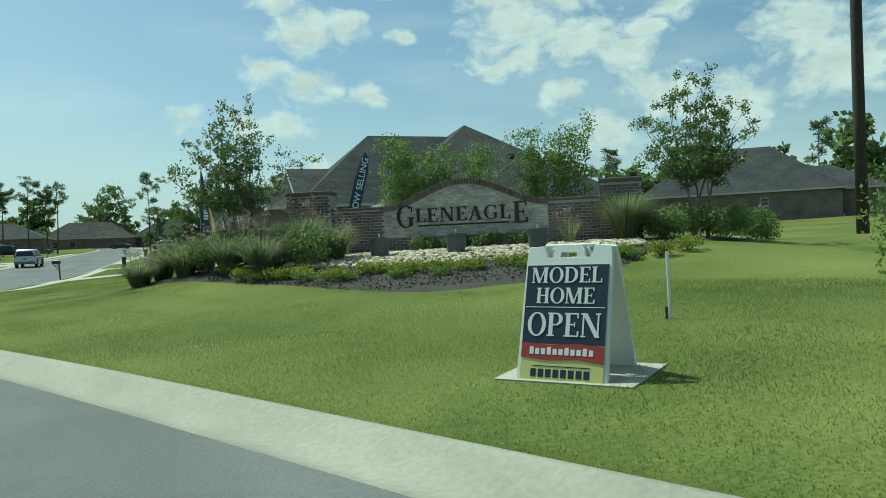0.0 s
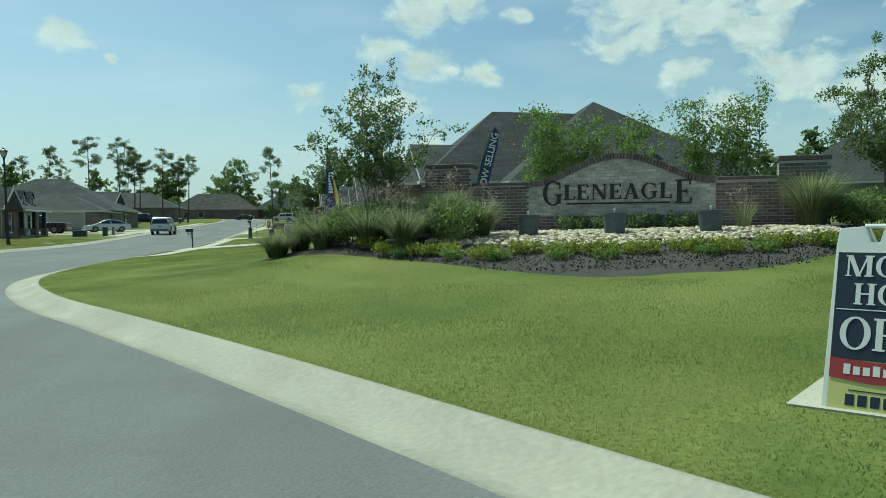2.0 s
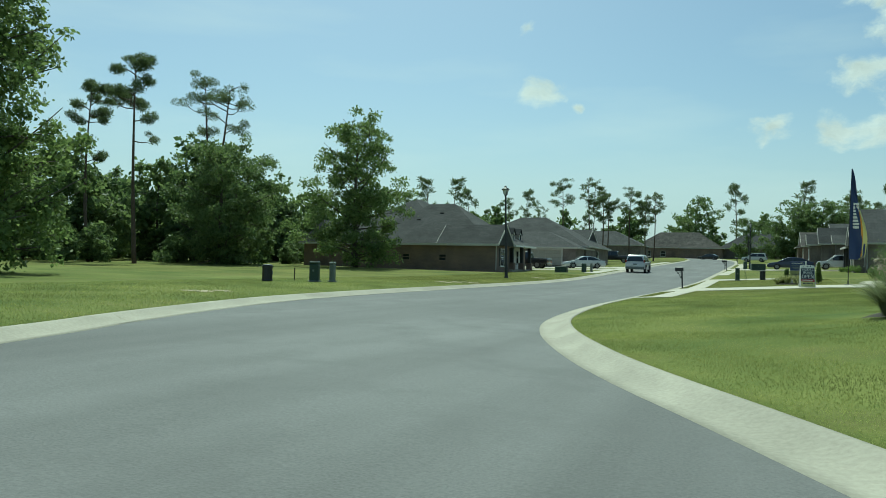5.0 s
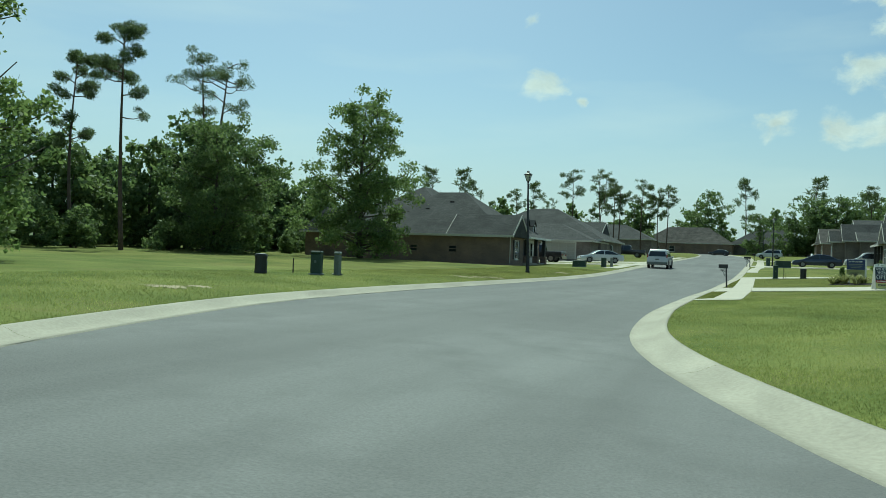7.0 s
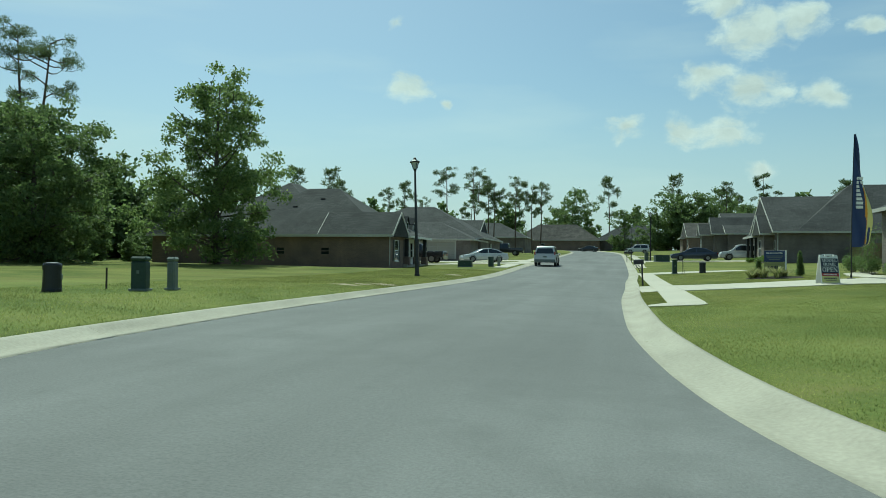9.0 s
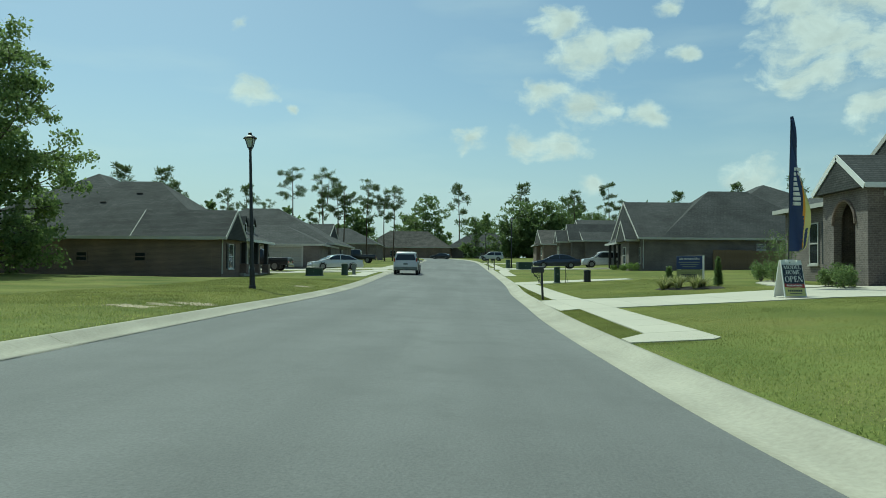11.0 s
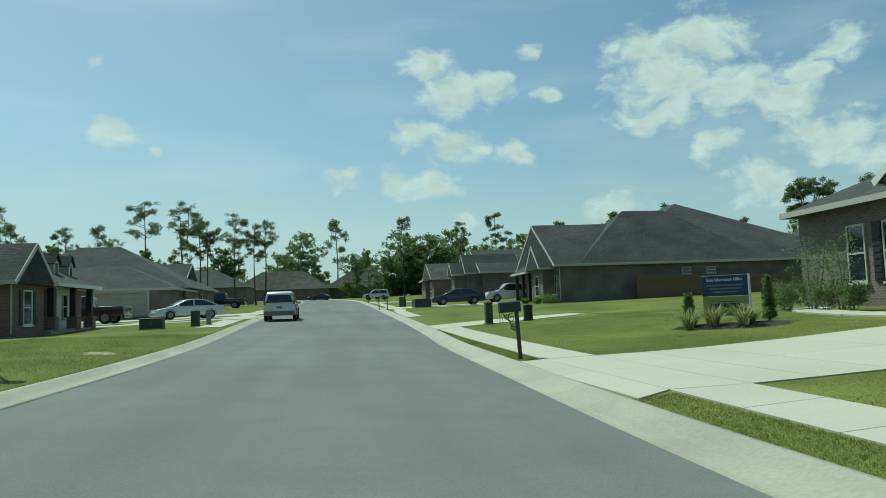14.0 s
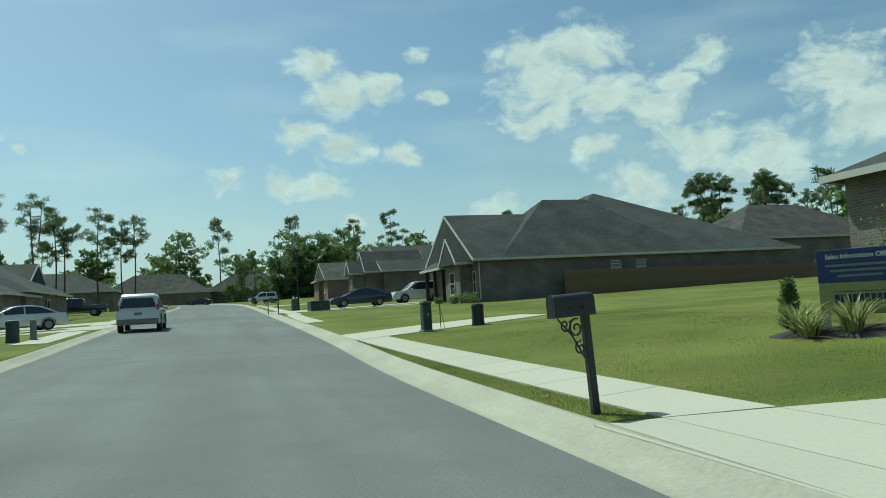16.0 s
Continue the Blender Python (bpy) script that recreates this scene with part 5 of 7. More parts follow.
def myrtle(height, width, leaves, blossom=0):
    """A many-stemmed small tree with an open, airy crown."""
    g, tips, forks = Geo(), [], []
    for k in range(6):
        a = k * 1.047 + rng.random() * 0.5
        r = 0.2 + 0.25 * rng.random()
        fork = np.array((r * math.cos(a), r * math.sin(a), height * (0.36 + 0.12 * rng.random())))
        limb(g, (0.1 * math.cos(a), 0.1 * math.sin(a), -0.15), fork, 0.035, 0.022, 0.05, 6, 7)
        forks.append(fork)
    for k in range(24):
        a, u = k * 2.4 + rng.normal() * 0.3, (k + 0.5) / 24
        env = np.interp(u, (0.0, 0.25, 0.55, 0.8, 1.0), (0.6, 0.95, 1.0, 0.7, 0.25)) * (0.85 + 0.3 * math.sin(2 * a + 4 * u))
        rr = width / 2 * env * (0.5 + 0.6 * rng.random())
        end = np.array((rr * math.cos(a), rr * math.sin(a), height * (0.4 + 0.52 * u)))
        root = min(forks, key=lambda q: float(np.linalg.norm(q[:2] - end[:2] * 0.4)))
        line = limb(g, root, end, 0.015, 0.004, 0.07, 7, 5)
        for q in range(6):
            i = int(rng.integers(2, 7))
            spur = line[i] + rng.normal(size=3) * (0.2, 0.2, 0.12) + (0, 0, 0.08)
            limb(g, line[i], spur, 0.006, 0.002, 0.1, 3, 3)
            tips += [spur + rng.normal(size=3) * (0.1, 0.1, 0.045) for _ in range(6)]
    for k in range(4):
        e = np.array((0.45 * math.cos(k * 1.9), 0.45 * math.sin(k * 1.9), height * (0.98 + 0.05 * (k % 2))))
        line = limb(g, forks[k], e, 0.012, 0.003, 0.05, 7, 4)
        tips += [line[i] + rng.normal(size=3) * 0.06 for i in (3, 4, 5, 6) for _ in range(5)]
    tips = np.array(tips)
    cards = leaf_cards(tips[rng.integers(0, len(tips), leaves)], 0.072, 0.045, 0.55)
    return g, cards, tips


g, c, _ = myrtle(4.15, 3.0, 9500)
plant_tree("crape_myrtle", "airy crape myrtle with several slender trunks", "tree", (10.2, -3.0, 0.62), g, c, M_SMOOTHBARK, M_MYRTLE, group="entrance myrtles")
g, c, tips = myrtle(4.5, 3.7, 11500)
m2 = plant_tree("crape_myrtle", "airy crape myrtle with a few white blossoms", "tree", (21.2, -6.2, 0.72), g, c, M_SMOOTHBARK, M_MYRTLE, group="entrance myrtles")
low_tips = tips[(tips[:, 2] < 2.6) & (tips[:, 0] > 0.2)]
part("blossom", cards_mesh("blossom", leaf_cards(low_tips[rng.integers(0, len(low_tips), 420)], 0.06, 0.05, 0.9), M_BLOSSOM), M_BLOSSOM, m2, "white blossom")
for u, v, top_z in ((-1.95, -1.1, 4.1), (-0.9, -1.5, 3.9), (0.2, -1.3, 3.9), (1.75, -1.2, 4.2), (2.65, -1.0, 4.3), (-1.7, -1.7, 3.7)):
    p = WALL_AT + WALL_U * u + WALL_V * v
    base = on_ground(*p)
    h = top_z - base[2]
    g, c = thin_sapling(h, 4800)
    plant_tree("tall_shrub", "upright leafy shrub behind the entrance wall", "shrub", base, g, c, M_SMOOTHBARK, M_SHRUB, 40 * u, "shrubs behind the wall")
g, c = thin_sapling(1.3, 900)
sap = plant_tree("young_tree", "young staked tree on the lawn", "tree", (17.75, -14.6, 0.55), g, c, M_SMOOTHBARK, M_SHRUB)
part("stake", Geo().tube([(0.05, -0.1, -0.1), (0.12, -0.1, 1.1)], 0.03, 6), M_POLE, sap)


def tuft(blades, height, spread, width, lean=0.5):
    """Arching blades from one root, each of three short faces."""
    n = blades
    a = rng.random(n) * 2 * math.pi
    r = spread * np.sqrt(rng.random(n)) * 0.25
    h = height * (0.6 + 0.4 * rng.random(n))
    out = spread * (0.2 + 0.8 * rng.random(n)) * lean * 2
    d = np.stack([np.cos(a), np.sin(a), np.zeros(n)], 1)
    s = np.stack([-np.sin(a), np.cos(a), np.zeros(n)], 1) * (width * (0.6 + 0.6 * rng.random(n)))[:, None]
    base = d * r[:, None]
    quads = []
    prev, pw = base, 1.0
    for k, (u, w) in enumerate(((0.4, 0.9), (0.75, 0.65), (1.0, 0.08))):
        p = base + d * (out * u ** 2)[:, None]
        p[:, 2] += h * (u - 0.22 * u ** 3 * lean)
        quads.append(np.stack([prev - s * pw, prev + s * pw, p + s * w, p - s * w], 1))
        prev, pw = p, w
    return np.concatenate(quads)


def ornamental_grass(at, height, spread, blades, label, plumes=0, mat_=None, name="ornamental_grass", group="ornamental grasses", width=0.008, lean=0.5):
    top = thing(name, label, "plant", at, 0, group)
    part("foliage", cards_mesh("foliage", tuft(blades, height, spread, width, lean), mat_ or M_REED), M_REED, top)
    if plumes:
        q = tuft(plumes, height * 1.3, spread * 0.7, 0.006, 0.3)
        tip = q[-plumes:, 2, :]
        part("plume", cards_mesh("plume", np.concatenate([q, leaf_cards(np.repeat(tip, 14, 0), 0.07, 0.045, 0.25)]), M_PLUME), M_PLUME, top, "pale feathery plumes")
    return top


def bush(at, size, leaves, leaf_size, mat_, name, label, group):
    """A low shrub: short stems and a mass of leaves."""
    g, lobes = Geo(), []
    for k in range(7):
        a = k * 0.9 + rng.random()
        c = np.array((size[0] * 0.3 * math.cos(a), size[1] * 0.3 * math.sin(a), size[2] * (0.4 + 0.25 * rng.random())))
        limb(g, (0, 0, -0.05), c, 0.012, 0.005, 0.1, 4, 4)
        lobes.append((c, np.array(size) * (0.24, 0.24, 0.36)))
    p = crown_points(lobes, 120, 0.5)
    p[:, 2] = np.maximum(p[:, 2], 0.02)
    top = thing(name, label, "shrub", at, 0, group)
    part("stem", g.mesh("stem", M_SMOOTHBARK), M_SMOOTHBARK, top)
    part("foliage", cards_mesh("foliage", leaf_cards(p[rng.integers(0, len(p), leaves)], leaf_size, leaf_size * 0.6, 0.55), mat_), mat_, top)
    return top

# ---- the entrance wall and its bed ----
bed_outline = smooth_line([(7.4, -2.4), (8.8, -4.4), (10.8, -7.3), (11.6, -8.7), (12.7, -10.3), (14.2, -10.9), (16.2, -10.5), (18.0, -8.9), (19.8, -7.5), (22.0, -6.9),
                           (24.4, -5.7), (24.8, -3.6), (22.0, -2.2), (19.0, -1.5), (16.0, 0.8), (13.0, 1.8), (10.0, 1.1), (8.0, -0.8), (7.4, -2.4)], 6)[:-1]
ctr, v, f = np.array((15.0, -4.4)), [], []
rings, m = 18, len(bed_outline)
for k in range(rings + 1):
    for p in bed_outline:
        q = ctr + (p - ctr) * (k / rings)
        lump = 0.02 * noise.noise((q[0] * 3, q[1] * 3, 0)) + 0.012 * noise.noise((q[0] * 11, q[1] * 11, 4))
        v.append((*q, float(ground_z(*q)) + (0.045 + lump if k < rings else -0.03)))
f = [(k * m + i, k * m + (i + 1) % m, (k + 1) * m + (i + 1) % m, (k + 1) * m + i) for k in range(rings) for i in range(m)]
bed = tagged(new("mulch_bed", sheet_mesh("mulch_bed", v, f, M_MULCH)), "dark mulch bed with a curved edge in the lawn", "flower bed", kind="structure")


def bed_at(u, v_, dz=0.03):
    p = WALL_AT + WALL_U * u + WALL_V * v_
    return on_ground(p[0], p[1], dz)


def inside_bed(x, y):
    hit = np.zeros(x.shape, bool)
    for (xa, ya), (xb, yb) in zip(bed_outline, np.roll(bed_outline, -1, 0)):
        if ya == yb:
            continue
        cross = (ya > y) != (yb > y)
        hit ^= cross & (x < (xb - xa) * (y - ya) / (yb - ya) + xa)
    return hit


n = 9000
uu, vv = rng.uniform(-5.0, 4.8, n), rng.uniform(3.6, 6.6, n)
pp = WALL_AT + np.outer(uu, WALL_U) + np.outer(vv, WALL_V)
pp = pp[inside_bed(pp[:, 0], pp[:, 1])]
cz = ground_z(pp[:, 0], pp[:, 1]) + 0.055
chips = leaf_cards(np.concatenate([pp, cz[:, None]], 1), 0.05, 0.01, 0.4)
tagged(new("bark_chips", cards_mesh("bark_chips", chips, M_MULCH)), "dark bark chips strewn over the bed", "mulch", kind="stuff")

WALL_TURN = math.degrees(math.atan2(WALL_U[1], WALL_U[0]))
wall = thing("entrance_wall", "dark brick entrance wall with arched limewashed name panel", "sign wall", (WALL_AT[0], WALL_AT[1], 0), WALL_TURN)
FRONT, BACKY = -0.16, 0.16


def crest(u):
    """Top of the wall along its length."""
    a = abs(u)
    if a >= 2.1:
        return 2.26
    return 2.30 + 0.60 * (0.5 + 0.5 * math.cos(math.pi * min(a / 1.95, 1.0))) ** 0.85


us = np.linspace(-2.1, 2.1, 29)
part("core", Geo().slab([(-3.5, 0.3), (-3.5, 2.24), (-2.1, 2.24)] + [(u, crest(u) - 0.1) for u in us] + [(2.1, 2.24), (3.35, 2.24), (3.35, 0.3)], FRONT - 0.001, BACKY, "xz"), M_MORTAR, wall)
part("panel", Geo().slab([(-2.08, 1.5)] + [(u, crest(u) - 0.12) for u in us] + [(2.08, 1.5)], FRONT - 0.008, FRONT + 0.01, "xz"), M_LIME, wall, "limewashed panel backing")
for x0, x1, top_z, d in ((-4.68, -3.5, 2.68, 0.3), (3.35, 4.35, 2.6, 0.3)):
    part("pier", Geo().box(x0 + 0.01, x1 - 0.01, -d - 0.001, d, 0.3, top_z), M_MORTAR, wall)
    part("cap", Geo().box(x0 - 0.02, x1 + 0.02, -d - 0.025, d + 0.02, top_z, top_z + 0.06, 0.01).box(x0 - 0.01, x1 + 0.01, -d - 0.012, d + 0.01, top_z + 0.06, top_z + 0.11, 0.01), M_BRICKS, wall, "corbelled brick cap")
BW, BH, JOINT = 0.197, 0.062, 0.012
brick_mesh = Geo().box(-BW / 2, BW / 2, -0.02, 0.02, 0, BH, 0.004).mesh("brick", M_BRICK)
half_mesh = Geo().box(-BW / 4 + 0.003, BW / 4 - 0.003, -0.02, 0.02, 0, BH, 0.004).mesh("brick", M_BRICK)
dark_rest, limed = Geo(), Geo()


def lay(x0, x1, z0, z1, face, singly, into=None, keep=None):
    """Running bond on a front face."""
    row, z = 0, z0
    while z + BH <= z1 + 0.001:
        x = x0 + (0.0 if row % 2 else BW / 2 + JOINT / 2)
        cuts = [(x0, x - JOINT)] if row % 2 == 0 else []
        while x + 0.06 < x1:
            cuts.append((x, min(x + BW, x1)))
            x += BW + JOINT
        for a, b in cuts:
            c = (a + b) / 2
            if keep and not keep(c, z):
                continue
            out = face - 0.004 * random.random()
            if singly and abs(b - a - BW) < 0.002:
                ob = part("brick", brick_mesh, M_BRICK, wall)
                ob.location = (c, out + 0.014, z)
            elif singly and abs(b - a - BW / 2) < 0.02:
                ob = part("brick", half_mesh, M_BRICK, wall)
                ob.location = (c, out + 0.014, z)
            else:
                (into or dark_rest).box(a, b, out - 0.006, out + 0.03, z, z + BH, 0.003)
        z += BH + JOINT
        row += 1


lay(-3.5, -2.1, 0.95, 2.24, FRONT, True)
lay(-4.68, -3.5, 0.95, 2.66, -0.3, True)
lay(3.35, 4.35, 1.0, 2.58, -0.3, False)
lay(2.1, 3.35, 1.0, 2.24, FRONT, False)
lay(-2.1, 2.1, 0.9, 1.48, FRONT, False)
lay(-2.08, 2.08, 1.5, 2.8, FRONT - 0.006, False, limed, lambda c, z: z + BH < crest(c) - 0.13)
part("brickwork", dark_rest, M_BRICKS, wall)["kind"] = "stuff"
part("limewashed_bricks", limed, M_LIMED, wall, "patchy limewashed brickwork")["kind"] = "stuff"
k = -2.1
soldier = Geo().box(-0.031, 0.031, -0.19, 0.17, 0, 0.15, 0.006).mesh("brick", M_BRICK)
while k < 2.1:
    slope = math.atan2(crest(k + 0.04) - crest(k - 0.04), 0.08)
    ob = part("brick", soldier, M_BRICK, wall)
    ob.location, ob.rotation_euler = (k, 0, crest(k) - 0.12), (0, -slope, 0)
    k += 0.074 * max(0.6, math.cos(slope))
for x0, x1 in ((-3.5, -2.13), (2.13, 3.35)):
    part("coping", Geo().box(x0, x1, FRONT - 0.04, BACKY + 0.03, 2.24, 2.31, 0.01), M_BRICKS, wall, "dark brick coping")


def lettering(text, size, at, parent, material_, depth=0.006, align="CENTER", squash=1.0, turn=0.0, name="lettering", lean=0.0, bold=0.0):
    """Raised letters on an upright face that looks along -y."""
    cu = bpy.data.curves.new(name, "FONT")
    cu.body, cu.size, cu.extrude, cu.align_x, cu.offset = text, size, depth, align, bold
    tmp = bpy.data.objects.new(name, cu)
    scene.collection.objects.link(tmp)
    bpy.context.view_layer.update()
    me = bpy.data.meshes.new_from_object(tmp)
    bpy.data.objects.remove(tmp)
    bpy.data.curves.remove(cu)
    me.materials.clear()
    me.materials.append(material_)
    me.transform(Matrix.Rotation(radians(90), 4, "X") @ Matrix.Rotation(radians(turn), 4, "Z") @ Matrix.Diagonal((squash, 1, 1, 1)))
    ob = new(name, me)
    ob.parent = parent
    ob.location, ob.rotation_euler = at, (lean, 0, 0)
    return ob


def serif_glyph(ch):
    """One printed capital with thick stems, hairlines and serifs, one unit high: flat outlines and its width."""
    T, H, S, F = 0.2, 0.075, 0.075, 0.06

    def bar(x0, x1, z0, z1):
        return [(x0, z0), (x1, z0), (x1, z1), (x0, z1)]

    def stem(x, t=T):
        return [bar(x, x + t, 0, 1), bar(x - S, x + t + S, 0, F), bar(x - S, x + t + S, 1 - F, 1)]

    def slant(xa, xb, t):
        return [(xa, 0), (xa + t, 0), (xb + t, 1), (xb, 1)]

    def bowl(cx, cz, a, b, ta, tb, lo, hi):
        q = np.radians(np.linspace(lo, hi, 28))
        out = [(cx + a * math.cos(k), cz + b * math.sin(k)) for k in q]
        inn = [(cx + (a - ta) * math.cos(k), cz + (b - tb) * math.sin(k)) for k in q]
        return [[out[i], out[i + 1], inn[i + 1], inn[i]] for i in range(len(q) - 1)]

    if ch == "O":
        return bowl(0.46, 0.5, 0.46, 0.52, 0.19, 0.06, 0, 360), 0.92
    if ch == "D":
        return stem(S) + bowl(0.4, 0.5, 0.48, 0.5, 0.2, 0.07, -90, 90) + [bar(S, 0.42, 0, 0.07), bar(S, 0.42, 0.93, 1)], 0.9
    if ch == "P":
        return stem(S) + bowl(0.4, 0.73, 0.34, 0.27, 0.18, 0.06, -90, 90) + [bar(S, 0.42, 0.46, 0.52), bar(S, 0.42, 0.94, 1)], 0.76
    if ch == "E":
        return stem(S) + [bar(S, 0.68, 0, F), bar(S, 0.66, 1 - F, 1), bar(S, 0.5, 0.48, 0.54), bar(0.62, 0.7, 0, 0.24), bar(0.6, 0.67, 0.78, 1), bar(0.47, 0.52, 0.4, 0.62)], 0.72
    if ch == "L":
        return stem(S) + [bar(S, 0.64, 0, F), bar(0.58, 0.66, 0, 0.26)], 0.68
    if ch == "H":
        return stem(S) + stem(0.6) + [bar(S, 0.7, 0.47, 0.54)], 0.88
    if ch == "N":
        return [bar(S, S + H, 0, 1), bar(0, 0.24, 0, F), bar(0, 0.2, 1 - F, 1), slant(0.68, 0.06, 0.22), bar(0.77, 0.77 + H, 0, 1), bar(0.69, 0.92, 1 - F, 1)], 0.92
    if ch == "M":
        return [bar(S, S + H, 0, 1), bar(0, 0.24, 0, F), slant(0.44, 0.07, 0.2), slant(0.5, 0.84, H)] + stem(0.84) + [bar(0, 0.18, 1 - F, 1)], 1.12
    if ch == "A":
        return [slant(0.06, 0.38, H), slant(0.6, 0.32, 0.2), bar(0.2, 0.66, 0.3, 0.36), bar(0, 0.22, 0, F), bar(0.52, 0.88, 0, F)], 0.88
    if ch == "G":
        return bowl(0.5, 0.5, 0.5, 0.52, 0.19, 0.06, 48, 318) + [bar(0.68, 0.87, 0.06, 0.44), bar(0.58, 0.96, 0.4, 0.46), bar(0.8, 0.86, 0.68, 0.96)], 0.96
    return [], 0.4


def serif_text(text, height, wide, at, parent, material_, name="lettering", depth=0.0016):
    """Raised serif capitals, centred, spread over a width."""
    glyphs = [serif_glyph(c) for c in text]
    gap = 0.07
    total = sum(w for _, w in glyphs) + gap * (len(glyphs) - 1)
    k, x = wide / total, -wide / 2
    geo = Geo()
    for strokes, w in glyphs:
        for j, line in enumerate(strokes):
            lift = depth * 0.04 * (j % 9)
            geo.slab([(x + p[0] * k, p[1] * height) for p in line], -depth - lift, depth, "xz")
        x += (w + gap) * k
    ob = part(name, geo, material_, parent)
    ob.location = at
    return ob


LET_Z = 1.86
for ch, u, size, wide in (("G", -1.52, 0.56, 0.46), ("L", -1.12, 0.35, 0.27), ("E", -0.81, 0.35, 0.28), ("N", -0.44, 0.35, 0.34), ("E", -0.07, 0.35, 0.28), ("A", 0.29, 0.35, 0.35), ("G", 0.68, 0.35, 0.35), ("L", 1.04, 0.35, 0.27), ("E", 1.42, 0.53, 0.36)):
    serif_text(ch, size, wide, (u, FRONT - 0.03, LET_Z - (0.12 if size > 0.5 else 0.0)), wall, M_BLACK, "letter", 0.012)
part("underline", Geo().box(-1.2, 1.12, FRONT - 0.042, FRONT - 0.018, 1.75, 1.785, 0.004), M_BLACK, wall)

# stones in front of the wall
stone_meshes = []
for k in range(5):
    b = bmesh.new()
    bmesh.ops.create_icosphere(b, subdivisions=1, radius=1.0)
    for q in b.verts:
        q.co *= 1 + 0.22 * noise.noise(q.co * 1.7 + Vector((k * 5, 0, 0)))
        q.co.z *= 0.55
    me = bpy.data.meshes.new("stone")
    b.to_mesh(me)
    b.free()
    me.materials.append(M_STONE)
    me.polygons.foreach_set("use_smooth", [True] * len(me.polygons))
    stone_meshes.append(me)
rocks = thing("rock_bed", "beige river stones heaped in front of the wall", "stones")
rocks["kind"] = "stuff"
rest_v, rest_f, count = [], [], 0
for k in range(5200):
    u, v_ = rng.uniform(-3.6, 4.2), rng.uniform(0.3, 4.4)
    if v_ > 4.2 - 0.07 * u * u + 0.3 * noise.noise((u, 0, 2)):
        continue
    s = 0.036 + 0.036 * rng.random()
    p = bed_at(u, v_, 0.05 + 0.04 * rng.random())
    mtx = pose(*p, rng.normal() * 12, rng.normal() * 12, 360 * rng.random()) @ Matrix.Diagonal((s * 1.3, s, s, 1))
    if count < 280 and v_ > 2.6:
        ob = part("stone", stone_meshes[k % 5], M_STONE, rocks)
        ob.matrix_local = mtx
        count += 1
    else:
        me = stone_meshes[k % 5]
        off = len(rest_v)
        rest_v += [tuple(mtx @ q.co) for q in me.vertices]
        rest_f += [tuple(off + i for i in q.vertices) for q in me.polygons]
part("stones", sheet_mesh("stones", rest_v, rest_f, M_STONES), M_STONES, rocks)

pot = None
for u in (-1.6, 0.15, 1.95):
    at = bed_at(u, 2.5, 0.02)
    if pot is None:
        pot = thing("planter_pot", "slate grey tapered planter pot on the stones", "planter", at, 0, "three planters")
        part("body", Geo().lathe([(0.18, 0.0), (0.19, 0.02), (0.23, 0.42), (0.25, 0.43), (0.25, 0.47), (0.22, 0.47), (0.21, 0.44)], 24), M_POT, pot, smooth=False)
        part("spout", Geo().lathe([(0.018, 0.44), (0.012, 0.49), (0.024, 0.53), (0.01, 0.57)], 10), M_WHITE, pot, "small white spout")
    else:
        copy_thing(pot, pose(*at, 0, 0, 30 * u))
for k in range(15):
    u = -4.6 + k * 0.68 + rng.normal() * 0.08
    bush(bed_at(u, 4.9 - 0.05 * u * u + rng.normal() * 0.16), (0.62, 0.6, 0.24), 900, 0.05, M_LIMESHRUB, "low_shrub", "low yellow-green shrub in the mulch", "low shrubs in the bed")
for k in range(8):
    u = -3.6 + k * 1.05 + rng.normal() * 0.12
    bush(bed_at(u, 5.4 - 0.06 * u * u), (0.42, 0.42, 0.18), 500, 0.045, M_SHRUB, "low_shrub", "small green shrub at the bed's front", "low shrubs in the bed")
for px, py, h in ((8.5, -2.4, 0.85), (9.0, -3.5, 0.9), (9.5, -1.5, 1.0), (9.9, -4.6, 1.0), (10.5, -5.6, 1.05), (10.6, -3.2, 1.15), (11.4, -4.6, 1.25), (11.9, -3.2, 1.3), (11.0, -1.8, 1.2), (12.2, -4.9, 1.0), (8.0, -3.0, 0.7)):
    ornamental_grass(on_ground(px, py), h, 0.75, 700, "tall feathery grass clump with pale plumes", 16, None, "ornamental_grass", "ornamental grasses")
for px, py in ((9.6, -4.0), (10.4, -4.4), (11.2, -3.7), (10.0, -2.6), (11.6, -5.4), (9.0, -2.7)):
    bush(on_ground(px, py), (1.2, 1.2, 0.95), 1900, 0.075, M_OAK, "evergreen_shrub", "rounded green shrub under the myrtle", "evergreen shrubs")
ornamental_grass((18.7, -6.75, float(ground_z(18.7, -6.75))), 1.35, 0.85, 1500, "bright green fountain grass clump", 0)
ornamental_grass(bed_at(-2.9, 1.0), 0.7, 0.5, 90, "sparse reddish plant beside the wall", 10)
ornamental_grass(bed_at(2.6, 1.2), 0.75, 0.5, 90, "sparse pale plant beside the wall", 10)
for px, py, s in ((19.6, -6.9, 0.7), (20.4, -6.3, 0.85), (21.3, -6.9, 0.9), (22.2, -6.0, 0.95), (23.2, -5.6, 0.9), (24.0, -5.2, 0.75), (21.8, -5.0, 0.9)):
    bush(on_ground(px, py), (1.4 * s, 1.4 * s, 1.0 * s), 2000, 0.075, M_OAK, "evergreen_shrub", "rounded dark green shrub in the bed", "evergreen shrubs")
for u in (-0.2, 0.6, 1.4, -1.0):
    bush(bed_at(u, 0.5), (0.8, 0.5, 0.42), 900, 0.06, M_OAK2, "evergreen_shrub", "dark clipped shrub against the wall", "evergreen shrubs")
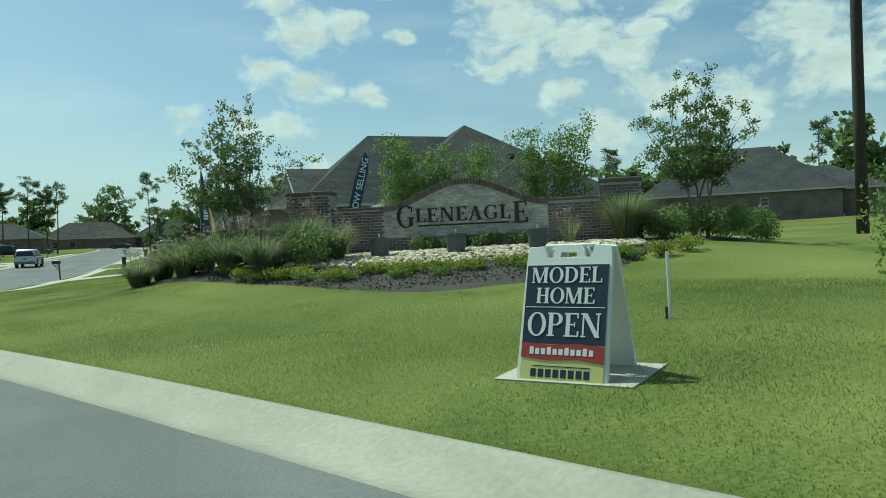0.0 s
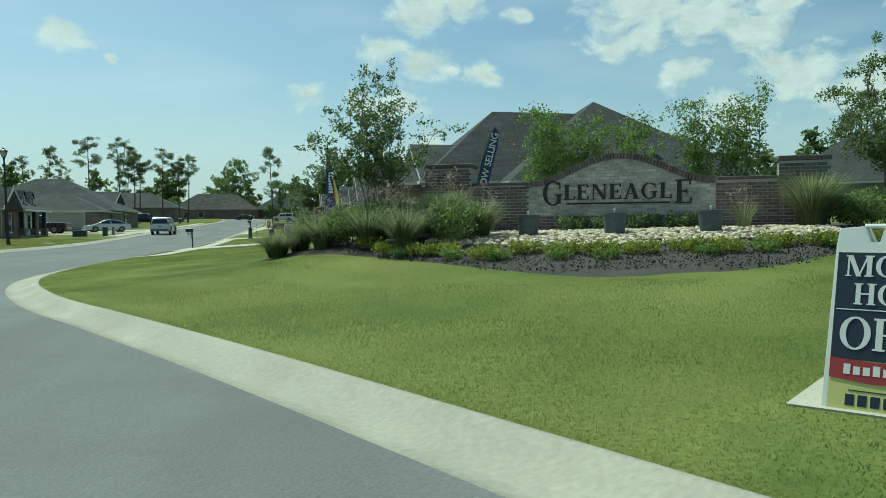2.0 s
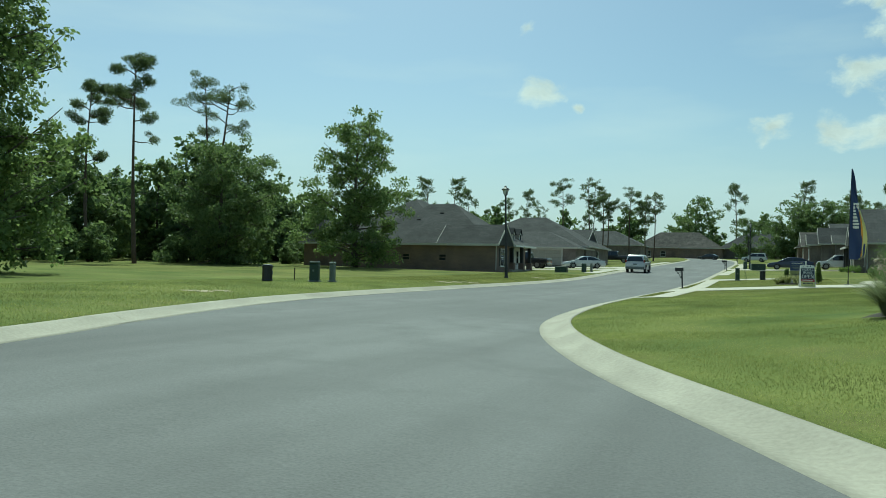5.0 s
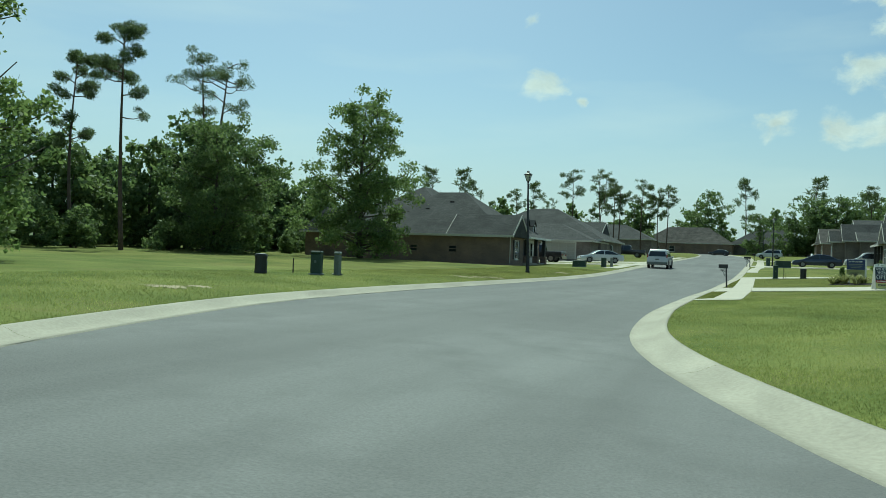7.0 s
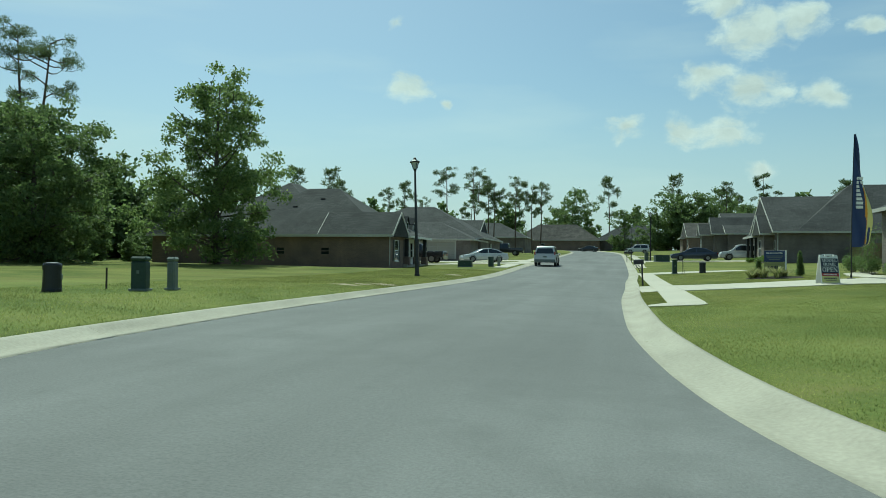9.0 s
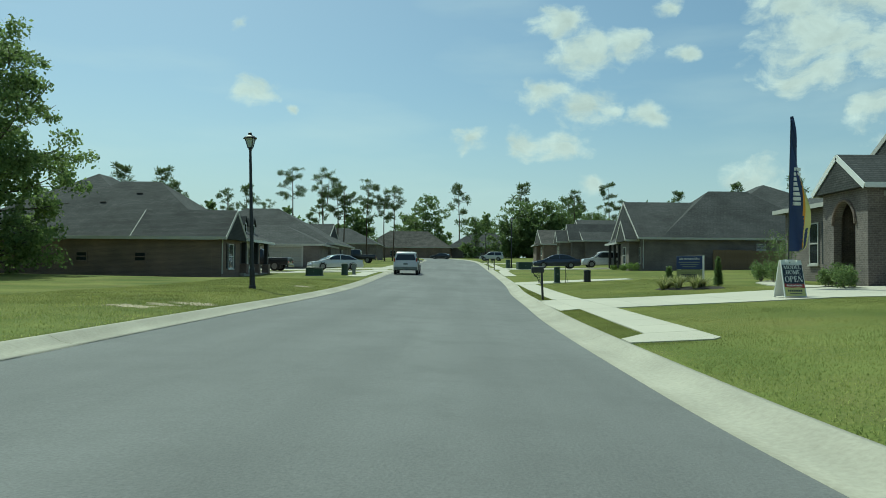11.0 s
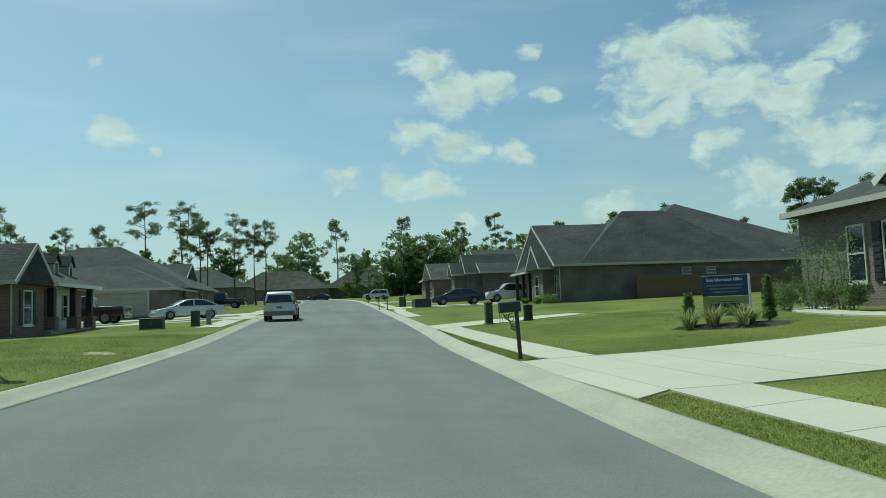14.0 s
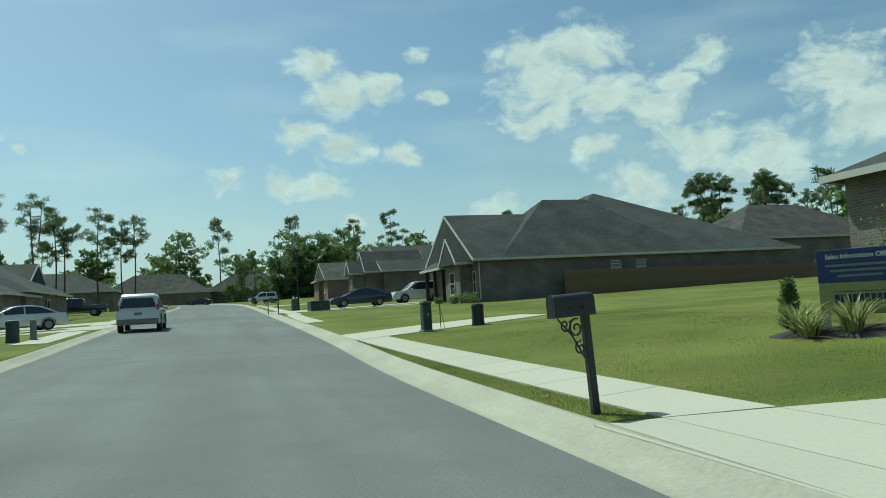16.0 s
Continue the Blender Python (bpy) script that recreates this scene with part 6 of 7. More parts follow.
spot = thing("garden_light", "small black garden light in the mulch", "light", bed_at(-3.9, 4.3))
part("stake", Geo().tube([(0, 0, -0.1), (0, 0, 0.25)], 0.012, 6), M_BLACK, spot)
part("head", Geo().box(-0.11, 0.11, -0.05, 0.05, 0.23, 0.28, 0.012), M_GREYBOX, spot)

# ---- signs ----
def sandwich_board(at, turn, label):
    """A folding plastic board sign with printed panels."""
    top = thing("sandwich_board", label, "sign", at, turn, "sandwich boards")
    H, lean = 1.08, math.atan2(0.27, 1.05)
    for s in (-1, 1):
        g = Geo()
        outline = [(-0.33, 0.0), (-0.315, 0.96), (-0.305, 1.06), (-0.19, 1.07), (-0.16, 0.985), (0.16, 0.985), (0.19, 1.07), (0.305, 1.06), (0.315, 0.96), (0.33, 0.0), (0.26, 0.0), (0.25, 0.03), (-0.25, 0.03), (-0.26, 0.0)]
        g.slab(outline, -0.018, 0.018, "xz")
        ob = part("frame", g, M_PLASTIC, top, "white moulded plastic frame", bevel=0.004)
        ob.matrix_local = Matrix.Translation((0, s * 0.3, 0)) @ Matrix.Rotation(s * lean, 4, "X")
        part("handle", Geo().slab([(-0.12, 0.98), (-0.105, 1.05), (-0.08, 1.072), (0.08, 1.072), (0.105, 1.05), (0.12, 0.98), (0.062, 0.98), (0.056, 1.022), (-0.056, 1.022), (-0.062, 0.98)], -0.017, 0.017, "xz"), M_PLASTIC, ob)
        if s > 0:
            continue
        f_ = -0.021
        part("panel", Geo().box(-0.3, 0.3, f_ - 0.004, f_, 0.04, 0.93), M_YELLOW, ob, "yellow printed panel")
        part("panel", Geo().box(-0.299, 0.299, f_ - 0.007, f_ - 0.003, 0.385, 0.929), M_INK, ob, "dark navy printed panel")
        part("band", Geo().slab([(-0.299, 0.29), (-0.1, 0.272), (0.12, 0.285), (0.299, 0.262), (0.299, 0.376), (0.1, 0.392), (-0.1, 0.378), (-0.299, 0.39)], f_ - 0.0085, f_ - 0.006, "xz"), M_RED, ob, "red printed band")
        part("rule", Geo().box(-0.29, 0.29, f_ - 0.0095, f_ - 0.006, 0.633, 0.638), M_PLASTIC, ob)
        serif_text("MODEL", 0.108, 0.52, (0, f_ - 0.009, 0.805), ob, M_PLASTIC)
        serif_text("HOME", 0.108, 0.43, (0, f_ - 0.009, 0.662), ob, M_PLASTIC)
        serif_text("OPEN", 0.16, 0.53, (0, f_ - 0.009, 0.437), ob, M_PLASTIC)
        for k in range(11):
            part("bar", Geo().box(-0.235 + k * 0.043, -0.205 + k * 0.043, f_ - 0.0105, f_ - 0.008, 0.312, 0.352 if k % 3 else 0.362), M_PLASTIC, ob)
        for k in range(8):
            part("bar", Geo().box(-0.22 + k * 0.055, -0.18 + k * 0.055, f_ - 0.006, f_ - 0.003, 0.16, 0.215), M_INK, ob)
        part("bar", Geo().box(-0.21, 0.21, f_ - 0.006, f_ - 0.003, 0.232, 0.237), M_INK, ob)
        part("bar", Geo().box(-0.17, 0.2, f_ - 0.006, f_ - 0.003, 0.105, 0.122), M_INK, ob)
    part("hinge", Geo().tube([(-0.2, 0, 1.04), (0.2, 0, 1.04)], 0.012, 8), M_PLASTIC, top)
    return top


first = sandwich_board((11.68, -16.62, 0.075), -54, "white plastic sandwich board with navy and yellow panel")
copy_thing(first, pose(*on_ground(8.08, 20.0, 0.02), 0, 0, 6)).scale = (0.9, 0.9, 0.93)
first.scale = (1.09, 1.09, 1.08)
pad = tagged(new("drain_pad"), "pale concrete drain pad in the grass", "concrete pad", kind="structure")
slab_piece([(11.68 + 0.59 * a + 0.81 * b, -16.62 - 0.81 * a + 0.59 * b) for a, b in ((-0.52, -0.36), (0.56, -0.36), (0.56, 0.36), (-0.52, 0.36))], pad, 0.012)
pipe = thing("marker_post", "thin white plastic marker post in the lawn", "post", (13.6, -15.17, 0.36))
part("pipe", Geo().tube([(0, 0, -0.1), (-0.01, 0, 0.72)], 0.017, 10), M_PLASTIC, pipe)
part("stub", Geo().tube([(-0.04, 0, -0.1), (-0.045, 0, 0.16)], 0.015, 8), M_POLE, pipe)


def feather_flag(at, height, width, turn, label, sway, upper=None):
    """A tall feather banner of rippled cloth on a bent pole."""
    top = thing("feather_flag", label, "flag", at, turn, "feather flags")
    h = np.linspace(0, height, 26)
    bend = sway * (h / height) ** 2
    part("pole", Geo().tube(np.stack([bend, 0 * h, h], 1), np.linspace(0.022, 0.009, 26), 8), M_BLACK, top)
    part("base", Geo().lathe([(0.16, 0), (0.16, 0.03), (0.04, 0.05), (0.03, 0.2)], 14), M_BLACK, top)
    rows = np.linspace(0.22 * height, height, 34)
    cloth = Geo()

    def grid(g, s0, s1, z_from, z_to, lift):
        v_, n_ = [], 6
        zz_ = rows[(rows >= z_from) & (rows <= z_to)]
        for side in (-1, 1):
            for z in zz_:
                u_ = (z - 0.22 * height) / (0.78 * height)
                w = width * (1 - max(0, (u_ - 0.2) / 0.8) ** 1.2) * (0.55 + 0.45 * min(1, u_ / 0.05 + 0.3))
                for i in range(n_ + 1):
                    s = s0 + (s1 - s0) * i / n_
                    rip = 0.07 * width * math.sin(z * 2.3 + s * 5) * s * 2
                    v_.append((sway * (z / height) ** 2 + w * s, rip + side * (0.003 + lift), z))
        k_, m_ = len(zz_), n_ + 1
        f_ = []
        for s_ in range(2):
            o = s_ * k_ * m_
            f_ += [(o + j * m_ + i, o + j * m_ + i + 1, o + (j + 1) * m_ + i + 1, o + (j + 1) * m_ + i) for j in range(k_ - 1) for i in range(m_ - 1)]
        if f_:
            g.add(v_, f_)

    grid(cloth, 0.0, 1.0, 0, height, 0)
    c_ = part("banner", cloth.mesh("banner", M_NAVY, True), M_NAVY, top, "navy banner cloth")
    return top, c_, grid


at = on_ground(10.14, 24.72, 0.0)
flag, cloth_ob, grid = feather_flag(at, 5.65, 0.82, 20, "tall navy feather flag with yellow and orange edge", 0.12)
g = Geo()
grid(g, 0.82, 1.02, 1.2, 3.7, 0.006)
part("edge", g.mesh("edge", M_YELLOW, True), M_YELLOW, cloth_ob, "yellow edge of the banner")
g = Geo()
grid(g, 0.73, 0.82, 1.3, 4.0, 0.006)
part("edge", g.mesh("edge", M_ORANGE, True), M_ORANGE, cloth_ob, "orange stripe of the banner")
for k in range(8):
    part("bar", Geo().box(0.2, 0.46, -0.05, 0.06, 2.75 + k * 0.16, 2.86 + k * 0.16), M_PLASTIC, cloth_ob)
flag2 = thing("feather_flag", "navy feather flag with white vertical lettering behind the wall", "flag", on_ground(16.3, 12.8), -14, "feather flags")
g, v_ = Geo(), []
part("pole", Geo().tube([(-0.1, 0, 0), (0.15, 0, 2.2), (0.62, 0, 4.2), (1.02, 0, 5.0)], [0.022, 0.018, 0.013, 0.009], 8), M_BLACK, flag2)
line_ = [(0.12, 2.0), (0.3, 2.9), (0.55, 3.8), (0.85, 4.6), (1.05, 5.0)]
outline = [(x, z) for x, z in line_] + [(1.2, 4.75), (1.16, 4.1), (0.95, 3.3), (0.72, 2.4), (0.6, 1.9)]
b2 = part("banner", Geo().slab(outline, -0.006, 0.006, "xz"), M_NAVY, flag2, "navy banner cloth")
lettering("NOW SELLING", 0.42, (0.52, -0.012, 2.0), b2, M_PLASTIC, 0.001, align="LEFT", turn=76, squash=1.0, bold=0.004)

board = thing("sales_sign", "navy sales office sign board with pale lower panel", "sign", (8.13, 28.45, float(ground_z(8.1, 28.5))), -53)
for s in (-0.5, 0.5):
    part("post", Geo().box(s - 0.045, s + 0.045, -0.03, 0.06, -0.2, 1.22, 0.005), M_WHITE, board)
part("panel", Geo().box(-0.57, 0.57, -0.06, -0.03, 0.72, 1.22, 0.004), M_NAVY, board, "navy printed panel")
part("panel", Geo().box(-0.57, 0.57, -0.058, -0.03, 0.24, 0.71, 0.004), M_OLIVE, board, "pale yellow-green lower panel")
part("edge", Geo().box(0.57, 0.6, -0.062, 0.02, 0.24, 1.23), M_WHITE, board, "white edge")
lettering("Sales Information Office", 0.105, (0, -0.064, 1.08), board, M_PLASTIC, 0.001, squash=0.88, bold=0.001)
for z, w in ((0.96, 0.46), (0.88, 0.4), (0.8, 0.3)):
    part("bar", Geo().box(-w, w, -0.063, -0.059, z, z + 0.035), M_GREYBOX, board)
for k in range(9):
    part("bar", Geo().box(-0.36 + k * 0.08, -0.3 + k * 0.08, -0.061, -0.057, 0.42, 0.54), M_INK, board)
part("bar", Geo().box(-0.38, 0.38, -0.061, -0.057, 0.575, 0.585), M_INK, board)
ring = [(7.98 + 1.2 * (1 + 0.1 * noise.noise((math.cos(a), math.sin(a), 8))) * math.cos(a) * 0.9 - 0.75 * math.sin(a) * 0.3, 28.2 + 1.1 * math.sin(a) - 0.55 * math.cos(a)) for a in np.linspace(0, 2 * math.pi, 25)[:-1]]
v_ = [(*p, float(ground_z(*p)) - 0.02) for p in ring] + [(8.1 + (p[0] - 8.1) * 0.85, 28.2 + (p[1] - 28.2) * 0.85, float(ground_z(*p)) + 0.05) for p in ring] + [(8.1, 28.2, float(ground_z(8.1, 28.2)) + 0.09)]
f_ = [(k, (k + 1) % 24, 24 + (k + 1) % 24, 24 + k) for k in range(24)] + [(24 + k, 24 + (k + 1) % 24, 48) for k in range(24)]
tagged(new("mulch_island", sheet_mesh("mulch_island", v_, f_, M_MULCH)), "small mulch island in the lawn", "flower bed", kind="structure")
for px, py, s in ((7.35, 28.9, 0.55), (7.6, 28.15, 0.6), (8.05, 27.55, 0.58), (8.35, 27.9, 0.45), (7.15, 28.5, 0.4)):
    ornamental_grass(on_ground(px, py, 0.03), s * 1.1, 0.48, 85, "striped yellow-green strappy plant in mulch", 0, M_FLAX, "strappy_plant", "strappy plants round the sign", 0.019, 0.6)
for px, py, h in ((9.1, 28.25, 1.0), (7.6, 29.35, 0.72)):
    n_ = 2600
    z = h * rng.random(n_) ** 1.1
    a = rng.random(n_) * 6.283
    r = 0.14 * (1 - z / h) ** 0.7 * np.sqrt(rng.random(n_)) + 0.02
    top = thing("cypress_shrub", "narrow upright dark evergreen shrub", "shrub", on_ground(px, py, 0.03), 0, "narrow evergreens")
    part("stem", Geo().tube([(0, 0, -0.1), (0, 0, h * 0.9)], [0.03, 0.005], 6), M_BARK, top)
    part("foliage", cards_mesh("foliage", leaf_cards(np.stack([r * np.cos(a), r * np.sin(a), z + 0.05], 1), 0.07, 0.02, 0.4, -1.0), M_OAK2), M_OAK2, top)
for px, py, s in ((12.4, 29.6, 0.7), (12.5, 30.9, 0.8), (12.3, 32.2, 0.9), (12.2, 25.4, 0.8), (11.9, 24.6, 0.7), (12.0, 26.0, 0.6), (12.7, 33.2, 0.8)):
    bush((px, py, float(ground_z(px, py))), (1.0 * s, 1.0 * s, 1.1 * s), 1300, 0.07, M_OAK2, "foundation_shrub", "leafy green shrub along the front of a house", "foundation shrubs")
for px, py, s in ((14.9, 66.3, 0.9), (14.6, 68.6, 0.7), (14.3, 71.5, 0.5)):
    bush((px, py, float(ground_z(px, py))), (1.2 * s, 1.2 * s, 0.9 * s), 1000, 0.09, M_SHRUB, "foundation_shrub", "leafy green shrub along the front of a house", "foundation shrubs")
for px, py, h in ((12.6, 31.6, 2.6), (12.5, 30.2, 2.4)):
    g_, c_ = thin_sapling(h * 0.85, 900)
    plant_tree("tall_shrub", "upright leafy shrub against a brick wall", "shrub", (px, py, float(ground_z(px, py))), g_, c_, M_SMOOTHBARK, M_OAK2, 0, "foundation shrubs")

# ---- street furniture ----
def street_lamp(at, height, lean, group="street lamps"):
    top = thing("street_lamp", "black post-top street lamp with glass lantern", "street lamp", at, 0, group)
    s = height / 5.6
    part("pole", Geo().lathe([(0.13, -0.3), (0.13, 0.1), (0.1, 0.14), (0.095, 0.7), (0.075, 0.76), (0.065, 2.5 * s), (0.045, 4.95 * s), (0.07, 5.0 * s), (0.05, 5.05 * s)], 14), M_BLACK, top)
    z = 5.05 * s
    fr = Geo()
    for k in range(4):
        a, b = k * math.pi / 2 + math.pi / 4, (k + 1) * math.pi / 2 + math.pi / 4
        p0, p1 = np.array((0.1 * math.cos(a), 0.1 * math.sin(a), z)), np.array((0.21 * math.cos(a), 0.21 * math.sin(a), z + 0.34))
        q0, q1 = np.array((0.1 * math.cos(b), 0.1 * math.sin(b), z)), np.array((0.21 * math.cos(b), 0.21 * math.sin(b), z + 0.34))
        fr.beam(p0, p1, 0.022, 0.022).beam(p0, q0, 0.02, 0.02).beam(p1, q1, 0.03, 0.03)
    lantern = part("lantern", fr, M_BLACK, top)
    for k in range(4):
        a, b = k * math.pi / 2 + math.pi / 4, (k + 1) * math.pi / 2 + math.pi / 4
        c = [(0.094 * math.cos(a), 0.094 * math.sin(a), z + 0.01), (0.094 * math.cos(b), 0.094 * math.sin(b), z + 0.01), (0.2 * math.cos(b), 0.2 * math.sin(b), z + 0.33), (0.2 * math.cos(a), 0.2 * math.sin(a), z + 0.33)]
        inner = [(x * 0.95, y * 0.95, zz_) for x, y, zz_ in c]
        part("pane", Geo().add(c + inner, [(0, 1, 2, 3), (7, 6, 5, 4), (0, 4, 5, 1), (1, 5, 6, 2), (2, 6, 7, 3), (3, 7, 4, 0)]), M_LANTERN, lantern)
    part("roof", Geo().lathe([(0.25, z + 0.34), (0.22, z + 0.38), (0.09, z + 0.46), (0.06, z + 0.5), (0.075, z + 0.53), (0.02, z + 0.58)], 12), M_BLACK, top)
    top.matrix_world = pose(*at, lean[0], lean[1], 0)
    return top


lamp = street_lamp((-7.85, 26.6, 0.45), 5.62, (-2.5, -2.5))
copy_thing(lamp, pose(*on_ground(5.3, 82.0), 0, 0, 0))
copy_thing(lamp, pose(*on_ground(4.6, 140.0), 0, 0, 20))


def scroll(c, r, turns, start, flip=1):
    t = np.linspace(0, 1, 26)
    a = start + flip * turns * 2 * math.pi * t
    rr = r * (1 - 0.8 * t)
    return np.stack([c[0] + rr * np.cos(a), np.zeros(26), c[1] + rr * np.sin(a)], 1)


def mailbox(at, turn, lean, detail=True):
    top = thing("mailbox", "black metal mailbox on a square post with scroll bracket", "mailbox", at, turn, "mailboxes")
    part("post", Geo().box(-0.045, 0.045, -0.045, 0.045, -0.3, 1.0, 0.006), M_BLACK, top)
    prof = [(-0.11, 0.98), (0.11, 0.98), (0.11, 1.14)] + [(0.11 * math.cos(a), 1.14 + 0.07 * math.sin(a)) for a in np.linspace(0.3, math.pi - 0.3, 7)] + [(-0.11, 1.14)]
    box = part("box", Geo().slab(prof, -0.42, 0.1, "yz"), M_BLACK, top, bevel=0.006)
    part("door", Geo().slab([(y_ * 1.04, z_) for y_, z_ in prof], -0.435, -0.421, "yz"), M_BLACK, box)
    part("flag", Geo().box(-0.24, -0.06, -0.122, -0.113, 1.05, 1.075).box(-0.1, -0.06, -0.122, -0.113, 1.04, 1.09), M_BLACK, box)
    if detail:
        part("bracket", Geo().tube(scroll((-0.13, 0.86), 0.1, 1.4, 1.2), 0.011, 6).tube(scroll((-0.27, 0.9), 0.075, 1.3, 0.6, -1), 0.011, 6).tube(scroll((-0.1, 0.66), 0.075, 1.3, 1.4), 0.011, 6).tube([(-0.36, 0, 0.97), (-0.2, 0, 0.8), (-0.06, 0, 0.56)], 0.011, 6), M_BLACK, top, "black wrought scrollwork")
    top.matrix_world = pose(*at, lean, -2.5, turn)
    return top


mb = mailbox((2.35, 26.1, 0.2), 0, -1.0)
mb.scale = (0.8, 0.8, 0.95)
for px, py, tr in ((2.95, 72.5, 0), (2.6, 78.0, 0), (-7.6, 88.0, 180), (3.2, 112.0, 0)):
    copy_thing(mb, pose(*on_ground(px, py), 0, 0, tr))


def pedestal(at, w, d, h, mat_, label, cap=True):
    top = thing("utility_pedestal", label, "utility box", at, rng.random() * 20, "utility boxes")
    part("body", Geo().box(-w / 2, w / 2, -d / 2, d / 2, -0.2, h * 0.86, 0.03), mat_, top)
    part("lid", Geo().box(-w / 2 - 0.015, w / 2 + 0.015, -d / 2 - 0.015, d / 2 + 0.015, h * 0.86, h, 0.04), mat_, top)
    part("latch", Geo().box(-0.03, 0.03, -d / 2 - 0.03, -d / 2, h * 0.5, h * 0.6, 0.005), M_GREYBOX, top)
    part("base", Geo().box(-w / 2 - 0.04, w / 2 + 0.04, -d / 2 - 0.04, d / 2 + 0.04, -0.2, 0.05, 0.01), M_GREYBOX, top)
    return top


def barrel(at, r, h, mat_, label):
    top = thing("utility_pedestal", label, "utility box", at, 30, "utility boxes")
    part("body", Geo().lathe([(r * 1.05, -0.2), (r * 1.05, 0.05), (r, 0.08), (r * 0.95, h * 0.75)], 18), mat_, top)
    part("cap", Geo().lathe([(r * 1.02, h * 0.75), (r * 1.02, h * 0.9), (r * 0.9, h * 0.97), (r * 0.5, h)], 18), mat_, top)
    part("plate", Geo().box(r * 0.55, r * 1.02, -0.06, 0.06, h * 0.4, h * 0.6, 0.01), M_GREYBOX, top)
    return top


barrel(on_ground(-10.5, 6.5), 0.19, 0.62, M_BLACK, "dark plastic utility barrel in the grass")
pedestal(on_ground(-9.4, 7.95), 0.34, 0.3, 0.78, M_GREENBOX, "green metal utility pedestal in the grass")
pedestal(on_ground(-9.1, 8.75), 0.2, 0.2, 0.78, M_GREYBOX, "slim grey utility pedestal in the grass")
st = thing("survey_stake", "thin dark survey stake in the grass", "stake", on_ground(-10.4, 8.1))
part("stick", Geo().box(-0.015, 0.015, -0.015, 0.015, -0.1, 0.5), M_POLE, st)
pedestal(on_ground(-10.0, 49.0), 1.05, 0.7, 0.55, M_GREENBOX, "low green transformer box on the lawn")
barrel(on_ground(-8.1, 49.6), 0.22, 0.8, M_GREENBOX, "green utility barrel on the lawn")
pedestal(on_ground(-7.6, 50.4), 0.22, 0.22, 0.78, M_GREYBOX, "grey utility pedestal on the lawn")
pedestal(on_ground(4.8, 40.8), 0.28, 0.26, 0.9, M_GREENBOX, "green utility pedestal beside the walk")
barrel(on_ground(6.45, 40.9), 0.19, 0.66, M_BLACK, "dark utility barrel beside the walk")
st = thing("wire_post", "thin wire stake beside the walk", "stake", on_ground(5.3, 41.0, 0.02))
part("stick", Geo().tube([(0, 0, -0.1), (-0.02, 0, 1.1)], 0.012, 6).tube([(0.12, 0, 0), (-0.01, 0, 0.7)], 0.008, 6), M_BLACK, st)
pedestal(on_ground(6.2, 76.0), 1.5, 0.9, 0.75, M_GREENBOX, "low green transformer box on the lawn")
pedestal(on_ground(4.8, 80.3), 0.4, 0.4, 0.95, M_GREENBOX, "green utility pedestal on the lawn")
post = thing("utility_pole", "dark weathered wooden utility pole", "utility pole", on_ground(29.3, -3.9), 0)
part("shaft", Geo().tube([(0, 0, -0.5), (0.03, 0, 4.0), (0.1, 0, 9.0), (0.14, 0, 12.0)], [0.19, 0.18, 0.165, 0.15], 14), M_POLE, post, smooth=True)

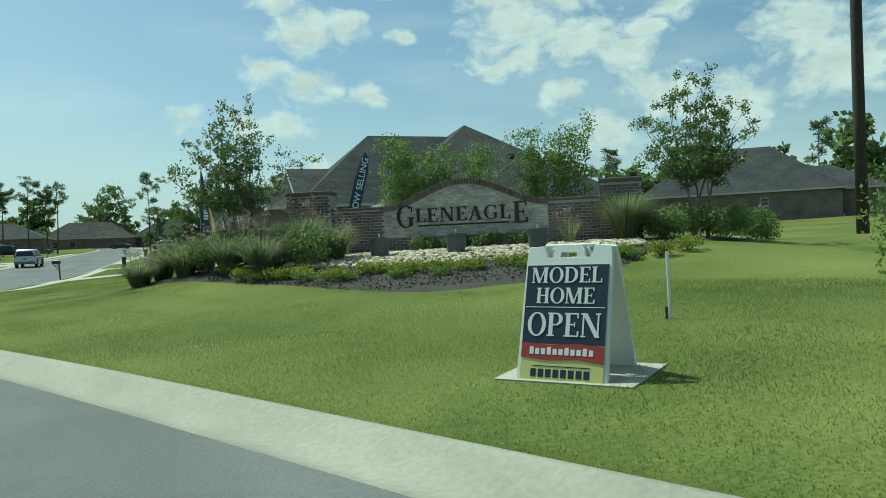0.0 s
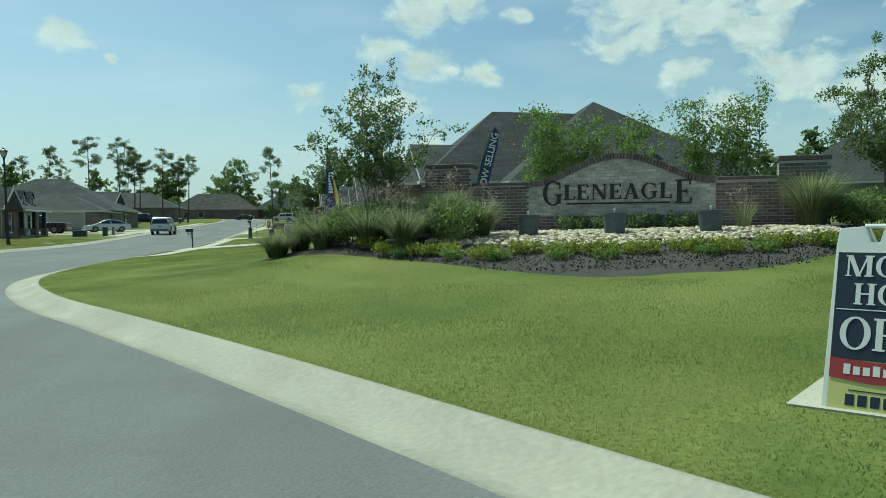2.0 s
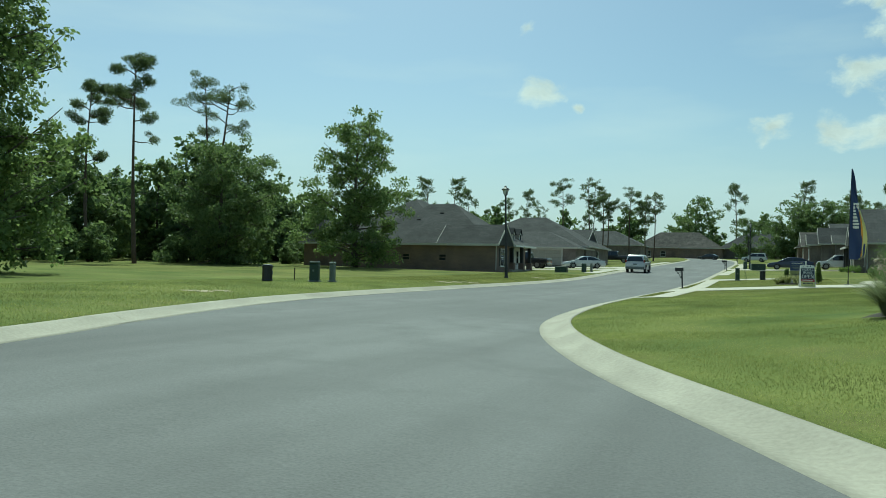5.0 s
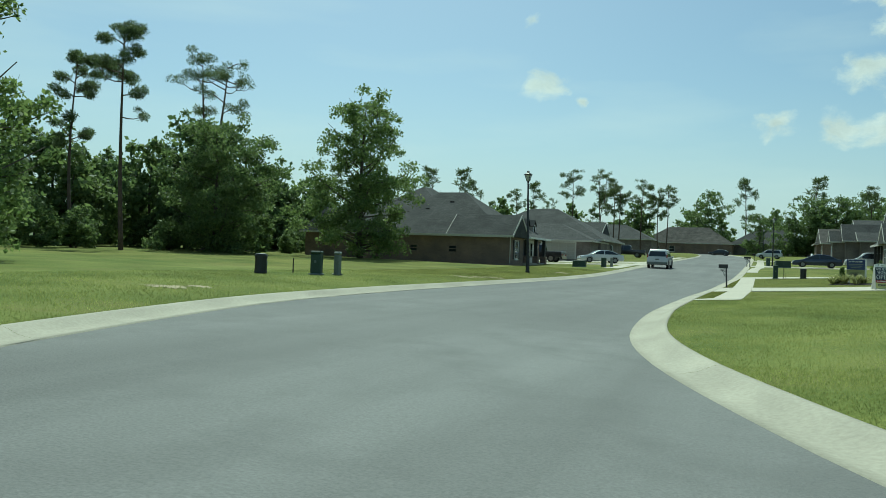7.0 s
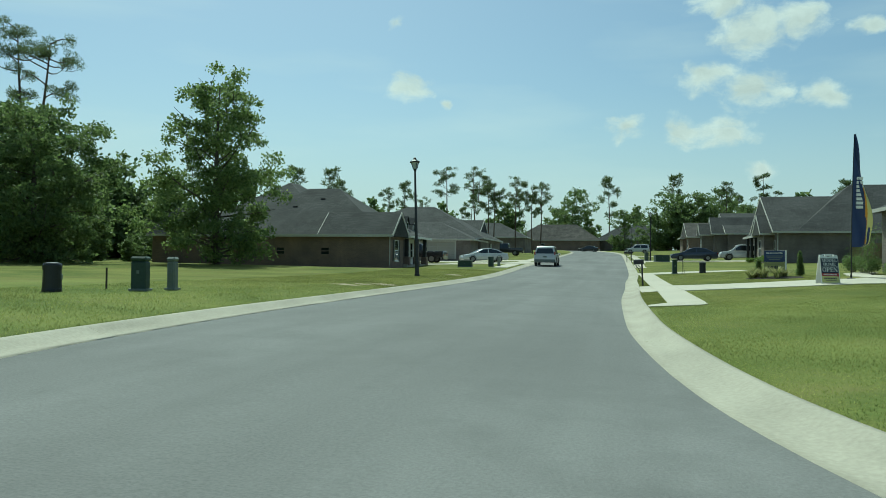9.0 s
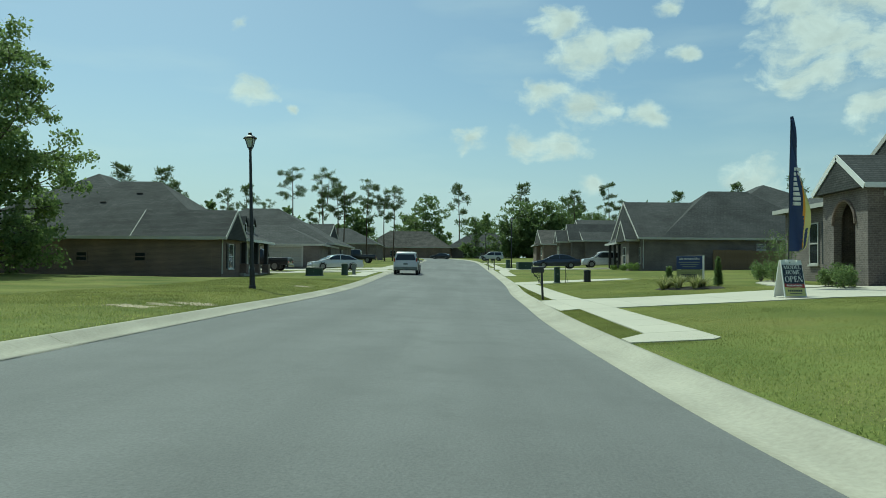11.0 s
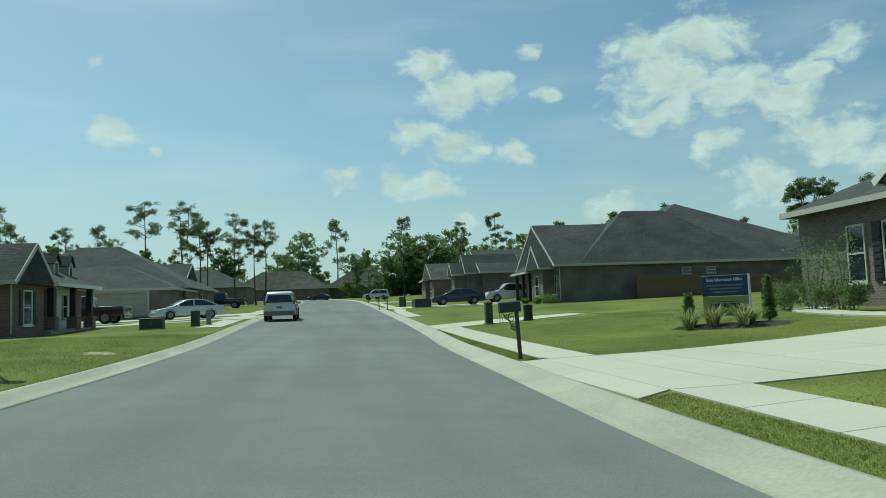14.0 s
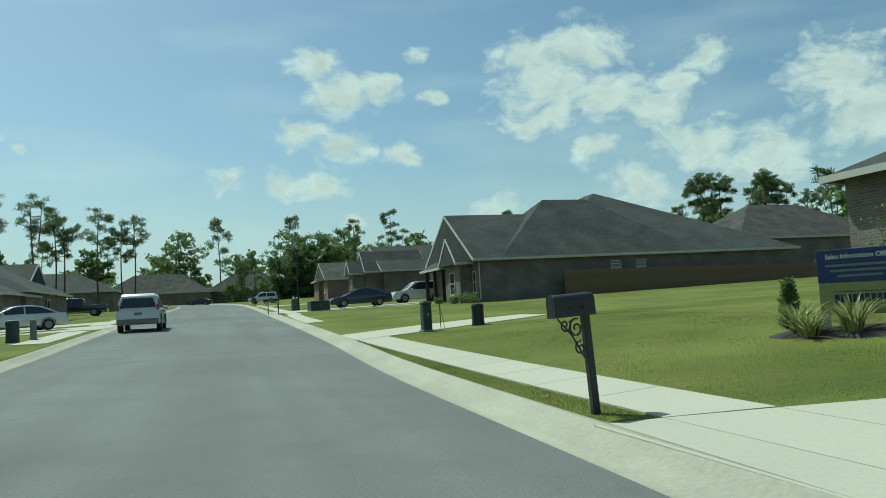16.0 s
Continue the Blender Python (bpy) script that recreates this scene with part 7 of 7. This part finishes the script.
# ---- cars ----
def car(name, label, at, turn, body_mat, length, width, lower, cabin, wheels, wheel_r, lights=None, plate=True, bed=None, group="parked cars"):
    """A parked car, nose along its own +y, tail at y = 0."""
    top = thing(name, label, "car", at, turn, group)
    hw = width / 2

    def half(z):
        return hw - 0.02 - 0.03 * max(0, 0.55 - z) - (0.06 * max(0, z - 0.75) if z < 1.0 else 0.015 + 0.30 * (z - 1.0))

    def hull(poly, grow=0.0):
        m_ = len(poly)
        v_ = [(-half(z) - grow, y_, z) for y_, z in poly] + [(half(z) + grow, y_, z) for y_, z in poly]
        return Geo().add(v_, [tuple(range(m_)), tuple(range(m_, 2 * m_))[::-1]] + [(i, (i + 1) % m_, m_ + (i + 1) % m_, m_ + i) for i in range(m_)])

    b = part("body", hull(lower), body_mat, top, bevel=0.05, smooth=True)
    c = part("cabin", hull(cabin), body_mat, top, bevel=0.05, smooth=True)
    cy = sum(p[0] for p in cabin) / len(cabin)
    z0, z1 = min(p[1] for p in cabin), max(p[1] for p in cabin)
    side = [(cy + (y_ - cy) * 0.87, z0 + 0.05 + (z_ - z0) * 0.78) for y_, z_ in cabin]
    mid = cy + 0.08
    for s in (-1, 1):
        for keep in ((lambda q: q < mid), (lambda q: q >= mid)):
            pts, m_ = [], len(side)
            edge = mid - 0.04 if keep(mid - 1) else mid + 0.04
            for i in range(m_):
                a, d = side[i], side[(i + 1) % m_]
                if keep(a[0]):
                    pts.append(a)
                if keep(a[0]) != keep(d[0]):
                    t = (edge - a[0]) / (d[0] - a[0])
                    pts.append((edge, a[1] + t * (d[1] - a[1])))
            if len(pts) > 2:
                g_ = Geo().add([(s * (half(z) + 0.006), y_, z) for y_, z in pts] + [(s * (half(z) - 0.03), y_, z) for y_, z in pts], [tuple(range(len(pts))), tuple(range(len(pts), 2 * len(pts)))[::-1]] + [(i, (i + 1) % len(pts), len(pts) + (i + 1) % len(pts), len(pts) + i) for i in range(len(pts))])
                part("side_window", g_, M_PANE, c)
    for (ya, za), (yb, zb), nm in ((cabin[0], cabin[1], "rear_window"), (cabin[-1], cabin[-2], "windscreen")):
        d = np.array((yb - ya, zb - za))
        n_ = unit((-d[1], d[0])) * (1 if nm == "rear_window" else -1)
        q = []
        for t in (0.14, 0.86):
            y_, z_ = ya + d[0] * t, za + d[1] * t
            w = half(z_) - 0.12
            q += [(-w, y_ + n_[0] * 0.012, z_ + n_[1] * 0.012), (w, y_ + n_[0] * 0.012, z_ + n_[1] * 0.012)]
        back = [(p[0], p[1] - n_[0] * 0.04, p[2] - n_[1] * 0.04) for p in q]
        part(nm, Geo().add(q + back, [(0, 1, 3, 2), (6, 7, 5, 4), (0, 4, 5, 1), (1, 5, 7, 3), (3, 7, 6, 2), (2, 6, 4, 0)]), M_PANE, c)
    for wy in wheels:
        for s in (-1, 1):
            w = part("wheel", Geo().lathe([(wheel_r * 0.62, -0.11), (wheel_r * 0.97, -0.1), (wheel_r, -0.06), (wheel_r, 0.06), (wheel_r * 0.97, 0.1), (wheel_r * 0.62, 0.11)], 22, (s * (hw - 0.11), wy, wheel_r), "x"), M_TYRE, top)
            part("rim", Geo().lathe([(wheel_r * 0.6, -0.112), (wheel_r * 0.6, 0.112), (wheel_r * 0.2, 0.12), (0.02, 0.122)], 16, (s * (hw - 0.11), wy, wheel_r), "x"), M_RIM, w)
            part("arch", Geo().tube([(s * (hw - 0.015), wy + (wheel_r + 0.05) * math.cos(a), wheel_r + (wheel_r + 0.05) * math.sin(a)) for a in np.linspace(-0.1, math.pi + 0.1, 14)], 0.018, 6), M_TYRE, top)
    part("bumper", Geo().box(-hw + 0.06, hw - 0.06, -0.05, 0.1, 0.36, 0.58, 0.03), body_mat if name != "sport_utility_car" else M_GREYBOX, b)
    part("bumper", Geo().box(-hw + 0.08, hw - 0.08, length - 0.12, length + 0.03, 0.3, 0.52, 0.03), body_mat, b)
    for s in (-1, 1):
        lx0, lx1, lz0, lz1 = lights or (0.5, 0.82, 0.68, 0.84)
        part("tail_lamp", Geo().box(*sorted((s * lx0, s * lx1)), -0.02, 0.12, lz0, lz1, 0.02), M_LAMPRED, b, "red tail lamp")
        part("headlamp", Geo().box(*sorted((s * (hw - 0.4), s * (hw - 0.1))), length - 0.14, length - 0.02, 0.58, 0.72, 0.02), M_LAMPCLEAR, b)
        part("mirror", Geo().box(*sorted((s * (hw - 0.02), s * (hw + 0.16))), cabin[-1][0] - 0.55, cabin[-1][0] - 0.4, z0 + 0.02, z0 + 0.16, 0.03), body_mat, c)
    if plate:
        part("number_plate", Geo().box(-0.16, 0.16, -0.035, 0.02, 0.74, 0.86, 0.004), M_GREYBOX, b)
    if bed:
        part("bed_inside", Geo().box(-hw + 0.14, hw - 0.14, bed[0], bed[1], 0.8, bed[2] + 0.004), M_TYRE, b)
    return top


SUV_LOW = [(0.02, 0.34), (0.0, 0.62), (0.04, 1.0), (3.3, 1.02), (4.3, 0.92), (4.46, 0.62), (4.42, 0.3)]
SUV_TOP = [(0.05, 0.98), (0.24, 1.58), (0.42, 1.70), (2.45, 1.69), (2.7, 1.62), (3.45, 1.0)]
SEDAN_LOW = [(0.05, 0.26), (0.0, 0.6), (0.06, 0.95), (0.9, 0.97), (3.45, 0.92), (4.55, 0.76), (4.8, 0.55), (4.75, 0.24)]
SEDAN_TOP = [(0.35, 0.93), (1.25, 1.36), (1.9, 1.45), (2.5, 1.43), (2.75, 1.38), (3.75, 0.9)]
TRUCK_LOW = [(0.02, 0.5), (0.0, 0.75), (0.02, 1.12), (2.0, 1.12), (4.4, 1.1), (5.4, 1.04), (5.55, 0.75), (5.5, 0.42)]
TRUCK_TOP = [(2.02, 1.08), (2.12, 1.72), (2.3, 1.82), (3.5, 1.81), (3.75, 1.72), (4.5, 1.1)]
car("sport_utility_car", "white sport utility car parked at the kerb", on_ground(-4.42, 54.7, 0.02), 0, M_CARWHITE, 4.46, 1.84, SUV_LOW, SUV_TOP, (0.9, 3.55), 0.36, (0.77, 0.87, 0.95, 1.22))
white_saloon = car("saloon_car", "white saloon car parked on a driveway", on_ground(-8.7, 62.0, 0.02), 116, M_CARSILVER, 4.8, 1.84, SEDAN_LOW, SEDAN_TOP, (1.0, 3.8), 0.33)
car("pickup_truck", "black pickup truck parked beside a porch", on_ground(-14.5, 61.9, 0.05), 88, M_CARBLACK, 5.55, 1.95, TRUCK_LOW, TRUCK_TOP, (1.1, 4.6), 0.4, bed=(0.1, 1.95, 1.12))
car("saloon_car", "dark blue saloon car on a driveway", on_ground(12.0, 77.4, 0.03), 90, M_CARBLUE, 4.8, 1.84, SEDAN_LOW, SEDAN_TOP, (1.0, 3.8), 0.33)
car("crossover_car", "white crossover car on a driveway by a house", on_ground(16.8, 78.2, 0.03), 90, M_CARWHITE, 4.46, 1.84, SUV_LOW, SUV_TOP, (0.9, 3.55), 0.36, (0.6, 0.86, 0.85, 1.0))
car("pickup_truck", "dark pickup truck parked further down the street", on_ground(-11.5, 99.5, 0.05), 90, M_CARBLACK, 5.55, 1.95, TRUCK_LOW, TRUCK_TOP, (1.1, 4.6), 0.4, bed=(0.1, 1.95, 1.12))
car("crossover_car", "white crossover car far down the street", on_ground(7.9, 138.0, 0.05), 80, M_CARWHITE, 4.46, 1.84, SUV_LOW, SUV_TOP, (0.9, 3.55), 0.36, (0.6, 0.86, 0.85, 1.0))
car("saloon_car", "black saloon car at the far end of the street", on_ground(-2.2, 172.0, 0.03), 75, M_CARBLACK, 4.8, 1.84, SEDAN_LOW, SEDAN_TOP, (1.0, 3.8), 0.33)

white_saloon.scale = (0.9, 0.9, 0.88)
# ---- grass blades where the camera passes near ----
def blades(n, x0, x1, y0, y1, keep, h0, h1, width):
    x, y_ = rng.uniform(x0, x1, n), rng.uniform(y0, y1, n)
    ok = keep(x, y_)
    x, y_ = x[ok], y_[ok]
    m_ = len(x)
    z = ground_z(x, y_) - 0.005
    a = rng.random(m_) * 6.283
    patch = 0.9 + 0.22 * np.sin(x * 1.7 + 1.3 * np.sin(y_ * 0.9)) * np.sin(y_ * 1.3 + x * 0.4)
    h = (h0 + (h1 - h0) * rng.random(m_)) * np.clip(patch, 0.5, 1.3)
    lean = rng.normal(size=(m_, 2)) * 0.45 * h[:, None]
    d = np.stack([np.cos(a), np.sin(a)], 1) * width * (0.7 + 0.6 * rng.random(m_))[:, None]
    p = np.stack([x, y_], 1)
    return np.stack([np.c_[p - d, z], np.c_[p + d, z], np.c_[p + lean, z + h]], 1)


def right_of_kerb(lo, hi):
    def keep(x, y_):
        r = gap_to(R_EDGE, x, y_)
        return (r > KERB_R + lo) & (r < KERB_R + hi) & ~inside_bed(x, y_)
    return keep


def beyond_walk(x, y_):
    r = gap_to(R_EDGE, x, y_)
    return (x > np.interp(y_, (10.0, 20.0, 40.0, 55.0), (3.3, 3.54, 3.62, 3.7))) & (r < 8.5) & ~((y_ > 19.0 + 0.35 * np.clip(5.5 - x, 0, 3)) & (y_ < 24.5 + 0.5 * np.clip(x - 9, 0, 4))) & ~((y_ > 40.2) & (y_ < 44.5) & (x < 9.3)) & ~inside_bed(x, y_)


def verge(x, y_):
    r = gap_to(R_EDGE, x, y_)
    near = np.interp(y_, (11.5, 20.0, 40.0), (2.4, 2.6, 2.69))
    return (((r > KERB_R + 0.02) & (x < near)) & (((y_ > 12.3 + 0.6 * (x - 2.2)) & (y_ < 19.75)) | ((y_ > 25.75) & (y_ < 40)))) | ((r > KERB_R + 0.02) & (r < 2.5) & (y_ < 11.2))


def left_lawn(x, y_):
    l = -gap_to(L_EDGE, x, y_)
    return (l > KERB_L + 0.02) & (l < 7)


sets = [blades(440000, 3.0, 17.0, -21.0, -4.0, right_of_kerb(0.02, 7.5), 0.012, 0.034, 0.0045),
        blades(170000, 2.0, 11.0, -5.0, 12.0, right_of_kerb(0.02, 7.0), 0.012, 0.034, 0.006),
        blades(90000, -13.0, -2.0, -10.0, 15.0, left_lawn, 0.02, 0.05, 0.007)]
dry = [blades(70000, 1.9, 2.75, 11.0, 40.5, verge, 0.015, 0.036, 0.006),
       blades(150000, 3.3, 11.0, 12.0, 42.0, beyond_walk, 0.012, 0.026, 0.006),
       blades(80000, -12.0, -5.3, 15.0, 40.0, left_lawn, 0.02, 0.05, 0.007)]
tagged(new("grass_blades", cards_mesh("grass_blades", np.concatenate(dry), M_BLADE_DRY)), "drier olive mown grass beside the sidewalk", "grass", kind="stuff")
tagged(new("grass_blades", cards_mesh("grass_blades", np.concatenate(sets), M_BLADE)), "mown grass blades along the verges", "grass", kind="stuff")
